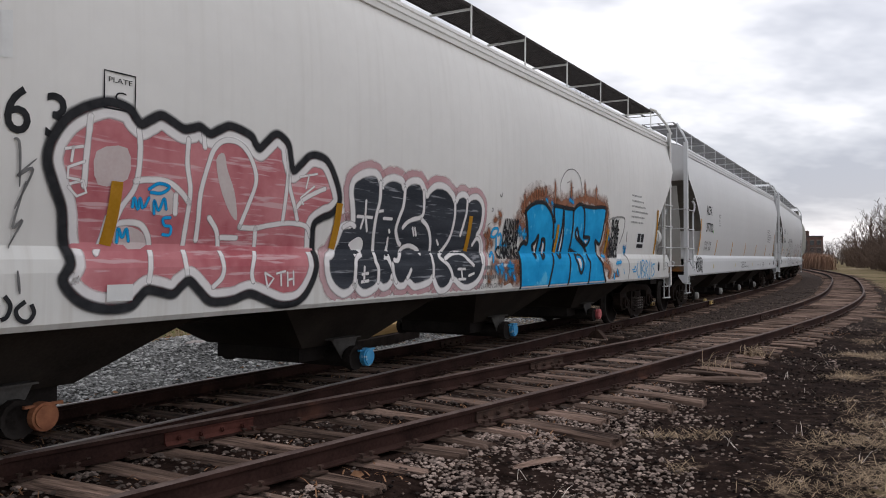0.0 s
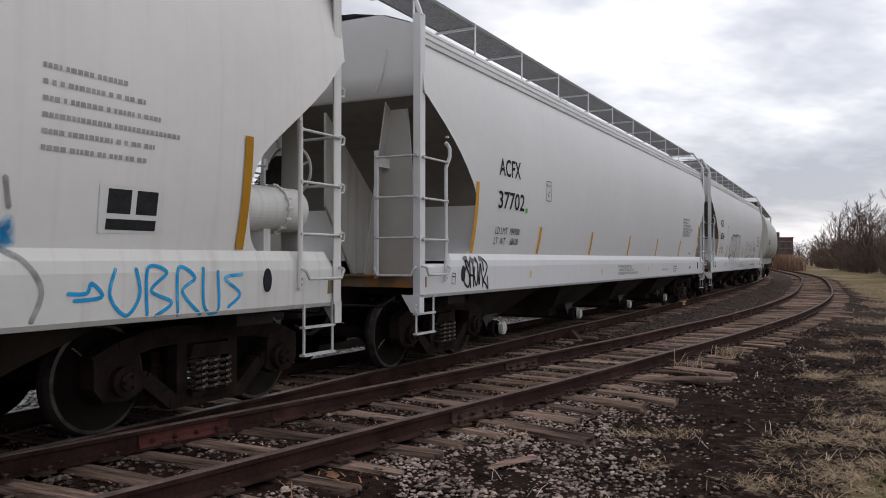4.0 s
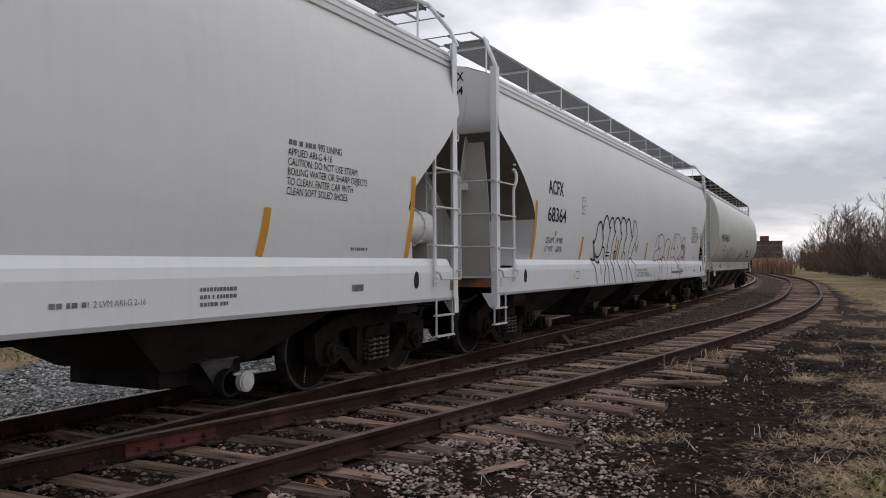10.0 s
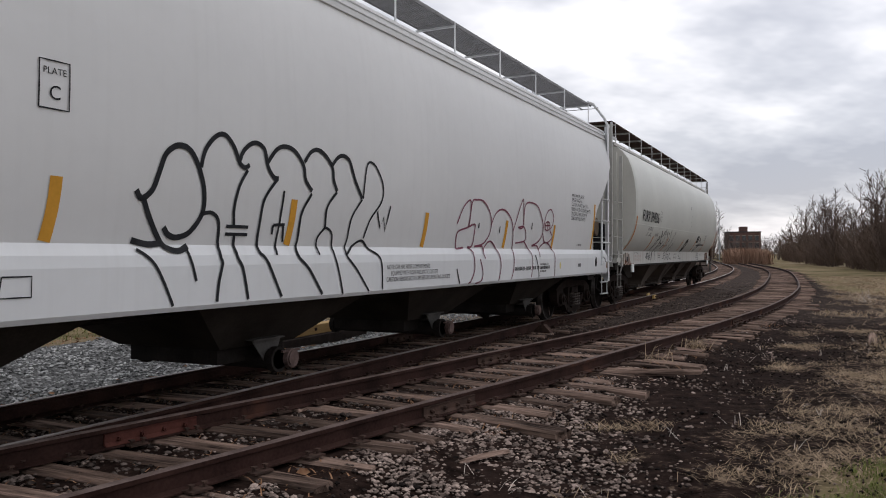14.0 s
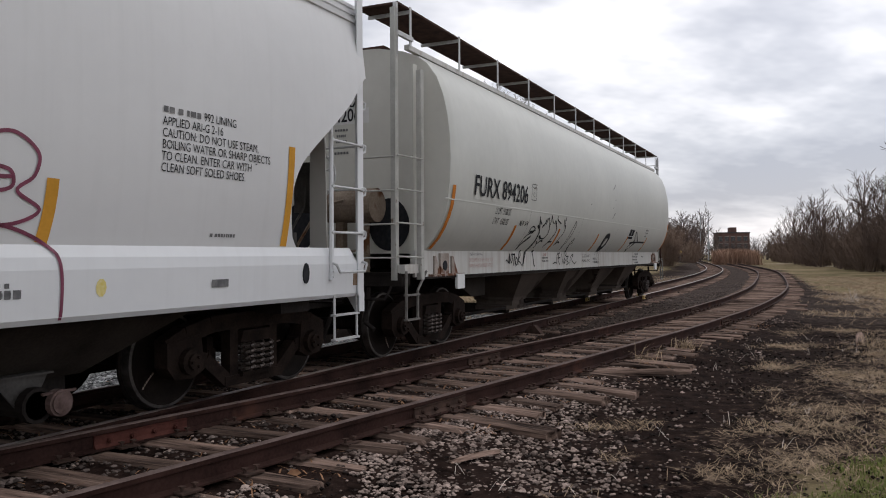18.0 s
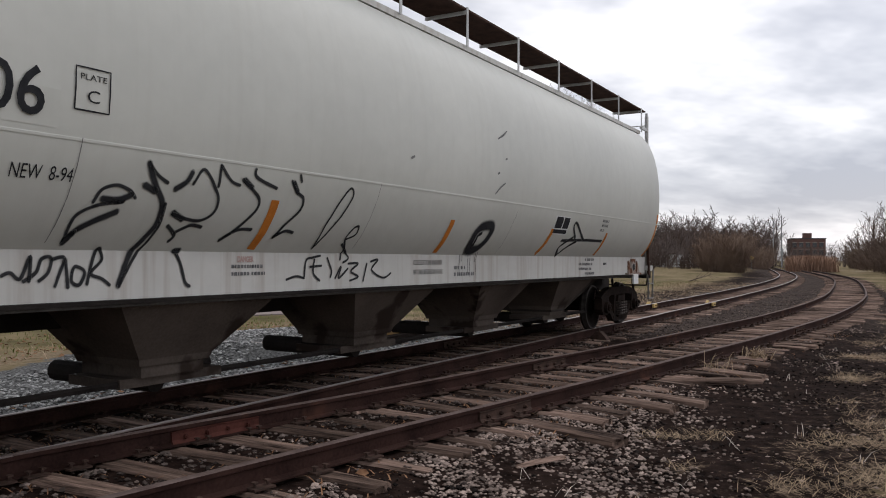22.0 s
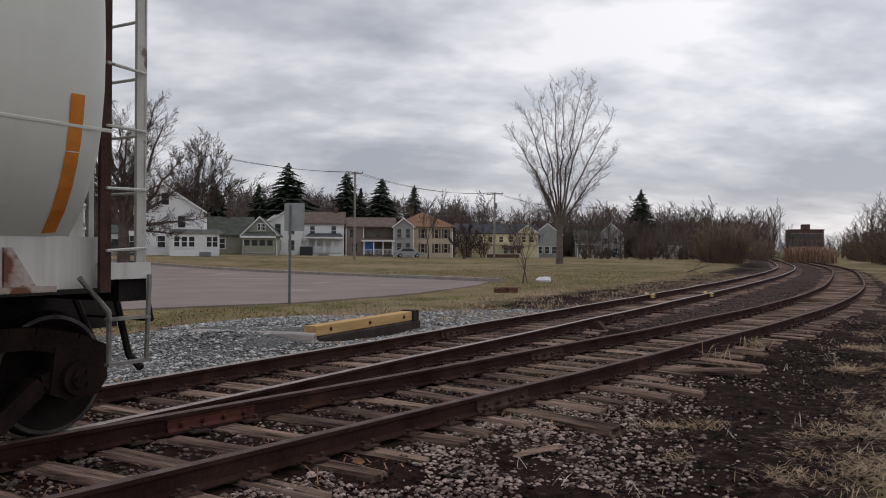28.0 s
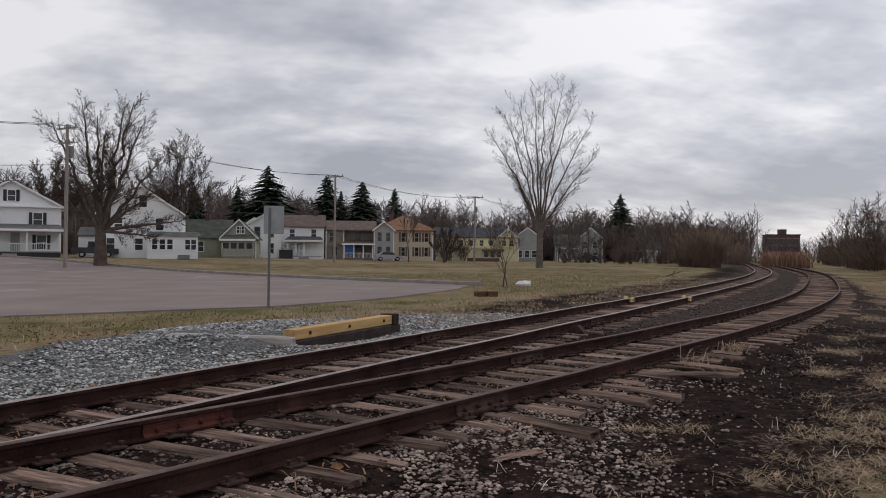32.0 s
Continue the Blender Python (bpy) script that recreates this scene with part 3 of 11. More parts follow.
def build_tracks():
    main_track = thing("main_track", "rusty railway track with worn rails on old wooden ties", "railway track", kind="structure")
    yard_track = thing("yard_track", "disused brown railway siding with split weathered ties", "railway track", kind="structure")
    for side in (-1, 1):
        rail(main, side * GAUGE / 2, -22, 300, main_track)
        rail(yard, side * GAUGE / 2, -14, 300, yard_track)
    # ties: long shared ones by the turnout, single ones further out
    s = -9.0
    while s < 120:
        g = gap_between(s)
        if g < 1.9:
            length = 3.9 if g < 1.2 else 4.6
            tie(main, s, g / 2, length, yard_track)
        else:
            tie(main, s, rng.uniform(-0.1, 0.1), 2.6, main_track)
        s += 0.56 + rng.uniform(-0.04, 0.04)
    s = -9.0
    while s < 120:
        x, y, _ = yard.at(s)
        ms, md = main.offset(np.array([x]), np.array([y]))
        if md[0] >= 1.9 or gap_between(ms[0]) >= 1.9:
            long_one = rng.random() < (0.3 if s < 12 else 0.08)
            tie(yard, s, rng.uniform(-0.05, 0.3 if s < 12 else 0.12) + (0.15 if long_one else 0), 3.2 if long_one else 2.6, yard_track)
        s += 0.55 + rng.uniform(-0.05, 0.05)
    # plates, spikes and joint bars on the near stretch
    plate = Soup().box(-0.09, 0.09, -0.16, 0.16, 0.0, 0.014)
    for y in (-0.1, 0.1):
        for x in (-0.05, 0.06):
            plate.bar((x, y, 0.0), (x, y, 0.045), 0.012, 5).box(x - 0.018, x + 0.018, y - 0.022, y + 0.022, 0.04, 0.052)
    plate_mesh = plate.mesh("tie_plate", M["iron"])
    bar = Soup()
    bar.sweep([[(x, y, z) for y, z in ((0.012, -0.15), (0.05, -0.165), (0.055, -0.15), (0.032, -0.12), (0.032, -0.07), (0.04, -0.05), (0.012, -0.045))] for x in (-0.46, 0.46)])
    for k in range(4):
        x = -0.33 + 0.22 * k
        bar.bar((x, 0.03, -0.1), (x, 0.062, -0.1), 0.022, 6).bar((x, 0.06, -0.1), (x, 0.075, -0.1), 0.012, 6)
    bar_mesh = bar.mesh("joint_bar", M["iron"])
    red_mesh = bar.mesh("joint_bar", M["joint_red"])
    for line, track, s0, s1 in ((yard, yard_track, -7, 20), (main, main_track, -9, 20)):
        s = s0
        while s < s1:
            for side in (-1, 1):
                x, y, h = line.at(s, side * GAUGE / 2)
                ob = new("tie_plate", plate_mesh)
                ob.parent = track
                ob.matrix_world = pose(x, y, -RAIL_H + 0.003, 0, 0, -math.degrees(h) + 90)
            s += 0.555
    for line, track, right, ss in ((yard, yard_track, GAUGE / 2, JOINTS_NEAR), (yard, yard_track, -GAUGE / 2, JOINTS_FAR), (main, main_track, GAUGE / 2, (8.0, 19.0)), (main, main_track, -GAUGE / 2, (3.0, 14.0))):
        for s in ss:
            x, y, h = line.at(s, right)
            for flip in (0, 180):
                ob = new("joint_bar", red_mesh if s == -1.8 else bar_mesh)
                ob.parent = track
                ob.matrix_world = pose(x, y, 0, 0, 0, -math.degrees(h) + 90 + flip)


JOINTS_NEAR, JOINTS_FAR = (0.6, 12.5), (-1.8, 4.0, 16.0)


# ---------------------------------------------------------------- the ground
def smooth(a, b, x):
    t = np.clip((x - a) / (b - a), 0, 1)
    return t * t * (3 - 2 * t)


def ground_height(x, y):
    """The lie of the land, for arrays."""
    sm, dm = main.offset(x, y)
    sy, dy = yard.offset(x, y)
    z = np.full(len(x), -0.32)
    near_track = np.minimum(np.abs(dm), np.abs(dy))
    z += 0.105 * (1 - smooth(1.0, 2.4, near_track))
    left = smooth(-1.2, -2.2, dm)
    z += 0.05 * left * (1 - smooth(-5.5, -8.0, dm) )
    z += 0.10 * smooth(-2.9, -4.4, dm) * (1 - smooth(-6.0, -8.0, dm)) * smooth(-5, 1, sm) * (1 - smooth(3.5, 7, sm))
    dist = np.hypot(x, y)
    z += 0.95 * smooth(50, 100, dist) * smooth(6, -34, x)
    z += 0.35 * smooth(70, 130, dist) * smooth(-34, 6, x) * smooth(-3, -12, dm)
    # crushed stone heaped against the old timber, hollow before the stack
    z += 0.17 * np.exp(-((x + 3.45) / 1.15) ** 2 - ((y - 14.0) / 0.7) ** 2)
    z -= 0.08 * np.exp(-((x + 1.25 - 0.57 * (y - 15.9)) / 0.35) ** 2 - ((y - 15.9) / 1.6) ** 2)
    return z


def axis(lo, hi, fine_lo, fine_hi, cell):
    out = list(np.arange(fine_lo, fine_hi + 1e-6, cell))
    v, step = fine_hi, cell
    while v < hi:
        step *= 1.22
        v += step
        out.append(min(v, hi))
    v, step = fine_lo, cell
    while v > lo:
        step *= 1.22
        v -= step
        out.insert(0, max(v, lo))
    return np.array(out)


def ballast_edge(s):
    """How far to the left the crushed stone reaches along the main track."""
    return np.interp(s, (-10, -4, 0, 4, 8, 13), (-3.8, -4.6, -6.2, -7.6, -5.2, -2.4)) + 0.25 * np.sin(s * 1.9)


# mats of flattened straw on the cinders: place, half length, half width, turn in degrees
STRAW_MATS = ((4.45, 9.75, 0.75, 0.22, 12), (2.4, 7.95, 0.62, 0.16, -3), (3.45, 7.5, 0.4, 0.24, 20), (4.3, 7.8, 0.5, 0.3, 30), (7.5, 14.3, 1.1, 0.5, 25), (2.05, 6.7, 0.22, 0.14, 40), (2.5, 6.1, 0.26, 0.16, -20),
              (5.65, 14.5, 0.4, 0.6, 60), (5.9, 11.8, 0.7, 0.3, 20), (3.6, 6.5, 0.4, 0.2, 35), (1.3, 5.62, 0.3, 0.14, 10), (9.3, 16.9, 1.3, 0.6, 30), (4.9, 8.5, 0.5, 0.3, 20), (6.9, 10.9, 0.9, 0.5, 30))


def straw_cover(x, y, sy, dy, near):
    """Where flattened dry grass lies on the cinders right of the siding, 0 to 1."""
    n = np.array([noise.noise(Vector((a * 0.55, b * 0.55, 3.7))) + 0.8 * noise.noise(Vector((a * 1.7, b * 1.7, 9.1))) if k else 0.0 for a, b, k in zip(x, y, near)])
    lie = smooth(1.5, 3.0, dy) * np.interp(dy, (0, 2.4, 3.6, 4.6, 9), (0, 0.0, 0.35, 1.0, 1.1))
    lie = np.maximum(lie, smooth(1.4, 2.2, dy) * smooth(11, 16, sy))
    out = np.clip(smooth(-0.12, 0.25, n) * lie, 0, 1) * smooth(-3, 0.5, sy + 0.4 * dy)
    for mx, my, a, b, turn in STRAW_MATS:
        c, d = math.cos(radians(turn)), math.sin(radians(turn))
        u, v = ((x - mx) * c + (y - my) * d) / a, ((y - my) * c - (x - mx) * d) / b
        out = np.maximum(out, 0.85 * (1 - smooth(0.1, 1.7, np.hypot(u, v) + 0.9 * n)) * near)
    return np.maximum(out * 0.86, 0.34 * smooth(2.2, 3.6, dy) * smooth(-2, 1, sy) * near)


def build_ground():
    ax, ay = axis(-1800, 1800, -16, 22, 0.3), axis(-400, 3000, -2, 46, 0.3)
    gx, gy = np.meshgrid(ax, ay)
    x, y = gx.ravel(), gy.ravel()
    z = ground_height(x, y)
    near = np.hypot(x, y) < 60
    bumps = np.array([noise.fractal(Vector((a * 0.8, b * 0.8, 0)), 1.0, 2.0, 4) if n else 0.0 for a, b, n in zip(x, y, near)])
    sm, dm = main.offset(x, y)
    sy, dy = yard.offset(x, y)
    off_track = smooth(1.0, 1.8, np.minimum(np.abs(dm), np.abs(dy)))
    z = z + bumps * 0.035 * (0.35 + 0.65 * off_track)
    nx, ny = len(ax), len(ay)
    faces = [(j * nx + i, j * nx + i + 1, (j + 1) * nx + i + 1, (j + 1) * nx + i) for j in range(ny - 1) for i in range(nx - 1)]
    me = bpy.data.meshes.new("ground")
    me.from_pydata(np.c_[x, y, z].tolist(), [], faces)
    me.polygons.foreach_set("use_smooth", [True] * len(me.polygons))
    # where each kind of soil lies
    reach = np.interp(sy, (-4, 1, 5, 16, 26, 36, 60, 135), (2.8, 2.9, 4.0, 4.6, 3.6, 0.8, 0.5, 0.5))
    between = smooth(-1.6, -1.2, dm) * (1 - smooth(reach, reach + 2.6, dy))
    verge = smooth(-7.5, -3.2, dm) * smooth(6, 14, sm) * (1 - smooth(-1.4, -0.6, dm))
    cinder = np.clip(np.maximum(between, verge * 0.8), 0, 1)
    ballast = smooth(-0.9, 0.5, dm - ballast_edge(sm)) * (1 - smooth(-1.5, -1.1, dm)) * (1 - smooth(9, 15, sm))
    dry = straw_cover(x, y, sy, dy, near) + 0.75 * smooth(-9.5, -7.0, dm) * (1 - smooth(-6.0, -4.6, dm)) * (1 - smooth(8, 14, sm))
    path = smooth(9.0, 10.0, dy) * (1 - smooth(11.5, 13.0, dy)) * smooth(20, 40, sy)
    bed = smooth(3, 12, sm) * smooth(-3.5, -2.0, dm) * np.maximum(1 - smooth(0.9, 1.5, dy), 0.6 * smooth(10, 18, sy))
    for key, val in (("bed", bed), ("cinder", cinder), ("ballast", ballast), ("dry", np.clip(dry, 0, 1)), ("path", path)):
        at = me.attributes.new(key, "FLOAT", "POINT")
        at.data.foreach_set("value", val.astype(np.float32))
    me.materials.append(ground_material())
    ob = new("ground", me)
    tagged(ob, "flat ground of cinders, dry grass and patchy lawn", "ground", kind="structure")


def ground_material():
    m = bpy.data.materials.new("soil")
    m.use_nodes = True
    nt = m.node_tree
    N, L = nt.nodes.new, nt.links.new
    bs = nt.nodes["Principled BSDF"]
    tc = N("ShaderNodeTexCoord")

    def tex(scale, detail=5.0, rough=0.6):
        n = N("ShaderNodeTexNoise")
        n.inputs["Scale"].default_value, n.inputs["Detail"].default_value, n.inputs["Roughness"].default_value = scale, detail, rough
        L(tc.outputs["Object"], n.inputs["Vector"])
        return n.outputs["Fac"]

    def rng_node(v, a, b, c=0.0, d=1.0):
        n = N("ShaderNodeMapRange")
        for i, k in enumerate((a, b, c, d)):
            n.inputs[i + 1].default_value = k
        L(v, n.inputs[0])
        return n.outputs[0]

    def calc(op, a, b):
        n = N("ShaderNodeMath")
        n.operation = op
        for i, v in enumerate((a, b)):
            if isinstance(v, float):
                n.inputs[i].default_value = v
            else:
                L(v, n.inputs[i])
        return n.outputs[0]

    def mixed(f, a, b):
        n = N("ShaderNodeMix")
        n.data_type = "RGBA"
        L(f, n.inputs[0])
        for i, v in ((6, a), (7, b)):
            if isinstance(v, tuple):
                n.inputs[i].default_value = (*v, 1)
            else:
                L(v, n.inputs[i])
        return n.outputs[2]

    def zone(key):
        n = N("ShaderNodeAttribute")
        n.attribute_name = key
        return n.outputs["Fac"]

    broad, mid, grain, speck = tex(0.09, 4), tex(0.7), tex(6.0), tex(26.0, 3)
    thread = tex(17.0, 6, 0.7)
    lawn = mixed(rng_node(mid, 0.35, 0.65), (0.092, 0.080, 0.038), (0.215, 0.170, 0.098))
    lawn = mixed(rng_node(broad, 0.45, 0.6), lawn, mixed(rng_node(grain, 0.35, 0.65), (0.14, 0.104, 0.06), (0.335, 0.262, 0.165)))
    dirt = mixed(rng_node(grain, 0.3, 0.7), (0.004, 0.0024, 0.002), (0.034, 0.0215, 0.0175))
    dirt = mixed(rng_node(speck, 0.64, 0.72), dirt, (0.07, 0.051, 0.044))
    stony = mixed(rng_node(speck, 0.35, 0.65), (0.010, 0.0072, 0.006), (0.10, 0.076, 0.065))
    dirt = mixed(rng_node(calc("ADD", zone("bed"), calc("MULTIPLY", calc("SUBTRACT", grain, 0.5), 1.4)), 0.35, 0.8), dirt, stony)
    straw = mixed(rng_node(thread, 0.38, 0.66), (0.05, 0.036, 0.027), (0.42, 0.315, 0.22))
    gravel = mixed(rng_node(speck, 0.35, 0.65), (0.03, 0.03, 0.029), (0.2, 0.2, 0.196))
    edge = calc("MULTIPLY", calc("SUBTRACT", mid, 0.5), 1.3)
    patch = calc("ADD", edge, calc("MULTIPLY", calc("SUBTRACT", grain, 0.5), 0.9))
    base = mixed(rng_node(calc("ADD", zone("cinder"), patch), 0.42, 0.58), lawn, dirt)
    ragged = calc("ADD", calc("MULTIPLY", calc("SUBTRACT", thread, 0.5), 1.5), calc("MULTIPLY", calc("SUBTRACT", grain, 0.5), 1.6))
    thin = rng_node(calc("ADD", zone("dry"), ragged), 0.42, 0.85, 0.0, 0.62)
    base = mixed(thin, base, straw)
    base = mixed(rng_node(calc("ADD", zone("path"), patch), 0.5, 0.7), base, (0.40, 0.33, 0.24))
    base = mixed(rng_node(calc("ADD", zone("ballast"), patch), 0.42, 0.58), base, gravel)
    L(base, bs.inputs["Base Color"])
    bs.inputs["Roughness"].default_value = 0.95
    bs.inputs["Specular IOR Level"].default_value = 0.02
    bp = N("ShaderNodeBump")
    bp.inputs["Strength"].default_value, bp.inputs["Distance"].default_value = 0.6, 0.03
    L(calc("ADD", grain, calc("MULTIPLY", speck, 0.6)), bp.inputs["Height"])
    L(bp.outputs[0], bs.inputs["Normal"])
    return m


build_ground()
build_tracks()

# ---------------------------------------------------------------- the train
# a car lies along +x from its leading end, near side at -y, z from the rail tops
LONG = 19.65
HULL_Z = (1.42, 1.55, 1.75, 2.0, 2.3, 2.6, 2.9, 3.2, 3.5, 3.8, 4.0, 4.16)
HULL_Q = (1.455, 1.475, 1.51, 1.545, 1.572, 1.585, 1.588, 1.58, 1.56, 1.525, 1.485, 1.445)
CUT_Z = (1.42, 1.50, 1.55, 1.63, 1.75, 1.9, 2.0, 2.1, 2.2, 2.3, 2.4, 2.5, 2.6, 2.72, 2.85, 3.0, 3.17, 3.5, 3.52, 4.6)
CUT_LEAD = (1.30, 1.38, 1.475, 1.565, 1.585, 1.59, 1.59, 1.585, 1.57, 1.535, 1.48, 1.41, 1.30, 1.18, 1.03, 0.84, 0.60, 0.10, 0.06, 0.06)
CUT_TRAIL = (1.24, 1.30, 1.36, 1.42, 1.46, 1.49, 1.50, 1.49, 1.46, 1.415, 1.345, 1.24, 1.12, 0.965, 0.80, 0.61, 0.41, 0.10, 0.06, 0.06)
ROUND_Z = (1.46, 1.56, 1.68, 1.85, 2.05, 2.22, 2.5, 2.8, 3.1, 3.4, 3.7, 3.95, 4.15, 4.28, 4.36)
ROUND_Q = (1.30, 1.40, 1.50, 1.60, 1.68, 1.72, 1.755, 1.765, 1.755, 1.72, 1.65, 1.55, 1.40, 1.22, 1.0)
ROUND_LONG = 19.2


SLOPE = (2.2, 3.5)


def hull_q(z):
    return float(np.interp(z, HULL_Z, HULL_Q))


def round_q(z):
    return float(np.interp(z, ROUND_Z, ROUND_Q))


def sill_q(z):
    return float(np.interp(z, (0.96, 1.02, 1.36, 1.46, 1.52), (1.475, 1.50, 1.515, 1.50, 1.47)))


def new_side(z):
    return max(sill_q(z), hull_q(z)) if 1.42 < z < 1.53 else (sill_q(z) if z < 1.5 else hull_q(z))


def round_side(z):
    return 1.335 if z < 1.5 else round_q(z)


def cut_x(z, end):
    return float(np.interp(z, CUT_Z, CUT_TRAIL if end else CUT_LEAD))


def hull_shell():
    """Bulged sides whose ends slope in over the trucks, closed by slope sheets and a ridged eave."""
    s, slopes = Soup(), []
    zs = sorted(set(HULL_Z + CUT_Z[:-1]))
    for side in (-1, 1):
        grid = []
        for z in zs:
            xs = np.linspace(cut_x(z, 0), LONG - cut_x(z, 1), 25)
            grid.append([(float(x), side * hull_q(z), z) for x in xs])
        s.sweep(grid, closed=False)
    # eave ridges and the cambered roof
    eave = [(1.445, 4.16), (1.47, 4.165), (1.47, 4.2), (1.43, 4.205), (1.43, 4.25), (1.45, 4.26), (1.445, 4.295), (1.40, 4.30), (1.395, 4.345), (1.412, 4.355), (1.405, 4.395), (1.33, 4.43), (1.0, 4.55), (0.5, 4.64), (0.0, 4.67)]
    ring = [(-q, z) for q, z in eave] + [(q, z) for q, z in eave[-2::-1]]
    s.sweep([[(x, q, z) for q, z in ring] for x in (0.06, LONG - 0.06)], closed=False)
    # ends: upright panel above, slope sheet, lower wall
    for end in (0, 1):
        grid = []
        for z in zs:
            q, a = hull_q(z), cut_x(z, end)
            x = a if end == 0 else LONG - a
            grid.append([(x, q * k, z) for k in np.linspace(-1, 1, 9)])
            if z == SLOPE[0]:
                s.sweep(grid, closed=False)
            if z in SLOPE:
                if z == SLOPE[1]:
                    slopes.append(Soup().sweep(grid, closed=False))
                grid = grid[-1:]
        x = grid[-1][0][0]
        grid.append([(x, k * 1.40, 4.395) for k in np.linspace(-1, 1, 9)])
        grid.append([(x, k * 0.9, 4.57) for k in np.linspace(-1, 1, 9)])
        s.sweep(grid, closed=False)
    return s, slopes


def soften(me, below):
    """Smooth shading under a height, crisp folds above it."""
    me.polygons.foreach_set("use_smooth", [max(me.vertices[i].co.z for i in p.vertices) < below + 0.02 for p in me.polygons])
    return me


def ladder_set(car, end, rung_mat, post_mat, top=4.5, q=1.53, low=0.98, width=0.68, end_width=0.625):
    """Side and end ladders at one corner pair; end 0 leads, 1 trails."""
    L = car["length_m"]
    X = lambda a: a if end == 0 else L - 0.08 - a
    for side in (-1, 1):
        y = side * q
        post = Soup()
        post.box(*sorted((X(0.0), X(0.125))), *sorted((y, y - side * 0.014)), low, top)
        post.box(*sorted((X(0.0), X(0.014))), *sorted((y - side * 0.0145, y - side * 0.10)), low, top)
        part("corner_post", post, post_mat, car)
        inner = Soup()
        zt, x1 = 2.98, X(width)
        inner.tube([(x1, y, 1.16), (x1, y, zt - 0.34), (X(width + 0.05), y + side * 0.03, zt - 0.2), (X(width + 0.05), y + side * 0.03, zt - 0.08), (X(width + 0.02), y - side * 0.02, zt)], 0.026, 8)
        for z in (1.2, 1.26, zt - 0.03, zt + 0.06):
            inner.bar((x1, y, z), (x1, y + side * 0.04, z), 0.016, 6)
        part("ladder_rail", inner, post_mat, car)
        bolt = lambda sp, x, yy, z: sp.bar((x, yy - side * 0.01, z), (x, yy + side * 0.035, z), 0.022, 6)
        for z in (1.69, 2.2, 2.71):
            side_rung = Soup().tube([(X(0.04), y + side * 0.02, z), (x1, y + side * 0.02, z)], 0.014, 8)
            bolt(side_rung, X(0.05), y, z)
            bolt(side_rung, x1, y, z)
            part("rung", side_rung, rung_mat, car)
            part("rung", Soup().tube([(X(-0.03), y - side * 0.02, z + 0.02), (X(-0.03), y - side * end_width, z + 0.02)], 0.014, 8).bar((X(-0.05), y - side * 0.05, z + 0.02), (X(0.0), y - side * 0.05, z + 0.02), 0.022, 6).bar((X(-0.05), y - side * end_width, z + 0.02), (X(0.0), y - side * end_width, z + 0.02), 0.022, 6), rung_mat, car)
        # hooped grabs on the corner above the ladder
        if end == 1:
            for z in (1.62, 2.13, 2.64, 3.15):
                part("hoop_grab", Soup().tube([(X(-0.01), y - side * 0.03, z), (X(-0.09), y - side * 0.03, z + 0.02), (X(-0.1), y - side * 0.03, z + 0.09), (X(-0.01), y - side * 0.03, z + 0.11)], 0.013, 6), rung_mat, car)
        grab = Soup().tube([(X(0.04), y, 1.36), (X(0.04), y + side * 0.07, 1.34), (X(0.09), y + side * 0.07, 1.25), (X(width - 0.06), y + side * 0.07, 1.25), (X(width), y + side * 0.07, 1.33), (X(width), y, 1.36)], 0.014, 8)
        part("grab_iron", grab, rung_mat, car)
        part("grab_iron", Soup().tube([(X(-0.01), y - side * 0.05, 1.35), (X(-0.08), y - side * 0.05, 1.33), (X(-0.08), y - side * 0.09, 1.24), (X(-0.08), y - side * (end_width - 0.05), 1.24), (X(-0.08), y - side * end_width, 1.33), (X(-0.01), y - side * end_width, 1.35)], 0.014, 8), rung_mat, car)
        part("end_ladder_rail", Soup().box(*sorted((X(-0.03), X(0.0))), *sorted((y - side * (end_width - 0.02), y - side * (end_width + 0.03))), 1.2, 2.82).box(*sorted((X(0.0), X(0.3))), *sorted((y - side * (end_width - 0.01), y - side * (end_width + 0.004))), 2.62, 2.74), post_mat, car)
        # tapered bracket and stirrup under the corner
        b = Soup()
        wide = [(y, 1.0), (y - side * 0.26, 1.0), (y - side * 0.22, 0.93), (y - side * 0.12, 0.78), (y, 0.78)]
        b.sweep([[(X(-0.012), yy, z) for yy, z in wide], [(X(0.0), yy, z) for yy, z in wide]])
        b.box(*sorted((X(0.0), X(0.10))), *sorted((y, y - side * 0.012)), 0.78, 1.0)
        for z in (0.82, 0.88):
            b.bar((X(-0.03), y - side * 0.06, z), (X(-0.01), y - side * 0.06, z), 0.018, 6)
        part("step_bracket", b, post_mat, car)
        x0, x2, z0 = (-0.03, 0.41, 0.51) if end == 0 else (0.10, 0.57, 0.48)
        st = Soup()
        for xx in (x0, x2):
            st.box(*sorted((X(xx - 0.014), X(xx + 0.014))), *sorted((y - side * 0.045, y - side * 0.03)), z0, 0.99 if xx == x2 or end else 0.8)
        for z in (z0, 0.755):
            st.box(*sorted((X(x0 - 0.02), X(x2 + 0.02))), *sorted((y - side * 0.075, y - side * 0.01)), z, z + 0.022)
        part("stirrup_step", st, rung_mat, car)


def grating(s, x0, x1, y0, y1, z, bars=15, cross=0.35):
    for k in range(bars):
        y = y0 + (y1 - y0) * k / (bars - 1)
        s.box(x0, x1, y - 0.009, y + 0.009, z - 0.03, z)
    n = int((x1 - x0) / cross)
    for k in range(n + 1):
        x = x0 + (x1 - x0) * k / n
        s.box(x - 0.004, x + 0.004, y0, y1, z - 0.022, z - 0.006)


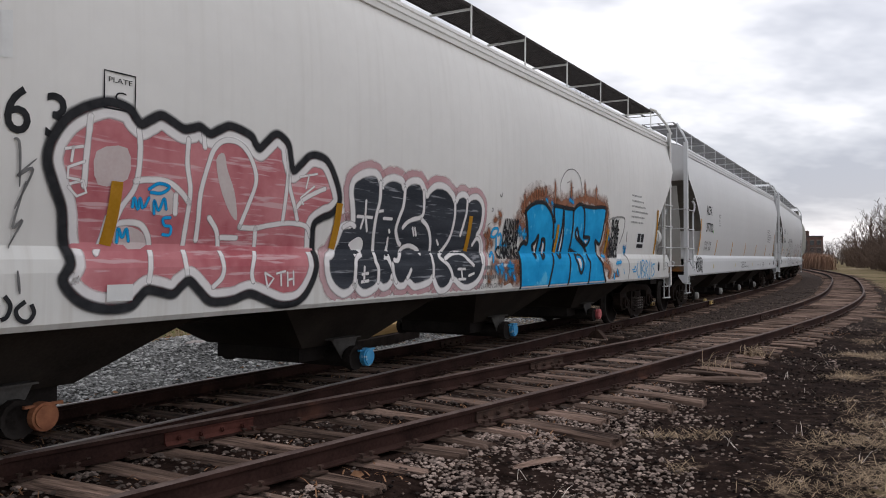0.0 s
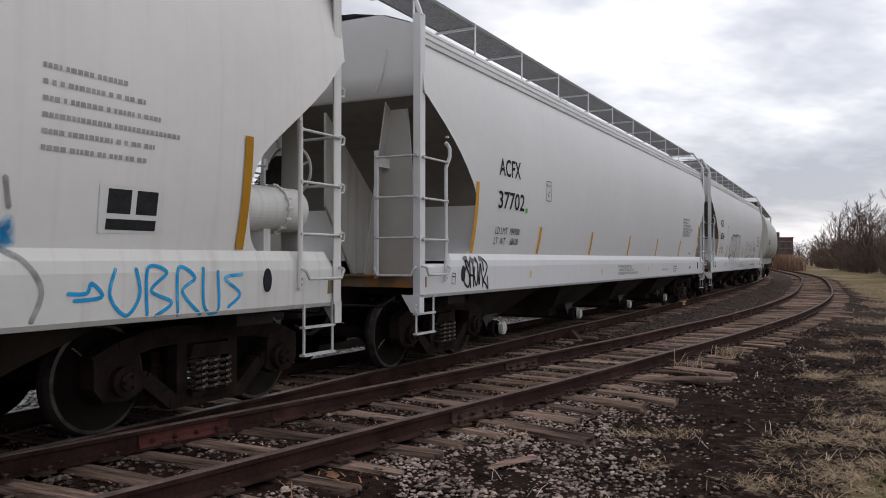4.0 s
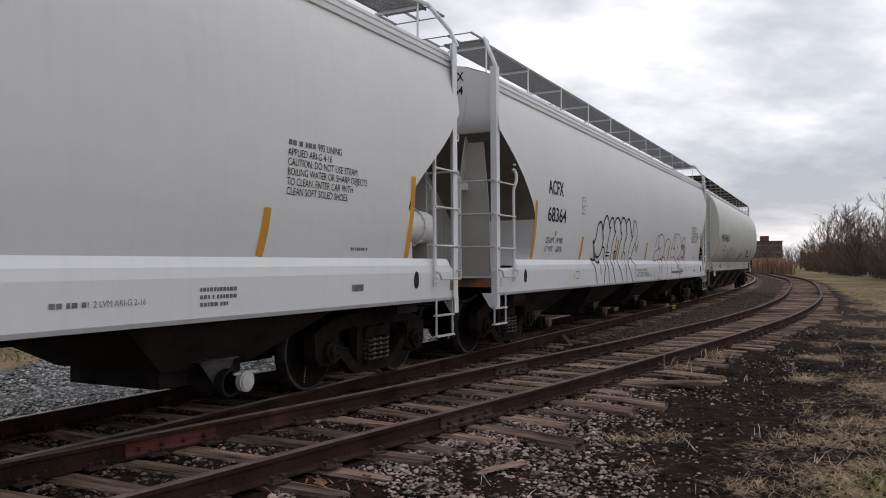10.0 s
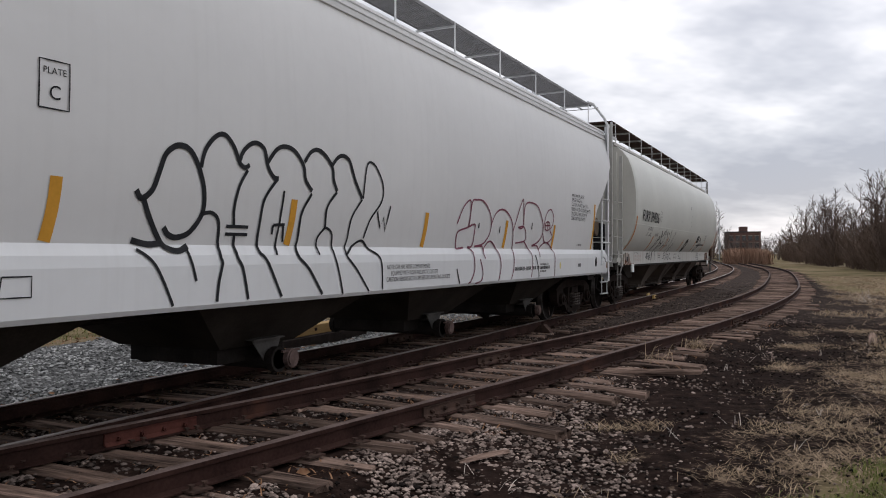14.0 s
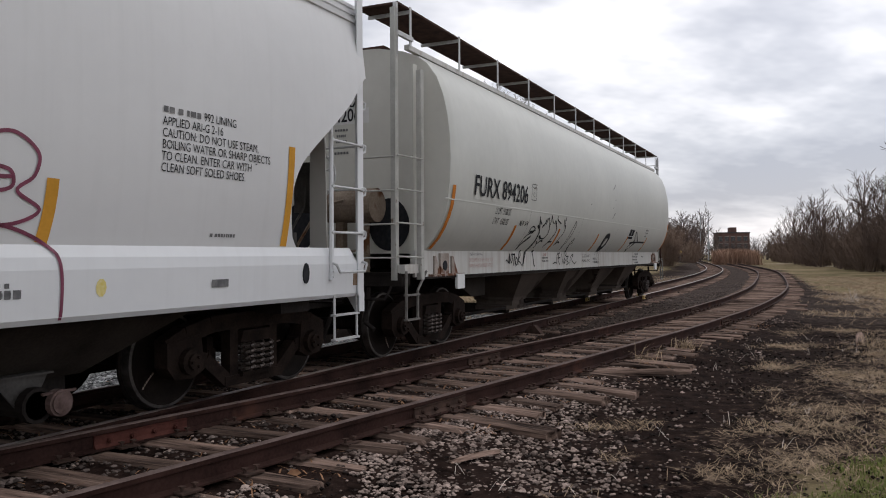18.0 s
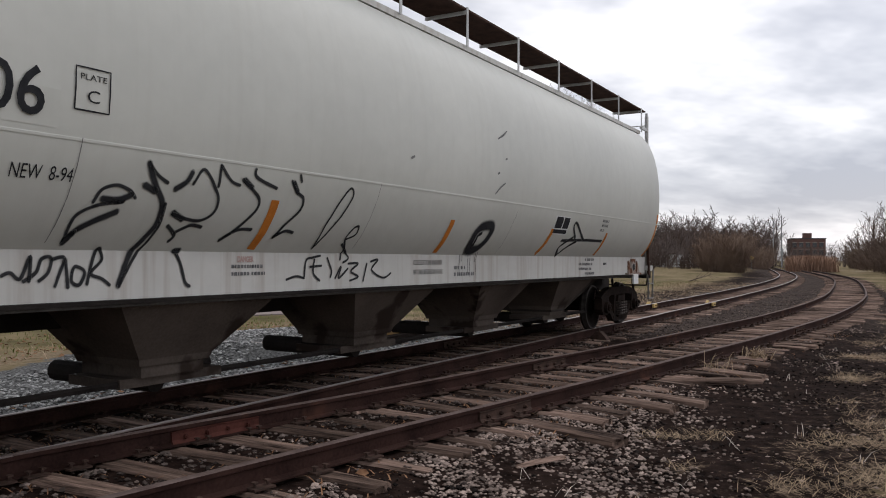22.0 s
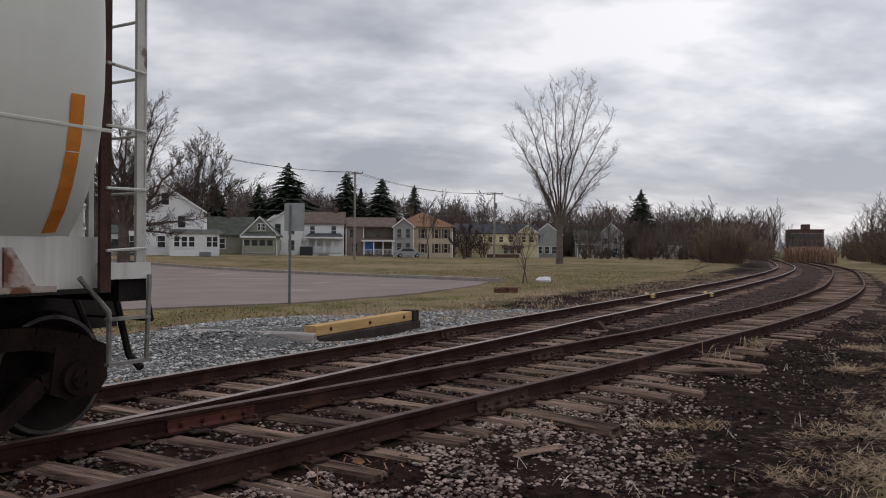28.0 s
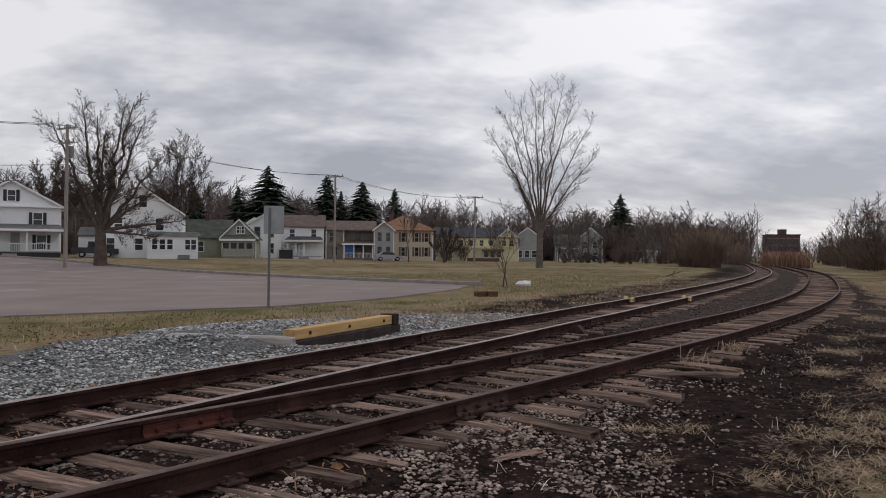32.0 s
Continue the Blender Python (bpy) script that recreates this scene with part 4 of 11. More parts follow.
def walkways(car, grate, post_mat, z=4.97, inner=0.52, outer=1.14, brackets=11, z0=4.46):
    L = car["length_m"]
    for side in (-1, 1):
        s = Soup()
        grating(s, 0.25, L - 0.25, *sorted((side * inner, side * outer)), z)
        part("roof_walkway", s, grate, car, "perforated steel running board")
        edge = Soup()
        for q in (inner, outer):
            edge.box(0.25, L - 0.25, side * q - 0.006, side * q + 0.006, z - 0.045, z + 0.005)
        part("walkway_edge", edge, grate, car)
        for k in range(brackets):
            x = 0.5 + (L - 1.0) * k / (brackets - 1)
            b = Soup().box(x - 0.02, x + 0.02, *sorted((side * outer, side * (outer + 0.012))), z0, z + 0.01)
            b.box(x - 0.02, x + 0.02, *sorted((side * (inner - 0.05), side * outer)), z - 0.075, z - 0.047)
            part("walkway_bracket", b, post_mat, car)
    for x in (0.0, L):
        s = Soup()
        grating(s, x - 0.3 if x else -0.18, x + 0.18 if x else 0.3, -1.2, 1.2, z, bars=7)
        part("end_platform", s, grate, car)
        for side in (-1, 1):
            e = 1 if x == 0 else -1
            rail_pts = [(x + e * 0.55, side * 1.15, z + 0.02), (x + e * 0.3, side * 1.2, z + 0.02), (x + e * 0.06, side * 1.42, z - 0.32), (x + e * 0.04, side * 1.52, z - 0.55)]
            part("roof_grab", Soup().tube(rail_pts, 0.03, 6), post_mat, car)


WHEEL_R = 0.457


def disc_loops(y, sides, r):
    return [(r * math.cos(2 * math.pi * i / sides), y, r * math.sin(2 * math.pi * i / sides)) for i in range(sides)]


def wheelset_meshes():
    body, rim, marks = Soup(), Soup(), Soup()
    n = 40
    for side in (-1, 1):
        prof = [(0.675, 0.0), (0.675, 0.48), (0.70, 0.482), (0.708, WHEEL_R + 0.002)]
        face = [(0.795, WHEEL_R - 0.004), (0.80, 0.40), (0.775, 0.385), (0.755, 0.30), (0.765, 0.17), (0.80, 0.13), (0.80, 0.0)]
        body.sweep([disc_loops(side * y, n, max(r, 0.001)) for y, r in prof], caps=False)
        body.sweep([disc_loops(side * y, n, max(r, 0.001)) for y, r in face], caps=False)
        rim.sweep([disc_loops(side * y, n, r) for y, r in ((0.708, WHEEL_R + 0.002), (0.755, WHEEL_R), (0.795, WHEEL_R - 0.004))], caps=False)
        rim.sweep([disc_loops(side * y, n, r) for y, r in ((0.7955, WHEEL_R - 0.006), (0.799, WHEEL_R - 0.035))], caps=False)
        # chalked inspection marks on the wheel plate
        for k in range(6):
            a, r0 = 0.5 + 0.02 * k, 0.19 + 0.032 * k
            c, d = math.cos(a), math.sin(a)
            marks.bar((r0 * c, side * 0.795, r0 * d), ((r0 + 0.022) * c - 0.01 * d, side * 0.795, (r0 + 0.022) * d + 0.01 * c), 0.007, 4)
    body.bar((0, -0.68, 0), (0, 0.68, 0), 0.085, 12)
    body.bar((0, -1.0, 0), (0, -0.79, 0), 0.075, 10).bar((0, 0.79, 0), (0, 1.0, 0), 0.075, 10)
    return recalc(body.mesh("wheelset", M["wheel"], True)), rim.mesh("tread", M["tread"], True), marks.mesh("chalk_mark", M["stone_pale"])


def side_frame_mesh():
    """Cast side frame with two openings beside the spring nest."""
    s = Soup()
    top = [(-1.12, 0.60), (-1.0, 0.68), (-0.62, 0.72), (-0.5, 0.78), (0.5, 0.78), (0.62, 0.72), (1.0, 0.68), (1.12, 0.60)]
    low = [(1.12, 0.46), (1.02, 0.42), (0.72, 0.40), (0.42, 0.17), (0.33, 0.14), (-0.33, 0.14), (-0.42, 0.17), (-0.72, 0.40), (-1.02, 0.42), (-1.12, 0.46)]
    y0, y1 = 0.93, 1.07
    # members: top chord, diagonals, columns, bottom chord
    def strut(pts, th, deep=1.0):
        for (ax, az), (bx, bz) in zip(pts[:-1], pts[1:]):
            d = Vector((bx - ax, bz - az)).normalized()
            nx, nz = -d.y * th / 2, d.x * th / 2
            q = [(ax + nx, az + nz), (bx + nx, bz + nz), (bx - nx, bz - nz), (ax - nx, az - nz)]
            s.prism(q, y0 + 0.02 * (1 - deep), y1 - 0.02 * (1 - deep))
    strut([(-1.12, 0.60), (-0.9, 0.70), (-0.6, 0.77), (-0.42, 0.78), (0.42, 0.78), (0.6, 0.77), (0.9, 0.70), (1.12, 0.60)], 0.16)
    strut([(-0.95, 0.52), (-0.66, 0.44), (-0.38, 0.2)], 0.13, 0.6)
    strut([(0.95, 0.52), (0.66, 0.44), (0.38, 0.2)], 0.13, 0.6)
    strut([(-0.42, 0.19), (0.42, 0.19)], 0.10)
    strut([(-0.29, 0.2), (-0.29, 0.72)], 0.11, 0.4)
    strut([(0.29, 0.2), (0.29, 0.72)], 0.11, 0.4)
    for e in (-1, 1):
        s.prism([(e * 1.14, 0.64), (e * 0.74, 0.70), (e * 0.70, 0.36), (e * 0.84, 0.29), (e * 1.06, 0.31), (e * 1.14, 0.42)][::e], y0 - 0.01, y1 + 0.01)
        # round bearing adapter with its end cap and three bolts
        s.bar((e * 0.89, y1, 0.457), (e * 0.89, y1 + 0.07, 0.457), 0.125, 16).bar((e * 0.89, y1 + 0.07, 0.457), (e * 0.89, y1 + 0.10, 0.457), 0.075, 12)
        for k in range(3):
            a = k * 2.094
            s.bar((e * 0.89 + 0.05 * math.cos(a), y1 + 0.1, 0.457 + 0.05 * math.sin(a)), (e * 0.89 + 0.05 * math.cos(a), y1 + 0.125, 0.457 + 0.05 * math.sin(a)), 0.016, 6)
    s.prism([(-0.22, 0.22), (0.22, 0.22), (0.22, 0.26), (-0.22, 0.26)], y0, y1 + 0.04)
    s.prism([(-0.24, 0.56), (0.24, 0.56), (0.2, 0.68), (-0.2, 0.68)], y0 - 0.02, y1 + 0.03)
    s.v = [(x * 1.09, y, z) for x, y, z in s.v]
    return s


def coil(s, x, y, z0, z1, r, wire, turns=5, n=9):
    prev = None
    for k in range(turns * n + 1):
        a = 2 * math.pi * k / n
        p = (x + r * math.cos(a), y + r * math.sin(a), z0 + (z1 - z0) * k / (turns * n))
        if prev:
            s.bar(prev, p, wire, 5)
        prev = p


def make_truck(car, x):
    bolster = Soup().box(-0.2, 0.2, -1.0, 1.0, 0.5, 0.72).box(-0.3, 0.3, -0.5, 0.5, 0.72, 0.82)
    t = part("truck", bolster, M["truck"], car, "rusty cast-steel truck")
    t.location = (x, 0, 0)
    for y in (-0.315, 0.315):
        part("brake_rod", Soup().box(-0.75, 0.75, y - 0.035, y + 0.035, 0.42, 0.5), M["truck"], t)
    for e in (-1, 1):
        beam = Soup().box(e * 0.40 - 0.05, e * 0.40 + 0.05, -0.85, 0.85, 0.36, 0.5)
        for side in (-1, 1):
            beam.box(*sorted((e * 0.37, e * 0.46)), *sorted((side * 0.68, side * 0.84)), 0.32, 0.62)
        part("brake_beam", beam, M["truck"], t)
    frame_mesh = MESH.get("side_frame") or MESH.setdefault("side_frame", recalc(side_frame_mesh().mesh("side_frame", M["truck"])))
    if "spring" not in MESH:
        s = Soup()
        for dx in (-0.15, 0.0, 0.15):
            coil(s, dx, 0.0, 0.26, 0.54, 0.062, 0.017)
        MESH["spring"] = s.mesh("spring_nest", M["spring"])
        MESH["wheelset"], MESH["tread"], MESH["chalk"] = wheelset_meshes()
    for side in (-1, 1):
        f = new("side_frame", frame_mesh)
        f.parent = t
        f.rotation_euler.z = 0 if side > 0 else math.pi
        for y in (0.97, 1.1):
            g = new("spring_nest", MESH["spring"])
            g.parent = t
            g.location.y = side * y
    for e in (-1, 1):
        w = new("wheelset", MESH["wheelset"])
        w.parent = t
        w.location = (e * 0.97, 0, WHEEL_R)
        me = w.data
        if "joined" not in MESH:
            # rim and chalk belong to the wheelset's own mesh
            bm = bmesh.new()
            bm.from_mesh(me)
            for extra, slot in ((MESH["tread"], 1), (MESH["chalk"], 2)):
                n0 = len(bm.faces)
                bm.from_mesh(extra)
                bm.faces.ensure_lookup_table()
                for fc in bm.faces[n0:]:
                    fc.material_index = slot
            bm.to_mesh(me)
            bm.free()
            me.materials.append(M["tread"])
            me.materials.append(M["stone_pale"])
            MESH["joined"] = True
    return t


MESH = {}


def outlet(car, x, cap, tall=True):
    """A discharge pocket under the hull with its gate, cross tube and round cap."""
    s = Soup()
    tops = [(x - 1.75, -1.38, 1.12), (x + 1.75, -1.38, 1.12), (x + 1.75, 1.38, 1.12), (x - 1.75, 1.38, 1.12)]
    mids = [(x - 0.62, -0.72, 0.45), (x + 0.62, -0.72, 0.45), (x + 0.62, 0.72, 0.45), (x - 0.62, 0.72, 0.45)]
    s.sweep([tops, mids])
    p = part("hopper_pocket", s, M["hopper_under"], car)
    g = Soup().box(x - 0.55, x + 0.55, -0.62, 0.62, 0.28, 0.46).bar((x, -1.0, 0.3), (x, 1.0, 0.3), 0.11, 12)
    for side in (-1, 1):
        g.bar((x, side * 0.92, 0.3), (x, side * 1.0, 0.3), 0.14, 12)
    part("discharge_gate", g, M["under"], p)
    for side in (-1, 1):
        b = Soup().prism([(x - 0.30, 0.52), (x + 0.18, 0.52), (x + 0.15, 0.46), (x + 0.04, 0.26), (x - 0.08, 0.26)], *sorted((side * 0.86, side * 0.875)))
        b.box(x - 0.32, x + 0.2, *sorted((side * 0.80, side * 0.92)), 0.52, 0.535)
        part("gate_bracket", b, M["bracket"], p)
        c = Soup().bar((x + 0.16, side * 0.98, 0.3), (x + 0.16, side * 1.06, 0.3), 0.105, 16).bar((x + 0.16, side * 1.06, 0.3), (x + 0.16, side * 1.075, 0.3), 0.085, 16)
        c.box(x + 0.02, x + 0.32, *sorted((side * 1.0, side * 1.03)), 0.37, 0.39)
        part("outlet_cap", c, cap, p)


def end_gear(car, end, mat, post_mat):
    """Broad posts, slope gusset, platform and coupler at one end."""
    L = car["length_m"]
    X = lambda a: a if end == 0 else L - 0.08 - a
    for side in (-1, 1):
        face = [(0.60, 1.24), (1.30, 1.24), (1.27, 2.4), (1.17, 3.55), (1.12, 3.92), (1.05, 3.98), (0.98, 3.9), (0.92, 3.45), (0.74, 2.3)]
        if end:
            face = [(0.98, 1.24), (1.22, 1.24), (1.2, 2.4), (1.17, 3.45), (1.0, 3.45), (0.98, 2.3)]
        s = Soup().sweep([[(X(x), side * y, z) for y, z in face] for x in (0.28, 0.3)])
        edge = [(0.98, 1.24), (0.98, 2.3), (1.0, 3.45)] if end else [(0.60, 1.24), (0.74, 2.3), (0.92, 3.45), (0.98, 3.9)]
        s.sweep([[(X(0.15), side * y, z), (X(0.28), side * y, z), (X(0.28), side * (y + 0.018), z), (X(0.15), side * (y + 0.018), z)] for y, z in edge])
        part("end_post", s, M["end_dirty_shaded"], car, "broad end post in shade-darkened paint with grime streaks")
        hose = Soup().tube([(X(0.1), side * 0.8, 3.52), (X(0.05), side * 0.86, 3.62), (X(0.05), side * 0.95, 3.8), (X(0.05), side * 1.0, 4.1)], 0.014, 6)
        part("vent_pipe", hose, mat, car)
    web = [(0.12, 3.4), (1.5, 2.17), (1.5, 1.24), (0.76, 1.24), (0.12, 2.15)]
    part("slope_gusset", Soup().sweep([[(X(x), y, z) for x, z in web] for y in (-0.02, 0.02)]), M["end_dirty_shaded"], car)
    p = Soup().box(*sorted((X(0.005), X(0.2))), -1.51, 1.51, 1.09, 1.24).box(*sorted((X(0.2), X(1.5))), -1.45, 1.45, 1.18, 1.22)
    p.box(*sorted((X(-0.06), X(0.003))), -1.2, 1.2, 1.225, 1.25)
    part("end_sill", p, M["end_rust"], car, "rust-streaked end sill")
    c = Soup().box(*sorted((X(-0.42), X(1.5))), -0.16, 0.16, 0.72, 1.02)
    c.box(*sorted((X(-0.62), X(-0.36))), -0.13, 0.15, 0.70, 0.98).box(*sorted((X(-0.7), X(-0.5))), -0.2, -0.08, 0.72, 0.96)
    c.tube([(X(-0.1), -0.35, 0.95), (X(-0.3), -0.33, 0.62), (X(-0.55), -0.25, 0.5), (X(-0.66), -0.12, 0.62)], 0.028, 6)
    c.tube([(X(-0.12), -1.25, 0.98), (X(-0.2), -1.1, 0.86), (X(-0.2), -0.3, 0.86), (X(-0.35), -0.22, 0.86)], 0.018, 6)
    part("coupler", c, M["under"], car, "dark cast coupler and air hose")


def brake_gear(car, end):
    L = car["length_m"]
    X = lambda a: a if end == 0 else L - 0.08 - a
    rim = Soup()
    pts = [(X(0.02), -0.86 + 0.29 * math.cos(a), 2.40 + 0.28 * math.sin(a)) for a in np.linspace(0, 2 * math.pi, 21)]
    rim.tube(pts, 0.017, 6)
    for k in range(5):
        a = k * 2 * math.pi / 5 + 0.3
        rim.bar((X(0.05), -0.86, 2.40), (X(0.02), -0.86 + 0.28 * math.cos(a), 2.40 + 0.27 * math.sin(a)), 0.014, 5)
    w = part("brake_wheel", rim, M["rungs"], car, "spoked hand-brake wheel")
    part("brake_housing", Soup().bar((X(0.05), -0.86, 2.40), (X(0.2), -0.86, 2.40), 0.15, 12).box(*sorted((X(0.1), X(0.22))), -1.0, -0.7, 1.95, 2.4), M["bracket"], w)
    t = Soup().bar((X(0.36), -1.16, 1.94), (X(1.5), -1.16, 1.94), 0.225, 40)
    t.bar((X(0.66), -1.16, 1.94), (X(0.69), -1.16, 1.94), 0.248, 40).bar((X(0.30), -1.16, 1.94), (X(0.36), -1.16, 1.94), 0.17, 40, 0.225).bar((X(1.5), -1.16, 1.94), (X(1.58), -1.16, 1.94), 0.225, 40, 0.13)
    for k in range(14):
        a = 2 * math.pi * k / 14
        y, z = -1.16 + 0.24 * math.cos(a), 1.94 + 0.24 * math.sin(a)
        t.bar((X(0.64), y, z), (X(0.71), y, z), 0.018, 6)
    t.box(*sorted((X(0.8), X(0.9))), -1.26, -1.0, 1.2, 1.74).box(*sorted((X(1.4), X(1.5))), -1.26, -1.0, 1.2, 1.74)
    part("air_reservoir", t, M["sill_old"], car, "pale grey air tank", smooth=False)
    v = Soup().bar((X(0.6), -0.9, 1.5), (X(0.6), -0.9, 1.7), 0.09, 10).bar((X(0.6), -0.9, 1.7), (X(0.6), -0.9, 1.78), 0.05, 8)
    v.tube([(X(0.6), -0.9, 1.6), (X(0.4), -0.8, 1.75), (X(0.25), -0.86, 2.0), (X(0.2), -0.86, 2.3)], 0.016, 5)
    v.tube([(X(0.5), -1.0, 1.25), (X(0.45), -0.85, 1.5), (X(0.3), -0.4, 1.62), (X(0.3), 0.4, 1.62)], 0.014, 5)
    v.box(*sorted((X(0.35), X(0.75))), -1.2, -0.5, 1.22, 1.27)
    part("brake_valve", v, M["bracket"], car)


def pale_hopper(name, label, hull, sill, grate, cap):
    car = thing(name, label, "freight car", group="cars of the train")
    car["length_m"] = LONG
    shell, slopes = hull_shell()
    h = part("hull", soften(recalc(shell.mesh("hull", hull)), 4.15), None, car, "bulged sheet-steel hopper body")
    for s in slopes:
        part("slope_sheet", s.mesh("slope_sheet", M["slope_shaded"], True), None, car, "shade-darkened grey sloping end sheet with brown streaks")
    b = Soup()
    for side in (-1, 1):
        prof = [(1.44, 0.955), (1.475, 0.96), (1.50, 1.0), (1.515, 1.34), (1.505, 1.43), (1.47, 1.52), (1.44, 1.52)]
        step = lambda x: 0.135 * (1.0 if x < 0.81 else 0.0) + 0.12 * (1.0 if x > LONG - 0.18 else 0.0)
        s = Soup().sweep([[(x, side * q, z - step(x) * (z > 1.4)) for q, z in prof] for x in (0.0, 0.80, 0.87, 2, 4, 7, 10, 13, 16, LONG - 2, LONG - 0.3, LONG - 0.17, LONG - 0.09)])
        sl = part("side_sill", recalc(s.mesh("side_sill", sill)), None, car, "smooth white side sill")
        for x in (1.22, LONG - 1.22):
            part("jacking_hole", Soup().sweep([[(x + 0.055 * math.cos(a), side * y, 1.25 + 0.11 * math.sin(a)) for a in np.linspace(0, 2 * math.pi, 14)[:-1]] for y in (1.5, 1.522)]), M["ink"], sl)
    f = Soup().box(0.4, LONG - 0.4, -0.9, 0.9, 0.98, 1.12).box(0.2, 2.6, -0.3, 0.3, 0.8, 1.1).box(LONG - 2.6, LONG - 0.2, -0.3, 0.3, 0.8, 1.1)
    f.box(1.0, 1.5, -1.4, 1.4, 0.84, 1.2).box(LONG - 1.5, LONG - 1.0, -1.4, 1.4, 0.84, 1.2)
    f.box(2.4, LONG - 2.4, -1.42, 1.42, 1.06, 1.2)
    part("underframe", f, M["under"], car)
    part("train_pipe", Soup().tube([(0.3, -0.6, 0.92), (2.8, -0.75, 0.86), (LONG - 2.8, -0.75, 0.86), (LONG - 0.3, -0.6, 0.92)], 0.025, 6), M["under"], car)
    for x, lid in zip((3.5, 7.52, 11.54, 15.66), cap):
        outlet(car, x - (0.22 if M["cap_red"] in cap else 0), lid)
    for end in (0, 1):
        ladder_set(car, end, M["rungs"], sill)
        end_gear(car, end, hull, sill)
    brake_gear(car, 1)
    walkways(car, grate, sill, z=5.02)
    for x in (1.5, LONG - 1.5):
        make_truck(car, x)
    return car


def round_hull():
    s = Soup()
    xs = [0.74, 0.82, 0.94] + list(np.linspace(1.4, ROUND_LONG - 1.4, 25)) + [ROUND_LONG - 0.82, ROUND_LONG - 0.70, ROUND_LONG - 0.62]
    loops = []
    for x in xs:
        e = min(x, ROUND_LONG - x) - 0.2
        k = 1.0 if e > 0.6 else (0.985 if e > 0.46 else 0.95)
        prof = [(-round_q(z) * k, z) for z in ROUND_Z] + [(-0.6, 4.44), (0.0, 4.47), (0.6, 4.44)] + [(round_q(z) * k, z) for z in ROUND_Z[::-1]]
        loops.append([(float(x), q, z) for q, z in prof])
    s.sweep(loops, closed=False)
    return s, loops


def grey_hopper():
    L = ROUND_LONG
    car = thing("round_hopper_car", "grey-green round-bodied covered hopper car with marker scrawls", "freight car", group="cars of the train")
    car["length_m"] = L
    shell, loops = round_hull()
    part("hull", recalc(shell.mesh("hull", M["hull_grey"], True)), None, car, "barrel-shaped hopper body")
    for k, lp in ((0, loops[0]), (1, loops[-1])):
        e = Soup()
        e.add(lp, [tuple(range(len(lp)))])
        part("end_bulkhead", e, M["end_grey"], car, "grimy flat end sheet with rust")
    seam = Soup()
    for side in (-1, 1):
        seam.sweep([[(x, side * (round_q(2.21) + 0.002), 2.205), (x, side * (round_q(2.21) + 0.004), 2.21), (x, side * (round_q(2.22) + 0.004), 2.225), (x, side * (round_q(2.225) + 0.002), 2.23)] for x in (0.6, L - 0.6)])
    part("weld_seam", seam, M["hull_grey"], car)
    part("operating_rod", Soup().tube([(2.9, -0.82, 0.40), (L - 3.0, -0.82, 0.40)], 0.03, 6), M["under"], car)
    rail_top = Soup()
    for side in (-1, 1):
        rail_top.box(0.45, L - 0.45, *sorted((side * 1.17, side * 1.24)), 4.29, 4.36)
    part("roof_edge", rail_top, M["sill_grey"], car)
    for side in (-1, 1):
        prof = [(1.30, 1.13), (1.335, 1.13), (1.335, 1.50), (1.30, 1.50)]
        sl = part("side_sill", Soup().sweep([[(x, side * q, z) for q, z in prof] for x in (0.42, L - 0.42)]), M["sill_grey"], car, "dirty white side sill")
        part("sill_flange", Soup().box(0.42, L - 0.42, *sorted((side * 1.30, side * 1.42)), 1.10, 1.13), M["under"], sl)
        part("air_line", Soup().tube([(1.8, side * 1.37, 1.09), (L - 1.2, side * 1.37, 1.09)], 0.018, 6), M["bracket"], sl)
        for x0 in (0.84, L - 1.88):
            j = Soup().box(x0, x0 + 1.08, *sorted((side * 1.33, side * 1.42)), 1.12, 1.16)
            for xx in (0.15, 0.42, 0.75):
                j.prism([(x0 + xx, 1.16), (x0 + xx + 0.22, 1.16), (x0 + xx + 0.05, 1.42), (x0 + xx, 1.42)], *sorted((side * 1.336, side * 1.36)))
            j.box(x0 + 0.34, x0 + 0.62, *sorted((side * 1.336, side * 1.37)), 1.16, 1.46)
            part("jacking_pad", j, M["pad_rust"], sl, "rust-stained jacking pad")
            part("jacking_hole", Soup().bar((x0 + 0.48, side * 1.34, 1.28), (x0 + 0.48, side * 1.378, 1.28), 0.075, 14), M["ink"], sl)
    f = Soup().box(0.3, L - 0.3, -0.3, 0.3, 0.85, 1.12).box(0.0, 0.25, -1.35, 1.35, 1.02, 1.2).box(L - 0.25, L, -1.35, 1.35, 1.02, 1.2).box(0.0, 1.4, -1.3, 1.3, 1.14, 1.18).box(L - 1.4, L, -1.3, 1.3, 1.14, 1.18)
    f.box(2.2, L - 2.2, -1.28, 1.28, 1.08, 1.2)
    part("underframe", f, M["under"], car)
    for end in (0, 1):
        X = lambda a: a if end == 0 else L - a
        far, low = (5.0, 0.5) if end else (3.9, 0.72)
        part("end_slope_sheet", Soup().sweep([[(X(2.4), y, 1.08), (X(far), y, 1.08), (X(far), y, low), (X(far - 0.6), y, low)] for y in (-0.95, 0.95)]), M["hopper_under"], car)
    for x in (5.72, 8.68, 11.62, 14.55):
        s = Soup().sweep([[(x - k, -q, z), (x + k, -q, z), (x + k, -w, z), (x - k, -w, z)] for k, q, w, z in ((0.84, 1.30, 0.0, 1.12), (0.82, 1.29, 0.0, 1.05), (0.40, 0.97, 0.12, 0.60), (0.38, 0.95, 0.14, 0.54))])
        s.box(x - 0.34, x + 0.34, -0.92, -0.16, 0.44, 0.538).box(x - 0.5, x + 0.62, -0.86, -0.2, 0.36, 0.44)
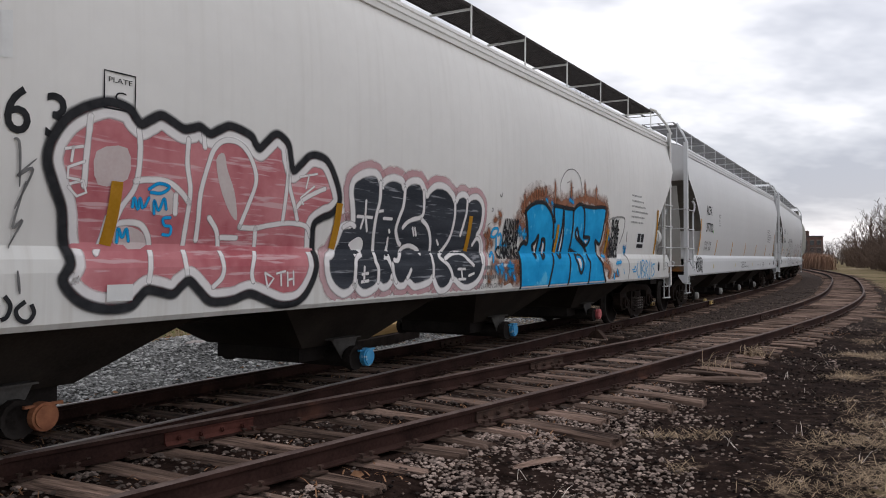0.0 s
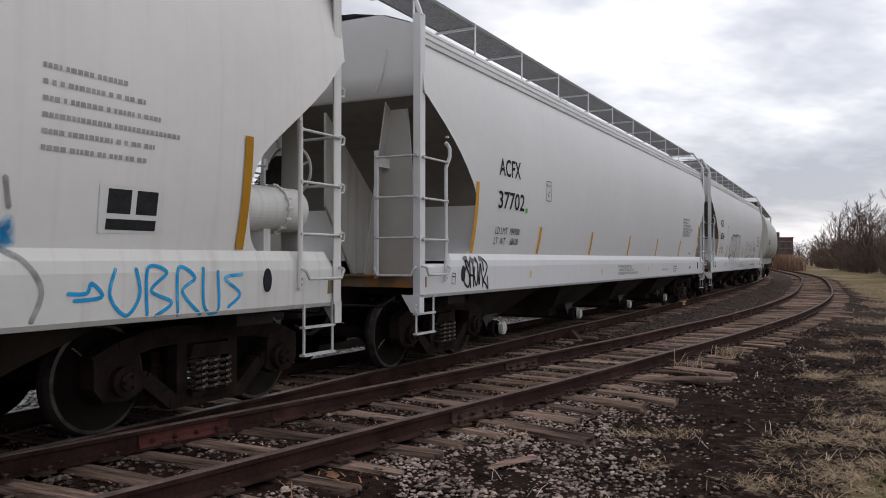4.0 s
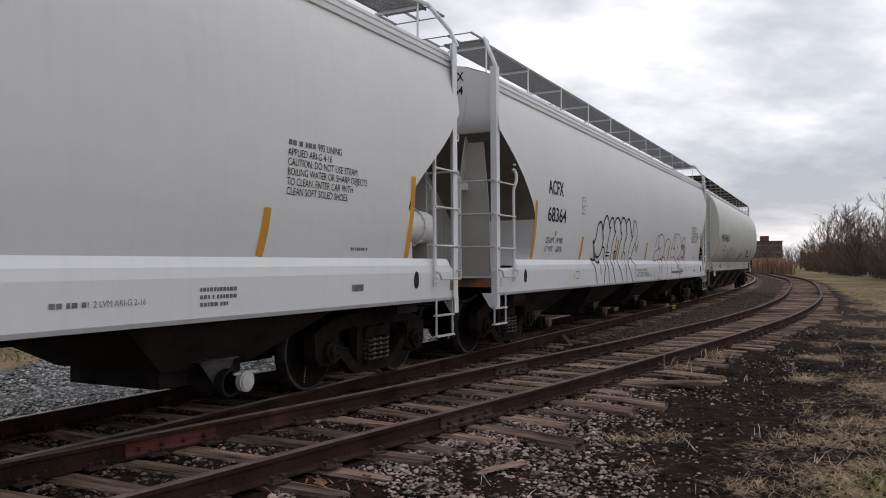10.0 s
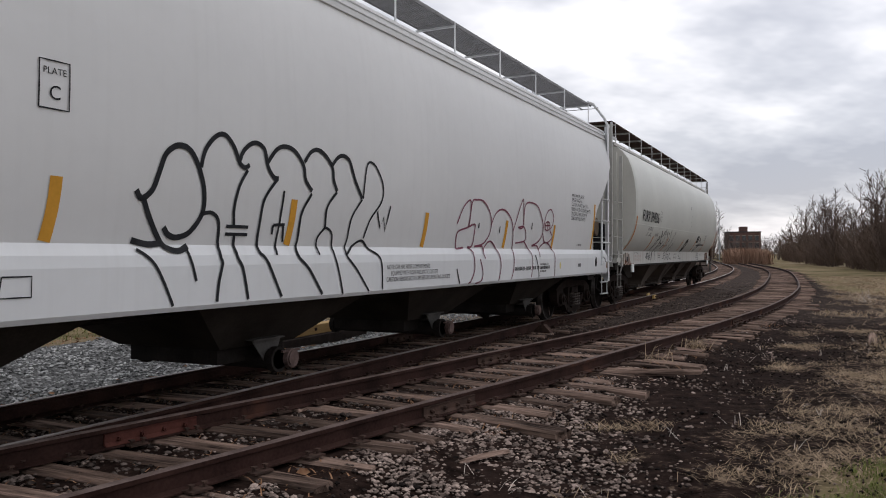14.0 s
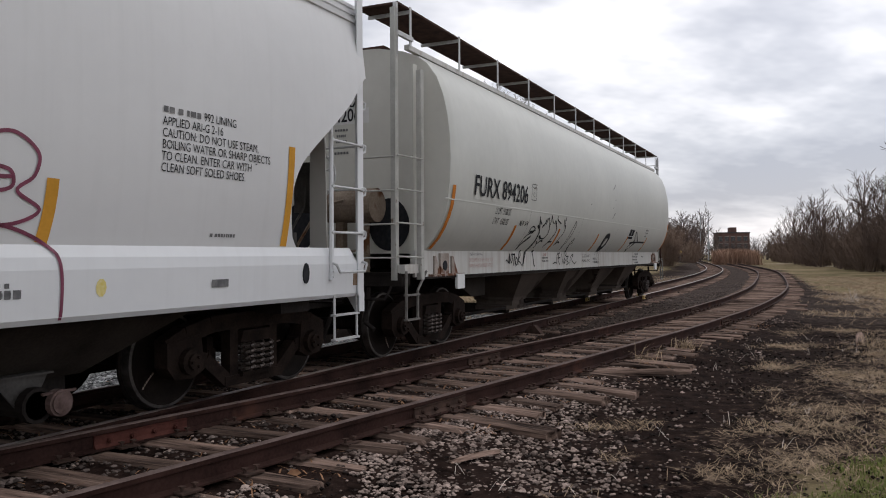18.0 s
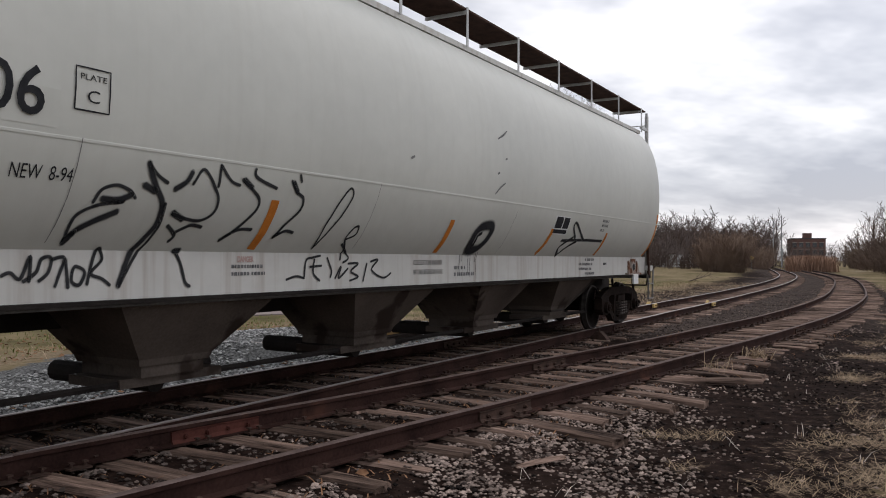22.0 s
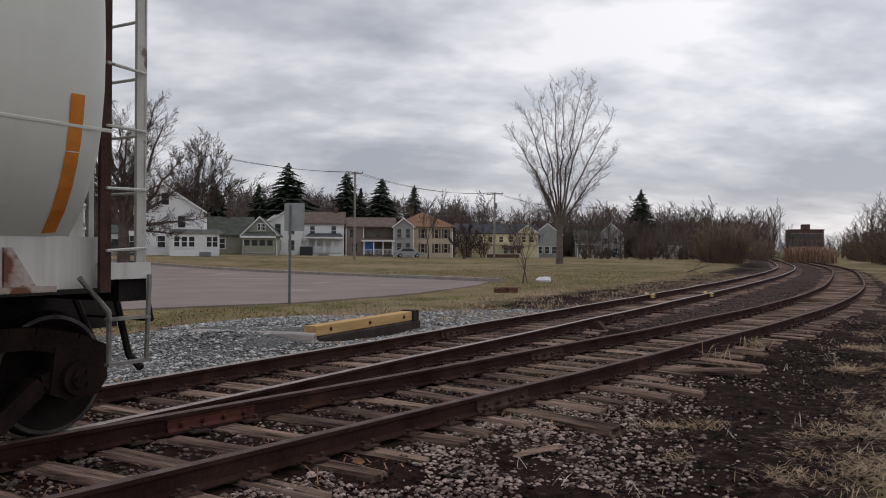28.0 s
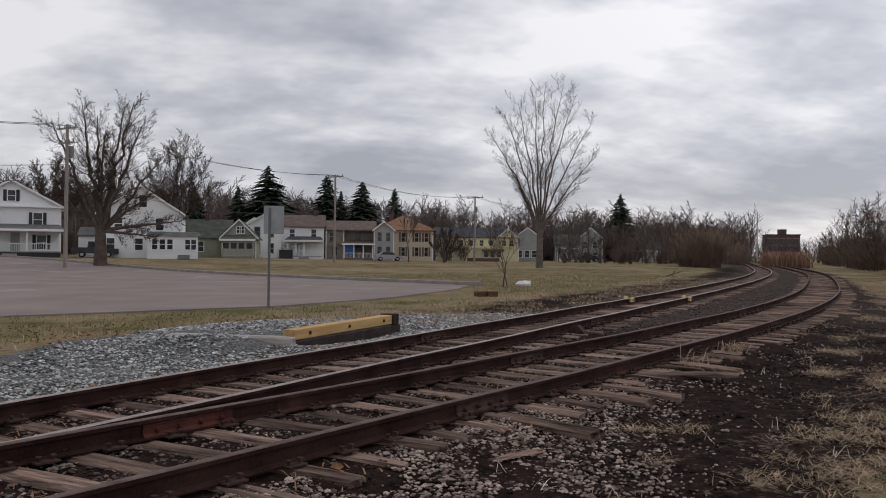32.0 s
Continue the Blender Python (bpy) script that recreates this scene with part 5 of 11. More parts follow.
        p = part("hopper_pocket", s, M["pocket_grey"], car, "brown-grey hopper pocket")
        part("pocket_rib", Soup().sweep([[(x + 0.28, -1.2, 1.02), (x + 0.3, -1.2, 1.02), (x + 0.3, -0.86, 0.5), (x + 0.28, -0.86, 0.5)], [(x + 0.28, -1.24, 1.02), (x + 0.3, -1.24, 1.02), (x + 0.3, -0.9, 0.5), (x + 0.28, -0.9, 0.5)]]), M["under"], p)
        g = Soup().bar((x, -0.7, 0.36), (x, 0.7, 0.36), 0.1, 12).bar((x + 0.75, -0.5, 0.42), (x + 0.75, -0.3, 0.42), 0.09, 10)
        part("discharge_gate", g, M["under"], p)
    for end in (0, 1):
        X = lambda a: a if end == 0 else L - a
        for side in (-1, 1):
            for xx, yy, top in ((0.0, 1.26, 4.75), (0.44, 1.42, 3.98), (0.0, 0.66, 4.6 if end else 2.84)):
                wide = 0.045 if yy > 1 else 0.025
                post = Soup().box(*sorted((X(xx - wide), X(xx + wide))), *sorted((side * yy, side * (yy + 0.03))), 1.1, top)
                post.box(*sorted((X(xx - wide + 0.015), X(xx - wide + 0.027))), *sorted((side * (yy - 0.05 if yy > 1 else yy), side * (yy + 0.03))), 1.1, top)
                part("ladder_post", post, M["grate_rust"] if xx > 0 and end else M["ladder_grey"], car)
            for k in range(8 if end else 4):
                z = 1.4 + 0.45 * k
                if k < 4:
                    part("rung", Soup().tube([(X(-0.02), side * 1.31, z + 0.02), (X(0.44), side * 1.46, z)], 0.012, 6), M["ladder_grey"], car)
                part("rung", Soup().tube([(X(-0.05), side * 1.27, z), (X(-0.05), side * 0.68, z)], 0.012, 6), M["ladder_grey"], car)
            st = Soup()
            st.tube([(X(0.02), side * 1.41, 1.22), (X(0.04), side * 1.4, 0.57)], 0.02, 6).tube([(X(0.62), side * 1.41, 1.21), (X(0.37), side * 1.4, 0.95), (X(0.37), side * 1.4, 0.57)], 0.02, 6)
            for z in (0.57, 0.90):
                st.box(*sorted((X(0.02), X(0.39))), *sorted((side * 1.37, side * 1.43)), z - 0.012, z + 0.012)
            part("stirrup_step", st, M["step_iron"], car)
            part("corner_brace", Soup().box(*sorted((X(0.0), X(0.44))), *sorted((side * 1.30, side * 1.40)), 1.19, 1.31), M["sill_grey"], car)
            part("roof_stanchion", Soup().box(*sorted((X(0.0), X(0.05))), *sorted((side * 1.24, side * 1.29)), 4.1, 4.82).box(*sorted((X(0.0), X(0.5))), *sorted((side * 1.24, side * 1.29)), 4.40, 4.46), M["rungs"], car)
        c = Soup().box(*sorted((X(-0.5), X(1.2))), -0.16, 0.16, 0.72, 1.0).box(*sorted((X(-0.68), X(-0.4))), -0.14, 0.16, 0.70, 0.98)
        c.tube([(X(-0.05), -0.42, 1.0), (X(-0.22), -0.4, 0.66), (X(-0.3), -0.3, 0.3), (X(-0.34), -0.2, 0.34)], 0.03, 6)
        c.tube([(X(-0.1), -1.25, 1.02), (X(-0.18), -1.2, 0.85), (X(-0.18), -0.3, 0.85)], 0.018, 6)
        c.tube([(X(-0.08), -0.9, 1.0), (X(-0.2), -0.9, 0.55), (X(-0.2), -1.05, 0.45)], 0.03, 6)
        part("coupler", c, M["under"], car, "dark cast coupler and air hose")
        t = Soup().bar((X(0.36), -0.78, 2.14), (X(0.36), 0.0, 2.14), 0.24, 24).bar((X(0.36), 0.0, 2.14), (X(0.36), 0.07, 2.14), 0.24, 24, 0.15)
        t.tube([(X(0.08), -0.4, 2.2), (X(0.08), -0.15, 2.16), (X(0.06), 0.1, 1.95), (X(0.06), 0.35, 1.6), (X(0.2), 0.5, 1.5)], 0.022, 6)
        t.tube([(X(0.1), -0.6, 1.5), (X(0.06), -0.2, 1.48), (X(0.06), 0.4, 1.5)], 0.018, 6).box(*sorted((X(0.3), X(0.42))), -0.62, -0.5, 1.18, 1.92).box(*sorted((X(0.3), X(0.42))), -0.25, -0.13, 1.18, 1.92)
        part("brake_cylinder", t, M["tank_rust"], car, "rusty brake cylinder")
        wheel = Soup().tube([(X(0.03), 0.55 + 0.29 * math.cos(a), 2.42 + 0.29 * math.sin(a)) for a in np.linspace(0, 2 * math.pi, 21)], 0.018, 6)
        for k in range(5):
            a = k * 2 * math.pi / 5
            wheel.bar((X(0.08), 0.55, 2.42), (X(0.03), 0.55 + 0.28 * math.cos(a), 2.42 + 0.28 * math.sin(a)), 0.016, 5)
        wheel.bar((X(0.08), 0.55, 2.42), (X(0.5), 0.55, 2.42), 0.03, 8)
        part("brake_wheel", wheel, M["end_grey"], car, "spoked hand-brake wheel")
        for y in (-1.25, 1.25):
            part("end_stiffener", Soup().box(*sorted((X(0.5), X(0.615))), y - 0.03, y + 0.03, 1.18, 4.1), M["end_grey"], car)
        # no holes cut: black discs lay the openings' inner shade on the bulkhead
        for y in (-0.76, 0.84):
            hole = [(y + 0.33 * math.cos(a), 1.86 + (0.40 if math.sin(a) > 0 else 0.36) * math.sin(a)) for a in np.linspace(0, 2 * math.pi, 25)[:-1]]
            part("end_opening", Soup().sweep([[(X(0.725), yy, z) for yy, z in hole], [(X(0.738), yy, z) for yy, z in hole]]), M["ink"], car)
    # roof deck: dark boards above the barrel on light stanchions
    deck = Soup()
    z = 4.86
    for side in (-1, 1):
        s = Soup()
        s.box(0.1, L - 0.1, *sorted((side * 0.62, side * 1.26)), z - 0.03, z)
        part("roof_walkway", s, M["grate_rust"], car, "rust-brown running board")
        for k in range(12):
            x = 0.45 + (L - 0.9) * k / 11
            part("walkway_bracket", Soup().box(x - 0.025, x + 0.025, *sorted((side * 1.262, side * 1.275)), 4.33, z + 0.01).box(x - 0.02, x + 0.02, *sorted((side * 0.6, side * 1.262)), z - 0.075, z - 0.032), M["rungs"], car)
    part("label_plate", Soup().prism([(1.62, 0.94), (1.64, 0.925), (1.87, 0.925), (1.89, 0.94), (1.89, 1.135), (1.87, 1.15), (1.64, 1.15), (1.62, 1.135)], -1.44, -1.40), M["placard"], car, "small white label plate")
    part("label_plate", Soup().prism([(L - 1.62, 0.94), (L - 1.60, 0.925), (L - 1.30, 0.925), (L - 1.28, 0.94), (L - 1.28, 1.125), (L - 1.30, 1.14), (L - 1.60, 1.14), (L - 1.62, 1.125)], -1.44, -1.40), M["placard"], car, "small white label plate")
    hatch = Soup()
    hatch.box(1.2, L - 1.2, -0.42, 0.42, 4.44, 4.62)
    part("roof_hatch", hatch, M["grate_rust"], car)
    for x in (1.46, L - 1.38):
        make_truck(car, x)
    return car


M["pad_rust"] = surface("pad_rust", (0.24, 0.19, 0.16), (0.42, 0.38, 0.35), 3.0, 0.75, 0.1, spots=((0.14, 0.065, 0.04), 4.0, 0.52))
M["tank_rust"] = surface("tank_rust", (0.14, 0.10, 0.075), (0.30, 0.25, 0.20), 2.5, 0.75, 0.1, spots=((0.11, 0.05, 0.025), 2.0, 0.56))
# shade between the car ends darkens this base colour; brown streaks are dirt
M["end_dirty_shaded"] = paint_skin("end_dirty_shaded", (0.40, 0.39, 0.365), (0.48, 0.47, 0.44), (0.20, 0.13, 0.08), 0.6, 0.55)
M["end_rust"] = surface("end_rust", (0.13, 0.085, 0.055), (0.25, 0.18, 0.125), 2.0, 0.7, 0.1, spots=((0.30, 0.13, 0.04), 1.6, 0.56))


# ---------------------------------------------------------------- lettering and sprayed paint on the cars
def cut_bands(bm, z0, z1, step=0.06):
    z = z0 + step
    while z < z1:
        bmesh.ops.bisect_plane(bm, geom=bm.verts[:] + bm.edges[:] + bm.faces[:], plane_co=(0, 0, z), plane_no=(0, 0, 1))
        z += step


def lay(bm, side_of, lift):
    for v in bm.verts:
        v.co.y = -(side_of(v.co.z) + lift)


def fill(name, poly, material, car, side_of, lift=0.004, label=""):
    """A patch of paint with the outline poly, in (x, z), laid on the car's near side."""
    bm = bmesh.new()
    vs = [bm.verts.new((x, 0, z)) for x, z in poly]
    f = bm.faces.new(vs)
    if f.calc_area() < 1e-9:
        bm.free()
        return None
    f.normal_update()
    if f.normal.y > 0:
        bmesh.ops.reverse_faces(bm, faces=[f])
    bmesh.ops.triangulate(bm, faces=bm.faces[:])
    zs = [z for _, z in poly]
    cut_bands(bm, min(zs), max(zs))
    lay(bm, side_of, lift)
    me = bpy.data.meshes.new(name)
    bm.to_mesh(me)
    bm.free()
    me.materials.append(material)
    ob = new(name, me)
    ob.parent = car
    return tagged(ob, label=label)


def curve_through(pts, closed=False, n=7):
    """A rounded line through points in (x, z)."""
    p = [Vector(q) for q in pts]
    m = len(p)
    out = []
    for i in range(m if closed else m - 1):
        a, b, c, d = (p[(i + k - 1) % m] if closed else p[min(max(i + k - 1, 0), m - 1)] for k in range(4))
        for k in range(n):
            t = k / n
            q = 0.5 * ((2 * b) + (c - a) * t + (2 * a - 5 * b + 4 * c - d) * t * t + (3 * b - a - 3 * c + d) * t ** 3)
            out.append((q.x, q.y))
    if not closed:
        out.append(tuple(p[-1]))
    return out


def stroke(soup, pts, width, side_of, lift=0.008, taper=False, closed=False):
    """A brushed line along pts in (x, z)."""
    fine = []
    for (ax, az), (bx, bz) in zip(pts[:-1], pts[1:]):
        n = max(1, int(math.hypot(bx - ax, bz - az) / 0.12))
        fine += [(ax + (bx - ax) * k / n, az + (bz - az) * k / n) for k in range(n)]
    fine.append(pts[-1])
    vs, fs = [], []
    m = len(fine)
    for i, (x, z) in enumerate(fine):
        a, b = fine[max(i - 1, 0)], fine[min(i + 1, m - 1)]
        if closed and i in (0, m - 1):
            a, b = fine[-2], fine[1]
        d = Vector((b[0] - a[0], b[1] - a[1]))
        d = d.normalized() if d.length > 1e-9 else Vector((1, 0))
        w = width / 2 * (1.0 if not taper else 0.35 + 0.65 * math.sin(math.pi * (i + 0.5) / m))
        for e in (1, -1):
            px, pz = x - d.y * w * e, z + d.x * w * e
            vs.append((px, -(side_of(pz) + lift), pz))
    for i in range(m - 1):
        fs.append((2 * i, 2 * i + 2, 2 * i + 3, 2 * i + 1))
    soup.add(vs, fs)


def line_part(name, lines, width, material, car, side_of, lift=0.008, taper=False, rounded=True, label="", closed=False):
    for pts in lines:
        s = Soup()
        stroke(s, curve_through(pts + [pts[0]] if closed else pts) if rounded else pts, width, side_of, lift, taper, closed)
        part(name, s, material, car, label)


def islands(me):
    """One mesh for each connected piece of me."""
    bm = bmesh.new()
    bm.from_mesh(me)
    bm.verts.ensure_lookup_table()
    seen, out = set(), []
    for v in bm.verts:
        if v.index in seen or not v.link_faces:
            continue
        todo, group, faces = [v], {}, []
        seen.add(v.index)
        while todo:
            q = todo.pop()
            group[q.index] = len(group)
            for e in q.link_edges:
                o = e.other_vert(q)
                if o.index not in seen:
                    seen.add(o.index)
                    todo.append(o)
        faces = {f for i in group for f in bm.verts[i].link_faces}
        piece = bpy.data.meshes.new("letter")
        piece.from_pydata([bm.verts[i].co[:] for i in group], [], [tuple(group[q.index] for q in f.verts) for f in sorted(faces, key=lambda f: f.index)])
        piece.materials.append(me.materials[0])
        out.append(piece)
    bm.free()
    return out


def words(text, x, z, size, material, car, side_of, squeeze=0.85, lift=0.006, spacing=1.0, bold=0.0, width=None, name="lettering", line=1.15):
    """Stencilled words with their lower left corner at (x, z)."""
    cu = bpy.data.curves.new("text", "FONT")
    cu.body, cu.size, cu.resolution_u, cu.space_line, cu.space_character = text, size, 3, line, spacing
    cu.offset = bold
    tmp = bpy.data.objects.new("text", cu)
    me = bpy.data.meshes.new_from_object(tmp)
    bpy.data.objects.remove(tmp)
    bpy.data.curves.remove(cu)
    if width:
        xs = [v.co.x for v in me.vertices]
        squeeze = width / (max(xs) - min(xs))
    me.transform(Matrix.Diagonal((squeeze, 1, 1, 1)))
    me.transform(Matrix.Rotation(radians(90), 4, "X"))
    me.transform(Matrix.Translation((x, 0, z)))
    for v in me.vertices:
        v.co.y = -(side_of(v.co.z) + lift)
    me.materials.clear()
    me.materials.append(material)
    me.name = name
    if size < 0.2:
        ob = new(name, me)
        ob.parent = car
        return tagged(ob, kind="stuff")
    for piece in islands(me):
        ob = new("letter", piece)
        ob.parent = car


def bars(rows, x, z, h, gap, material, car, side_of, seed=0):
    """Lines of writing too small to read."""
    r = random.Random(seed)
    s = Soup()
    for k, w in enumerate(rows):
        xx, zz = x, z - k * (h + gap)
        while xx < x + w:
            n = min(r.uniform(0.022, 0.05) * h / 0.04, x + w - xx)
            if n > 0.006:
                stroke(s, [(xx, zz), (xx + n, zz)], h, side_of, 0.005)
            xx += n + h * (0.3 if r.random() < 0.8 else 0.9)
    return part("lettering", s, material, car, kind="stuff")


def stripe(x, z0, z1, lean, width, material, car, side_of, lift=0.006):
    pts = [(x + lean * (1 - t) ** 2 * -1, z0 + (z1 - z0) * t) for t in np.linspace(0, 1, 7)]
    s = Soup()
    stroke(s, pts, width, side_of, lift)
    return part("reflective_stripe", s, material, car)


def common_marks(car, number, side, limits, x):
    words("ACFX", x, 2.70, 0.365, M["ink"], car, side, width=0.82, bold=0.005)
    words(number, x - 0.03, 2.21, 0.365, M["ink"], car, side, width=1.01, bold=0.005)
    words("LD LMT  " + limits[0], x - 0.04, 1.82, 0.15, M["ink"], car, side, width=0.92)
    words("LT  WT     " + limits[1], x - 0.05, 1.665, 0.15, M["ink"], car, side, width=0.92)
    plate_mark(car, x + 1.96, 2.44, side, 0.24, 0.33)


def plate_mark(car, x, z, side_of, w=0.22, h=0.38, ink="ink"):
    line_part("plate_outline", [[(x, z), (x + w, z), (x + w, z + h), (x, z + h), (x, z)]], 0.012, M[ink], car, side_of, rounded=False)
    words("PLATE", x + 0.12 * w, z + 0.72 * h, 0.2 * h, M[ink], car, side_of, width=0.76 * w)
    words("C", x + 0.32 * w, z + 0.2 * h, 0.42 * h, M[ink], car, side_of, width=0.36 * w)


def stripes_on(car, side_of, material, places, lift=0.006):
    for k, x in enumerate(places):
        tall = x < 2.5 or x > 17
        stripe(x, 1.53, 2.53 if tall else 1.985, 0.015 if tall else 0.05, 0.10, material, car, side_of, lift)


def lining_note(car, x, z, side_of, date):
    if date:
        bars((0.43,), x + 0.01, z + 0.036, 0.05, 0.0, M["ink_soft"], car, side_of, 5)
        words("992 LINING", x + 0.475, z, 0.105, M["ink"], car, side_of, 0.80)
        words("APPLIED ARI-G " + date + "\nCAUTION: DO NOT USE STEAM,\nBOILING WATER OR SHARP OBJECTS\nTO CLEAN. ENTER CAR WITH\nCLEAN SOFT SOLED SHOES.", x, z - 0.0945, 0.105, M["ink"], car, side_of, 0.80, line=0.90)
    else:
        bars((0.7, 0.85, 1.0, 1.2, 0.95, 0.9), x, z + 0.12, 0.035, 0.075, M["faint_ink"], car, side_of, 3)


def sill_notes(car, side_of, seed, coat_x, size_x, dabs):
    words("NOTE: CAR HAS FOUR COMPARTMENTS\n      EQUIPPED WITH FOUR PNEUMATIC OUTLETS\nCAUTION: REMOVE BOTH CAPS BEFORE OPERATING OUTLETS", 8.95, 1.25, 0.08, M["ink"], car, side_of, width=1.78, line=0.95)
    bars((0.32,), coat_x, 1.165, 0.04, 0.03, M["ink_soft"], car, side_of, seed)
    words("2 LVM ARI-G 2-16", coat_x + 0.36, 1.142, 0.07, M["ink_soft"], car, side_of, width=0.48)
    bars((0.46, 0.46, 0.34), size_x, 1.24, 0.034, 0.03, M["ink_soft"], car, side_of, seed + 1)
    line_part("label_plate", [[(17.0, 1.19), (17.22, 1.19)]], 0.07, M["ink_soft"], car, side_of, rounded=False)
    bars((0.35,), 17.0, 1.62, 0.03, 0.03, M["ink_soft"], car, side_of, seed + 2)
    for x in dabs:
        fill("paint_dab", [(x + 0.05 * math.cos(a), 1.2 + 0.07 * math.sin(a)) for a in np.linspace(0, 2 * math.pi, 11)[:-1]], M["yellow_spot"], car, side_of)


def dot(x, z, r, material, car, side_of):
    fill("paint_dot", [(x + r * math.cos(a), z + r * math.sin(a)) for a in np.linspace(0, 2 * math.pi, 15)[:-1]], material, car, side_of, 0.006)


def paint_cars():
    pink_piece()
    dark_piece()
    blue_piece()
    black_tag()
    black_outlines()
    purple_outlines()
    grey_car_marks()


def inset(poly, d):
    """The closed outline poly moved inward by d."""
    n = len(poly)
    turn = sum(poly[i][0] * poly[(i + 1) % n][1] - poly[(i + 1) % n][0] * poly[i][1] for i in range(n))
    k = d if turn > 0 else -d
    out = []
    for i in range(n):
        (ax, az), (bx, bz) = poly[i - 1], poly[(i + 1) % n]
        w = max(math.hypot(bx - ax, bz - az), 1e-6)
        out.append((poly[i][0] - (bz - az) / w * k, poly[i][1] + (bx - ax) / w * k))
    return out


def spray(name, lines, width, material, car, side_of, lift=0.006, rounded=True, closed=False, label="", soft=False):
    """Lines sprayed from a can, thin and speckled towards their edges."""
    across = ((-1.0, 0.0), (-0.5, 0.3), (0.0, 0.85), (0.5, 0.3), (1.0, 0.0)) if soft else ((-1.0, 0.0), (-0.5, 0.9), (0.0, 1.0), (0.5, 0.9), (1.0, 0.0))
    for pts in lines:
        pts = curve_through(pts, closed) if rounded else pts
        pts = pts + [pts[0]] if closed else pts
        fine = []
        for (ax, az), (bx, bz) in zip(pts[:-1], pts[1:]):
            n = max(1, int(math.hypot(bx - ax, bz - az) / 0.06))
            fine += [(ax + (bx - ax) * k / n, az + (bz - az) * k / n) for k in range(n)]
        fine.append(pts[-1])
        if not closed:
            # the can's round spot at both ends
            for at_end in (False, True):
                p, q = (fine[-1], fine[-2]) if at_end else (fine[0], fine[1])
                d = math.hypot(p[0] - q[0], p[1] - q[1]) or 1.0
                tip = (p[0] + (p[0] - q[0]) / d * width * 0.45, p[1] + (p[1] - q[1]) / d * width * 0.45)
                fine = fine + [tip] if at_end else [tip] + fine
        m = len(fine)
        vs, fs, dens = [], [], []
        for i, (x, z) in enumerate(fine):
            p, q = fine[max(i - 1, 0)], fine[min(i + 1, m - 1)]
            if closed and i in (0, m - 1):
                p, q = fine[-2], fine[1]
            d = Vector((q[0] - p[0], q[1] - p[1]))
            d = d.normalized() if d.length > 1e-9 else Vector((1, 0))
            tip, slim = (0.0, 0.4) if not closed and i in (0, m - 1) else (1.0, 1.0)
            for e, h in across:
                px, pz = x - d.y * width / 2 * e * slim, max(z + d.x * width / 2 * e * slim, 0.972)
                vs.append((px, -(side_of(pz) + lift), pz))
                dens.append(h * tip)
        for i in range(m - 1):
            for j in range(4):
                fs.append((5 * i + j, 5 * i + 5 + j, 5 * i + 6 + j, 5 * i + 1 + j))
        me = Soup().add(vs, fs).mesh(name, material)
        at = me.attributes.new("cover", "FLOAT", "POINT")
        at.data.foreach_set("value", np.array(dens, np.float32))
        part(name, me, None, car, label)


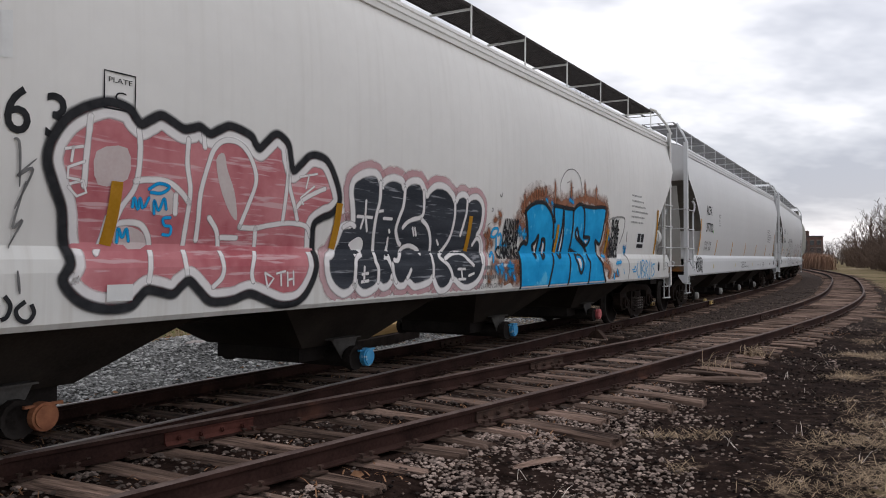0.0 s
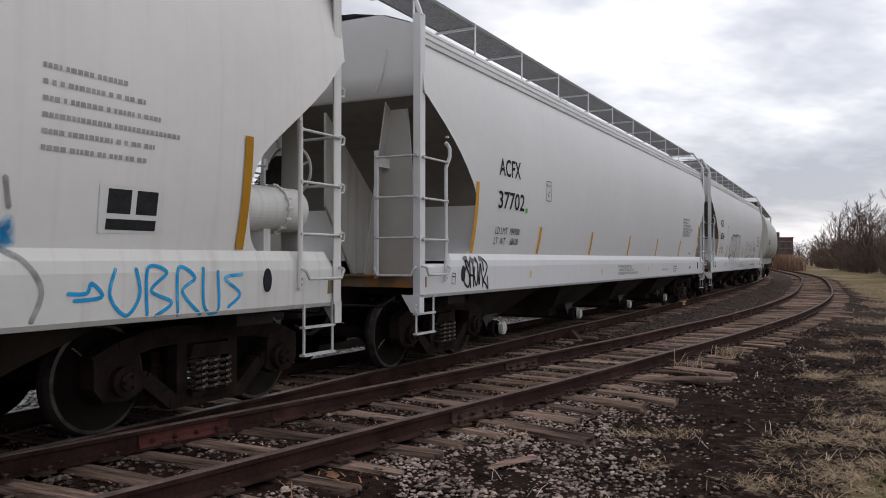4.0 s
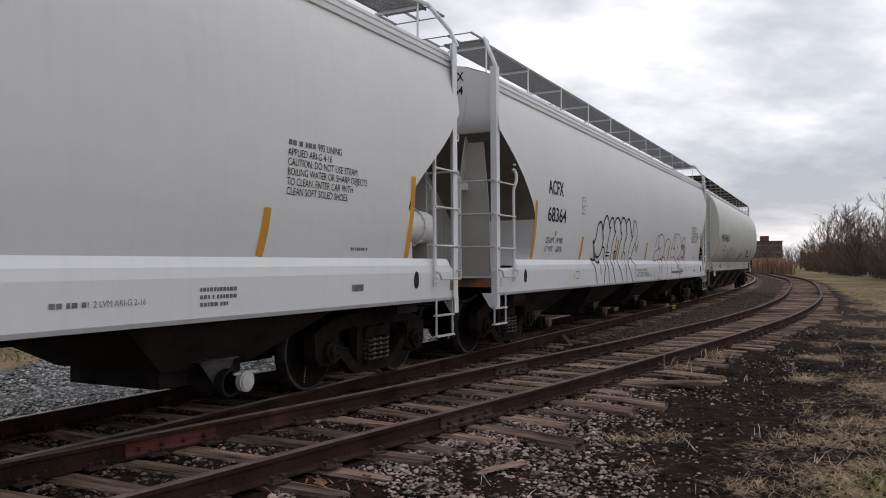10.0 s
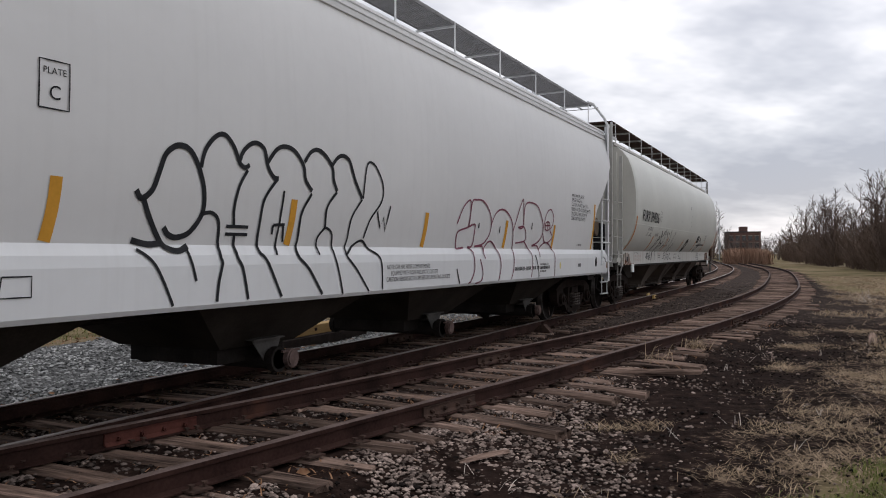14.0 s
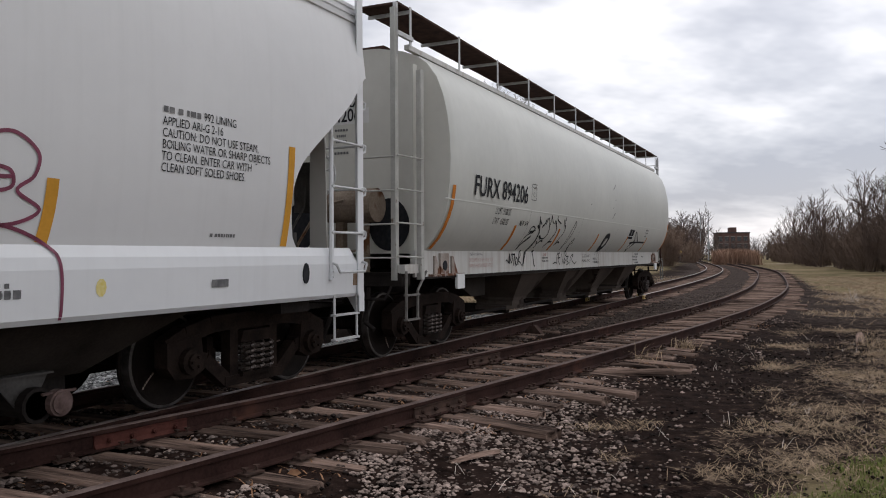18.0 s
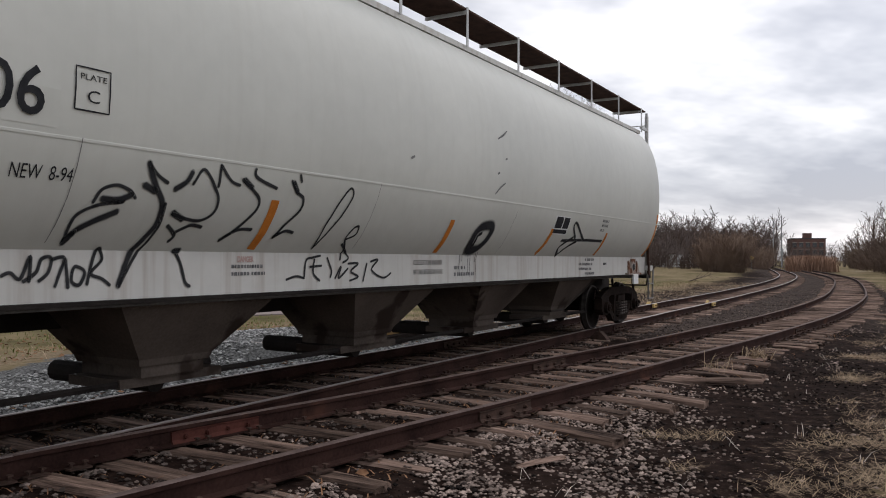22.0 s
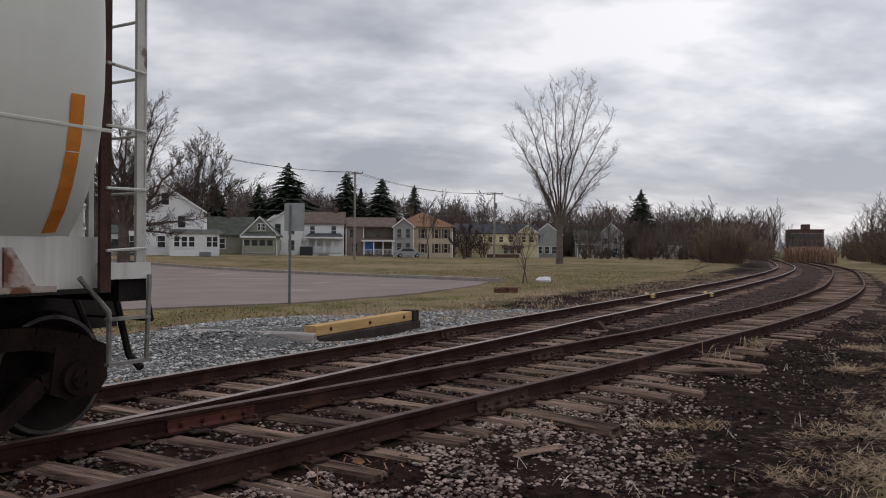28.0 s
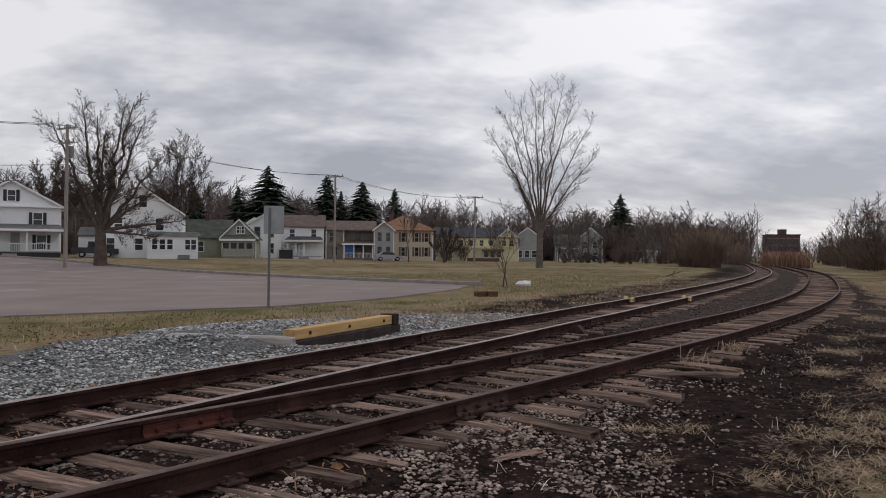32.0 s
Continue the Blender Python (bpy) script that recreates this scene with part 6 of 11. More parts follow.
def pink_piece():
    car, side = tagged_car, new_side
    edge = curve_through([(3.15, 2.26), (3.29, 2.42), (3.53, 2.53), (3.73, 2.51), (3.83, 2.42), (4.01, 2.51), (4.23, 2.44), (4.39, 2.48), (4.51, 2.44), (4.71, 2.53), (4.97, 2.48), (5.07, 2.39), (5.27, 2.54), (5.45, 2.46), (5.53, 2.24), (5.75, 2.4), (6.03, 2.37), (6.25, 2.04), (6.13, 1.87), (5.89, 1.76), (5.93, 1.4), (5.85, 1.18), (5.67, 1.03), (5.39, 1.02), (5.05, 1.13), (4.85, 1.09), (4.57, 1.09), (4.35, 1.26), (4.19, 1.16), (3.95, 1.2), (3.81, 1.09), (3.57, 1.08), (3.37, 1.15), (3.25, 1.29), (3.31, 1.4), (3.27, 1.58), (3.23, 1.79), (3.11, 2.06)], True, 4)
    fill("sprayed_letters", edge, M["pink"], car, side, 0.004, "pink bubble lettering edged in black")
    for poly in [[(4.58, 2.24), (4.66, 2.3), (4.71, 2.17), (4.81, 1.99), (4.87, 1.76), (4.76, 1.84), (4.64, 2.03)], [(3.47, 2.18), (3.72, 2.23), (3.74, 2.01), (3.5, 1.95)], [(3.66, 1.65), (3.78, 1.67), (3.91, 1.63), (3.97, 1.51), (3.71, 1.51)], [(3.97, 1.98), (4.13, 1.97), (4.23, 1.86), (4.15, 1.77), (3.97, 1.79)]]:
        fill("bare_patch", curve_through(poly, True, 3), M["thin_pink"], car, side, 0.0055)
    spray("white_lining", [inset(edge[::2], 0.075)], 0.10, M["white_spray"], car, side, 0.007, closed=True)
    spray("white_lining", [[(3.41, 2.42), (3.4, 2.28), (3.39, 2.08), (3.39, 1.93)], [(3.81, 2.38), (3.83, 2.25), (3.83, 2.09), (3.8, 1.94), (3.71, 1.81), (3.67, 1.71)], [(3.8, 2.0), (3.92, 2.02), (4.1, 2.02), (4.24, 1.95), (4.33, 1.87)], [(4.28, 2.37), (4.28, 2.18), (4.33, 1.96), (4.32, 1.69), (4.31, 1.47), (4.33, 1.29)], [(3.65, 1.68), (3.78, 1.7), (3.9, 1.68), (3.98, 1.57), (3.98, 1.43), (3.96, 1.26)], [(4.44, 1.58), (4.44, 1.74), (4.44, 1.97), (4.5, 2.2), (4.55, 2.32), (4.65, 2.4), (4.8, 2.41), (4.93, 2.34), (5.03, 2.2), (5.05, 2.08), (4.99, 1.91), (4.92, 1.74), (4.9, 1.7)], [(5.43, 2.42), (5.46, 2.25), (5.45, 1.99), (5.44, 1.76)]], 0.06, M["white_spray"], car, side, 0.008)
    spray("white_lining", [[(4.9, 1.7), (5.1, 1.7), (5.27, 1.73), (5.53, 1.76), (5.77, 1.74), (5.86, 1.64)], [(5.1, 1.7), (5.11, 1.52), (5.05, 1.33), (5.07, 1.23)], [(5.49, 2.25), (5.49, 2.1), (5.58, 1.92), (5.64, 1.79)], [(5.59, 1.88), (5.69, 1.98), (5.89, 2.07), (6.01, 2.11)], [(4.55, 1.77), (4.65, 1.66), (4.69, 1.52), (4.72, 1.38), (4.7, 1.28), (4.6, 1.2)], [(3.6, 1.73), (3.56, 1.55), (3.51, 1.47)], [(4.43, 2.44), (4.45, 2.32)], [(4.19, 1.93), (4.2, 1.78)], [(4.7, 1.61), (4.89, 1.61)]], 0.06, M["white_spray"], car, side, 0.008)
    spray("sprayed_outline", [edge[::2]], 0.10, M["ink_spray"], car, side, 0.0095, closed=True)
    spray("scrawl", [[(3.23, 2.17), (3.36, 2.2)], [(3.29, 2.19), (3.28, 2.09)], [(3.38, 2.1), (3.26, 2.05), (3.26, 1.98), (3.35, 1.97)], [(3.28, 1.94), (3.38, 1.97), (3.41, 1.89), (3.34, 1.86), (3.27, 1.92)], [(3.22, 2.12), (3.22, 2.12)], [(5.62, 2.19), (5.87, 2.24)], [(5.75, 2.21), (5.72, 2.09)], [(5.84, 2.12), (5.65, 2.0), (5.7, 1.94)], [(5.21, 1.31), (5.25, 1.18)], [(5.21, 1.31), (5.33, 1.26), (5.25, 1.18)], [(5.36, 1.3), (5.48, 1.32)], [(5.42, 1.31), (5.43, 1.19)], [(5.51, 1.31), (5.52, 1.18)], [(5.52, 1.24), (5.59, 1.25)], [(5.59, 1.32), (5.6, 1.19)]], 0.028, M["white_spray"], car, side, 0.010, rounded=False)
    spray("scrawl", [[(3.93, 1.95), (4.02, 2.0), (4.12, 1.98), (4.05, 1.93), (3.95, 1.93)], [(3.8, 1.81), (3.81, 1.88), (3.85, 1.8), (3.86, 1.88), (3.89, 1.81)], [(4.0, 1.77), (3.99, 1.87), (4.04, 1.8), (4.08, 1.89), (4.11, 1.81)], [(3.7, 1.55), (3.7, 1.65), (3.74, 1.59), (3.77, 1.65), (3.8, 1.56)], [(4.16, 1.75), (4.09, 1.74), (4.11, 1.69), (4.17, 1.68), (4.17, 1.62), (4.1, 1.62)], [(3.91, 1.82), (3.94, 1.89)]], 0.034, M["blue_spray"], car, side, 0.010)
    words("63", 2.79, 2.23, 0.42, M["ink"], car, side, 0.95, spacing=1.35, bold=0.004)
    plate_mark(car, 3.51, 2.49, side, 0.26, 0.26)
    line_part("scrawl", [[(2.87, 2.19), (2.91, 2.16), (2.93, 1.89)], [(3.03, 2.08), (2.91, 1.96), (3.01, 2.01), (2.91, 1.75)], [(2.97, 1.93), (2.91, 1.64), (2.97, 1.68), (2.89, 1.5)], [(2.93, 1.36), (2.95, 1.21)]], 0.02, M["ink_soft"], car, side, 0.012, True)
    line_part("scrawl", [[(2.99, 1.16), (2.93, 1.11), (2.95, 1.05), (3.01, 1.03), (3.05, 1.08), (3.03, 1.14)], [(2.85, 1.2), (2.89, 1.14), (2.87, 1.07), (2.83, 1.05)]], 0.03, M["ink"], car, side, 0.012)
    fill("placard", [(3.59, 1.25), (3.81, 1.25), (3.81, 1.13), (3.59, 1.13)], M["placard"], car, side, 0.018)
    fill("faded_patch", [(2.77, 2.97), (2.85, 2.99), (2.85, 2.69), (2.77, 2.68)], M["placard"], car, side)


DARK_TOP = [(6.12, 1.43), (6.24, 1.5), (6.35, 1.74), (6.51, 1.77), (6.51, 1.91), (6.46, 2.06), (6.45, 2.15), (6.48, 2.22), (6.57, 2.27), (6.69, 2.31), (6.83, 2.32), (6.91, 2.27), (6.96, 2.17), (7.0, 2.23), (7.08, 2.28), (7.21, 2.3), (7.35, 2.28), (7.41, 2.2), (7.48, 2.26), (7.59, 2.3), (7.74, 2.3), (7.83, 2.22), (7.92, 2.16), (7.99, 2.23), (8.15, 2.29), (8.35, 2.28), (8.52, 2.2), (8.61, 2.12), (8.69, 2.2), (8.84, 2.23), (8.95, 2.17), (9.04, 2.21), (9.19, 2.22), (9.33, 2.15)]
DARK_LOW = [(9.37, 2.03), (9.35, 1.86), (9.27, 1.73), (9.41, 1.65), (9.47, 1.48), (9.42, 1.28), (9.29, 1.15), (9.04, 1.08), (8.84, 1.11), (8.64, 1.2), (8.54, 1.12), (8.37, 1.05), (8.24, 1.11), (8.14, 1.23), (8.06, 1.18), (7.93, 1.15), (7.72, 1.13), (7.58, 1.2), (7.49, 1.15), (7.36, 1.16), (7.26, 1.26), (7.2, 1.17), (7.08, 1.14), (6.98, 1.18), (6.93, 1.14), (6.8, 1.1), (6.69, 1.1), (6.6, 1.16), (6.56, 1.22), (6.5, 1.14), (6.38, 1.1), (6.28, 1.13), (6.19, 1.19), (6.12, 1.3)]


def dark_piece():
    car, side = tagged_car, new_side
    edge = curve_through(DARK_TOP + DARK_LOW, True, 3)
    spray("sprayed_halo", [inset(edge[::2], -0.075)], 0.17, M["pink_spray"], car, side, 0.003, closed=True)
    fill("sprayed_letters", edge, M["charcoal"], car, side, 0.006, "black bubble lettering edged in white")
    for poly in [[(6.48, 1.58), (6.55, 1.63), (6.65, 1.66), (6.72, 1.62), (6.73, 1.54), (6.66, 1.46), (6.59, 1.41), (6.56, 1.46), (6.53, 1.53)], [(7.17, 1.66), (7.2, 1.66), (7.21, 1.47), (7.25, 1.36), (7.26, 1.26), (7.21, 1.34), (7.15, 1.42), (7.09, 1.43), (7.16, 1.55)]]:
        fill("bare_patch", curve_through(poly, True, 3), M["white_line"], car, side, 0.0075)
    spray("sprayed_outline", [inset(edge[::2], -0.02)], 0.105, M["white_spray"], car, side, 0.0085, closed=True)
    spray("white_lining", [[(6.94, 2.25), (6.95, 2.07), (6.91, 1.89), (6.9, 1.71), (6.92, 1.55), (6.93, 1.41), (6.98, 1.32), (6.98, 1.18)], [(6.55, 1.76), (6.47, 1.79), (6.35, 1.75)], [(6.68, 1.48), (6.58, 1.42), (6.56, 1.27), (6.56, 1.2)], [(7.43, 2.22), (7.42, 2.03), (7.35, 1.87), (7.32, 1.75), (7.39, 1.63), (7.45, 1.59)], [(7.83, 2.22), (7.86, 2.07), (7.84, 1.93), (7.64, 1.88), (7.53, 1.84), (7.45, 1.78)], [(7.84, 1.89), (8.0, 1.8), (8.1, 1.64), (8.12, 1.47), (8.15, 1.28), (8.14, 1.21)], [(7.29, 1.42), (7.37, 1.42), (7.49, 1.55), (7.65, 1.58), (7.81, 1.54), (7.87, 1.49)], [(7.56, 1.21), (7.6, 1.25), (7.64, 1.31)], [(7.25, 1.38), (7.28, 1.26), (7.34, 1.17)]], 0.07, M["white_spray"], car, side, 0.0095)
    spray("white_lining", [[(8.6, 2.13), (8.62, 1.93), (8.56, 1.7), (8.42, 1.55), (8.3, 1.47), (8.34, 1.43), (8.49, 1.36), (8.59, 1.27), (8.63, 1.18)], [(8.92, 2.18), (8.92, 2.03), (8.88, 1.89), (8.82, 1.73)], [(9.18, 1.61), (9.29, 1.7), (9.41, 1.62), (9.44, 1.37)], [(8.43, 1.43), (8.65, 1.5), (8.88, 1.5), (9.04, 1.42), (9.19, 1.34)]], 0.07, M["white_spray"], car, side, 0.0095)
    spray("scrawl", [[(6.7, 2.04), (6.71, 1.87)], [(6.57, 1.87), (6.84, 1.87)], [(6.69, 1.87), (6.65, 1.75)], [(6.72, 1.87), (6.77, 1.72)], [(6.95, 1.94), (7.03, 1.95)], [(7.05, 1.87), (7.22, 1.87)], [(7.18, 1.75), (7.2, 1.72)], [(7.66, 1.79), (7.71, 1.7)], [(7.71, 1.79), (7.76, 1.7)], [(6.68, 1.27), (6.79, 1.28)], [(6.72, 1.35), (6.72, 1.21)], [(6.67, 1.19), (6.8, 1.2)], [(8.75, 1.3), (8.95, 1.3)], [(8.85, 1.29), (8.88, 1.17)], [(9.05, 1.21), (9.2, 1.24)], [(8.78, 1.17), (8.97, 1.17)], [(8.24, 1.66), (8.3, 1.6)]], 0.045, M["white_spray"], car, side, 0.0095, rounded=False)


BLUE_EDGE = [(10.71, 0.98), (10.7, 1.17), (10.67, 1.36), (10.66, 1.48), (10.71, 1.61), (10.81, 1.67), (10.94, 1.66), (10.93, 1.77), (10.85, 1.96), (10.76, 2.13), (10.91, 2.22), (11.16, 2.29), (11.44, 2.3), (11.64, 2.23), (11.78, 2.17), (11.82, 2.29)]
BLUE_REST = [(11.85, 2.28), (12.1, 2.28), (12.38, 2.27), (12.73, 2.27), (12.84, 2.31), (13.03, 2.37), (13.17, 2.35), (13.71, 2.35), (14.41, 2.37), (14.38, 2.07), (14.27, 1.71), (13.99, 1.76), (14.09, 1.62), (14.2, 1.47), (14.4, 1.34), (14.52, 1.14), (14.67, 0.97), (13.67, 0.97), (12.66, 0.98), (11.8, 0.98)]


def blue_piece():
    car, side = tagged_car, new_side
    spray("rust_spray", [[(10.63, 2.16), (10.86, 2.31), (11.15, 2.41), (11.48, 2.4), (11.84, 2.33)], [(11.84, 2.33), (12.29, 2.34), (12.72, 2.37), (13.27, 2.48), (13.99, 2.46), (14.44, 2.4)], [(10.5, 1.95), (10.72, 1.91), (10.8, 1.8)], [(14.44, 2.33), (14.61, 2.0), (14.77, 1.66), (14.65, 1.42)], [(9.83, 1.34), (10.08, 1.28), (10.57, 1.36)], [(10.19, 1.06), (10.39, 1.12), (10.63, 1.13)], [(10.22, 1.2), (10.43, 1.24), (10.61, 1.27)]], 0.44, M["rust_spray"], car, side, 0.003, soft=True)
    spray("rust_spray", [[(14.54, 1.34), (14.9, 1.21), (14.84, 1.04)], [(15.14, 1.07), (15.38, 1.09)], [(14.39, 1.55), (14.53, 1.8), (14.56, 2.0)], [(14.45, 2.36), (14.52, 2.23)], [(14.74, 1.8), (14.78, 1.51)]], 0.36, M["rust_spray"], car, side, 0.0036, soft=True)
    spray("rust_spray", [[(11.88, 2.64), (11.9, 2.35)], [(12.58, 2.7), (12.62, 2.45)], [(13.26, 2.74), (13.27, 2.52)], [(13.87, 2.69), (13.86, 2.46)], [(10.71, 2.35), (10.71, 2.15)], [(10.94, 2.38), (10.99, 2.29)], [(11.15, 2.46), (11.18, 2.35)], [(11.36, 2.48), (11.34, 2.37)], [(11.5, 2.5), (11.46, 2.37)], [(11.07, 2.43), (11.11, 2.34)], [(11.26, 2.48), (11.27, 2.37)]], 0.2, M["rust_spray"], car, side, 0.0042, rounded=False, soft=True)
    spray("rust_spray", [[(9.76, 1.97), (9.82, 1.97)], [(9.89, 2.07), (9.94, 2.04)], [(9.93, 1.96), (9.93, 1.92)], [(9.63, 1.82), (9.66, 1.77)], [(9.6, 1.74), (9.65, 1.66), (9.65, 1.55)], [(9.74, 1.66), (9.78, 1.6)], [(9.52, 1.77), (9.53, 1.75)], [(10.02, 1.14), (10.03, 1.1)], [(9.66, 1.14), (9.68, 1.11)], [(9.72, 1.22), (9.72, 1.21)], [(9.62, 1.21), (9.63, 1.2)]], 0.2, M["rust_spray"], car, side, 0.0042, rounded=False, soft=True)
    spray("blue_spray", [[(10.57, 1.83), (10.69, 1.82)], [(10.61, 1.9), (10.66, 1.78)], [(10.73, 1.8), (10.9, 1.79)], [(10.79, 1.85), (10.82, 1.74)], [(9.98, 1.32), (10.1, 1.28)], [(10.05, 1.35), (10.05, 1.22)], [(10.25, 1.33), (10.42, 1.32)], [(10.33, 1.38), (10.33, 1.21)], [(10.28, 1.25), (10.43, 1.26)], [(11.53, 2.36), (11.58, 2.33)], [(11.76, 2.33), (11.8, 2.31)], [(12.53, 2.42), (12.72, 2.38)], [(10.46, 1.18), (10.5, 1.13)], [(10.19, 1.19), (10.2, 1.15)], [(10.1, 1.63), (10.23, 1.62)], [(9.86, 1.32), (9.93, 1.25)]], 0.15, M["blue_spray"], car, side, 0.005, rounded=False, soft=True)
    spray("blue_spray", [[(14.56, 1.47), (14.44, 1.49)], [(14.62, 1.88), (14.78, 1.81)], [(15.14, 1.12), (15.18, 1.03)], [(15.33, 1.2), (15.39, 1.11)], [(15.28, 1.34), (15.56, 1.36)], [(15.77, 1.66), (15.92, 1.57)], [(15.84, 1.54), (15.91, 1.66)]], 0.17, M["blue_spray"], car, side, 0.005, rounded=False, soft=True)
    fill("sprayed_letters", BLUE_EDGE + BLUE_REST, M["blue"], car, side, 0.006, "blue block lettering edged in black")
    for poly in [[(11.17, 1.63), (11.25, 1.67), (11.3, 1.73), (11.3, 1.64), (11.28, 1.51), (11.22, 1.55)], [(11.54, 1.69), (11.59, 1.67), (11.62, 1.6), (11.57, 1.5), (11.55, 1.51), (11.54, 1.59)], [(12.3, 2.17), (12.31, 1.96), (12.29, 1.71), (12.26, 1.52), (12.3, 1.52), (12.33, 1.68), (12.33, 1.93)], [(13.0, 1.87), (13.07, 1.81), (13.2, 1.74), (13.07, 1.79)], [(13.4, 1.75), (13.56, 1.76), (13.51, 1.7)], [(13.09, 1.44), (13.23, 1.43), (13.3, 1.32), (13.26, 1.25), (13.18, 1.32)]]:
        fill("bare_patch", poly, M["hull_old"], car, side, 0.0075)
    spray("sprayed_outline", [[(10.76, 2.13), (10.85, 1.96), (10.93, 1.77), (10.94, 1.66), (10.81, 1.67), (10.71, 1.61), (10.66, 1.48), (10.67, 1.36), (10.7, 1.17), (10.71, 0.98)], [(10.76, 2.13), (10.91, 2.22), (11.16, 2.29), (11.44, 2.3), (11.64, 2.23), (11.81, 2.12), (11.91, 1.93), (11.94, 1.77)]], 0.088, M["ink_spray"], car, side, 0.009)
    spray("sprayed_outline", [[(11.99, 1.73), (11.99, 1.49), (11.93, 1.28), (11.85, 1.11), (11.8, 0.99)], [(11.14, 1.64), (11.24, 1.69), (11.33, 1.79), (11.32, 1.64), (11.27, 1.46), (11.22, 1.52), (11.14, 1.64)], [(11.49, 1.73), (11.58, 1.73), (11.64, 1.64), (11.64, 1.51), (11.53, 1.44), (11.52, 1.52), (11.46, 1.56), (11.49, 1.63), (11.49, 1.73)]], 0.088, M["ink_spray"], car, side, 0.009)
    spray("sprayed_outline", [[(11.85, 2.28), (11.9, 2.1), (11.95, 2.02)], [(11.85, 2.28), (12.1, 2.28), (12.38, 2.27), (12.73, 2.27)], [(12.28, 2.22), (12.28, 1.99), (12.24, 1.74), (12.2, 1.52), (12.23, 1.46), (12.32, 1.49), (12.37, 1.68), (12.35, 1.93), (12.3, 2.22)], [(12.74, 2.24), (12.77, 1.96), (12.76, 1.69), (12.73, 1.53), (12.73, 1.36), (12.71, 1.16), (12.65, 0.99)]], 0.088, M["ink_spray"], car, side, 0.009)
    spray("sprayed_outline", [[(12.74, 2.24), (12.84, 2.31), (13.03, 2.37), (13.17, 2.35), (13.28, 2.24), (13.33, 2.03), (13.35, 1.82)], [(13.35, 1.81), (13.67, 1.8), (13.55, 1.67), (13.36, 1.7), (13.15, 1.78), (13.05, 1.89), (12.97, 1.95), (12.92, 1.87), (13.0, 1.79), (13.18, 1.73), (13.43, 1.64), (13.61, 1.52), (13.62, 1.45), (13.73, 1.35), (13.71, 1.16), (13.66, 0.97)], [(12.79, 1.58), (13.0, 1.53), (13.23, 1.5), (13.35, 1.41), (13.38, 1.28), (13.28, 1.18), (13.18, 1.23), (13.1, 1.34), (12.99, 1.45), (13.05, 1.5)]], 0.088, M["ink_spray"], car, side, 0.009)
    spray("sprayed_outline", [[(13.17, 2.35), (13.71, 2.35), (14.41, 2.37), (14.38, 2.07), (14.27, 1.71), (13.99, 1.76), (14.09, 1.62), (14.2, 1.47), (14.4, 1.34), (14.52, 1.14), (14.67, 0.97)]], 0.088, M["ink_spray"], car, side, 0.009)
    spray("scrawl", [[(9.7, 1.77), (9.75, 1.84), (9.88, 1.85), (9.9, 1.79), (9.8, 1.73), (9.71, 1.74), (9.7, 1.77)], [(9.86, 1.75), (9.9, 1.64), (9.92, 1.53)], [(9.92, 1.75), (9.99, 1.78), (10.04, 1.7), (10.02, 1.58)], [(9.68, 1.46), (9.79, 1.52), (9.81, 1.48), (9.77, 1.38)]], 0.05, M["blue_spray"], car, side, 0.007)
    spray("scrawl", [[(14.68, 2.14), (14.85, 2.21), (15.56, 2.25), (15.66, 2.12), (15.61, 1.93), (15.48, 1.74)], [(15.87, 1.97), (15.91, 1.78)], [(15.85, 1.52), (16.02, 1.43), (16.15, 1.23), (16.08, 1.02)]], 0.05, M["mist_spray"], car, side, 0.005)
    spray("scrawl", [[(16.74, 1.37), (16.7, 1.17), (16.85, 1.02), (16.97, 1.17), (16.93, 1.37)], [(17.05, 1.0), (17.04, 1.37), (17.23, 1.34), (17.08, 1.2), (17.29, 1.1), (17.13, 1.0)], [(17.36, 0.99), (17.35, 1.37), (17.53, 1.29), (17.4, 1.18), (17.61, 0.98)], [(17.62, 1.37), (17.65, 1.04), (17.81, 1.01), (17.79, 1.34)], [(18.09, 1.31), (17.88, 1.28), (18.07, 1.14), (17.93, 1.03)], [(16.35, 1.2), (16.5, 1.2), (16.54, 1.27), (16.63, 1.17), (16.4, 1.15)], [(15.75, 1.22), (15.81, 1.12)]], 0.035, M["blue_spray"], car, side, 0.007)
    for text, x, z, size, width in (("ALWAYS", 10.06, 1.81, 0.27, 0.5), ("DREAM", 10.07, 1.63, 0.27, 0.5), ("CHASING", 9.9, 1.44, 0.24, 0.72), ("BLOK", 14.84, 2.0, 0.28, 0.45), ("ORE", 14.87, 1.82, 0.27, 0.45), ("SAUNA", 14.8, 1.63, 0.27, 0.56), ("LIMO", 14.72, 1.46, 0.25, 0.63)):
        words(text, x, z, size, M["ink"], car, side, width=width, lift=0.0105, bold=0.011)
    fill("placard", [(16.58, 1.99), (17.17, 1.98), (17.21, 1.65), (16.6, 1.63)], M["placard"], car, side, 0.004)
    for x0, x1, z0, z1 in ((16.66, 16.87, 1.78, 1.96), (16.92, 17.12, 1.78, 1.96), (16.66, 17.12, 1.66, 1.74)):
        fill("placard_block", [(x0, z0), (x1, z0), (x1, z1), (x0, z1)], M["ink"], car, side, 0.006)
    line_part("scrawl", [[(12.11, 2.52), (12.12, 2.69), (12.36, 2.88), (12.7, 2.94), (13.01, 2.83), (13.14, 2.55)], [(9.64, 2.11), (9.68, 2.12), (9.68, 2.08), (9.64, 2.08)], [(9.86, 2.32), (9.92, 2.29), (9.94, 2.35)], [(9.56, 1.88), (9.64, 1.92)], [(12.4, 2.69), (12.5, 2.72)], [(12.62, 2.62), (12.7, 2.64)]], 0.016, M["ink_soft"], car, side, 0.006)
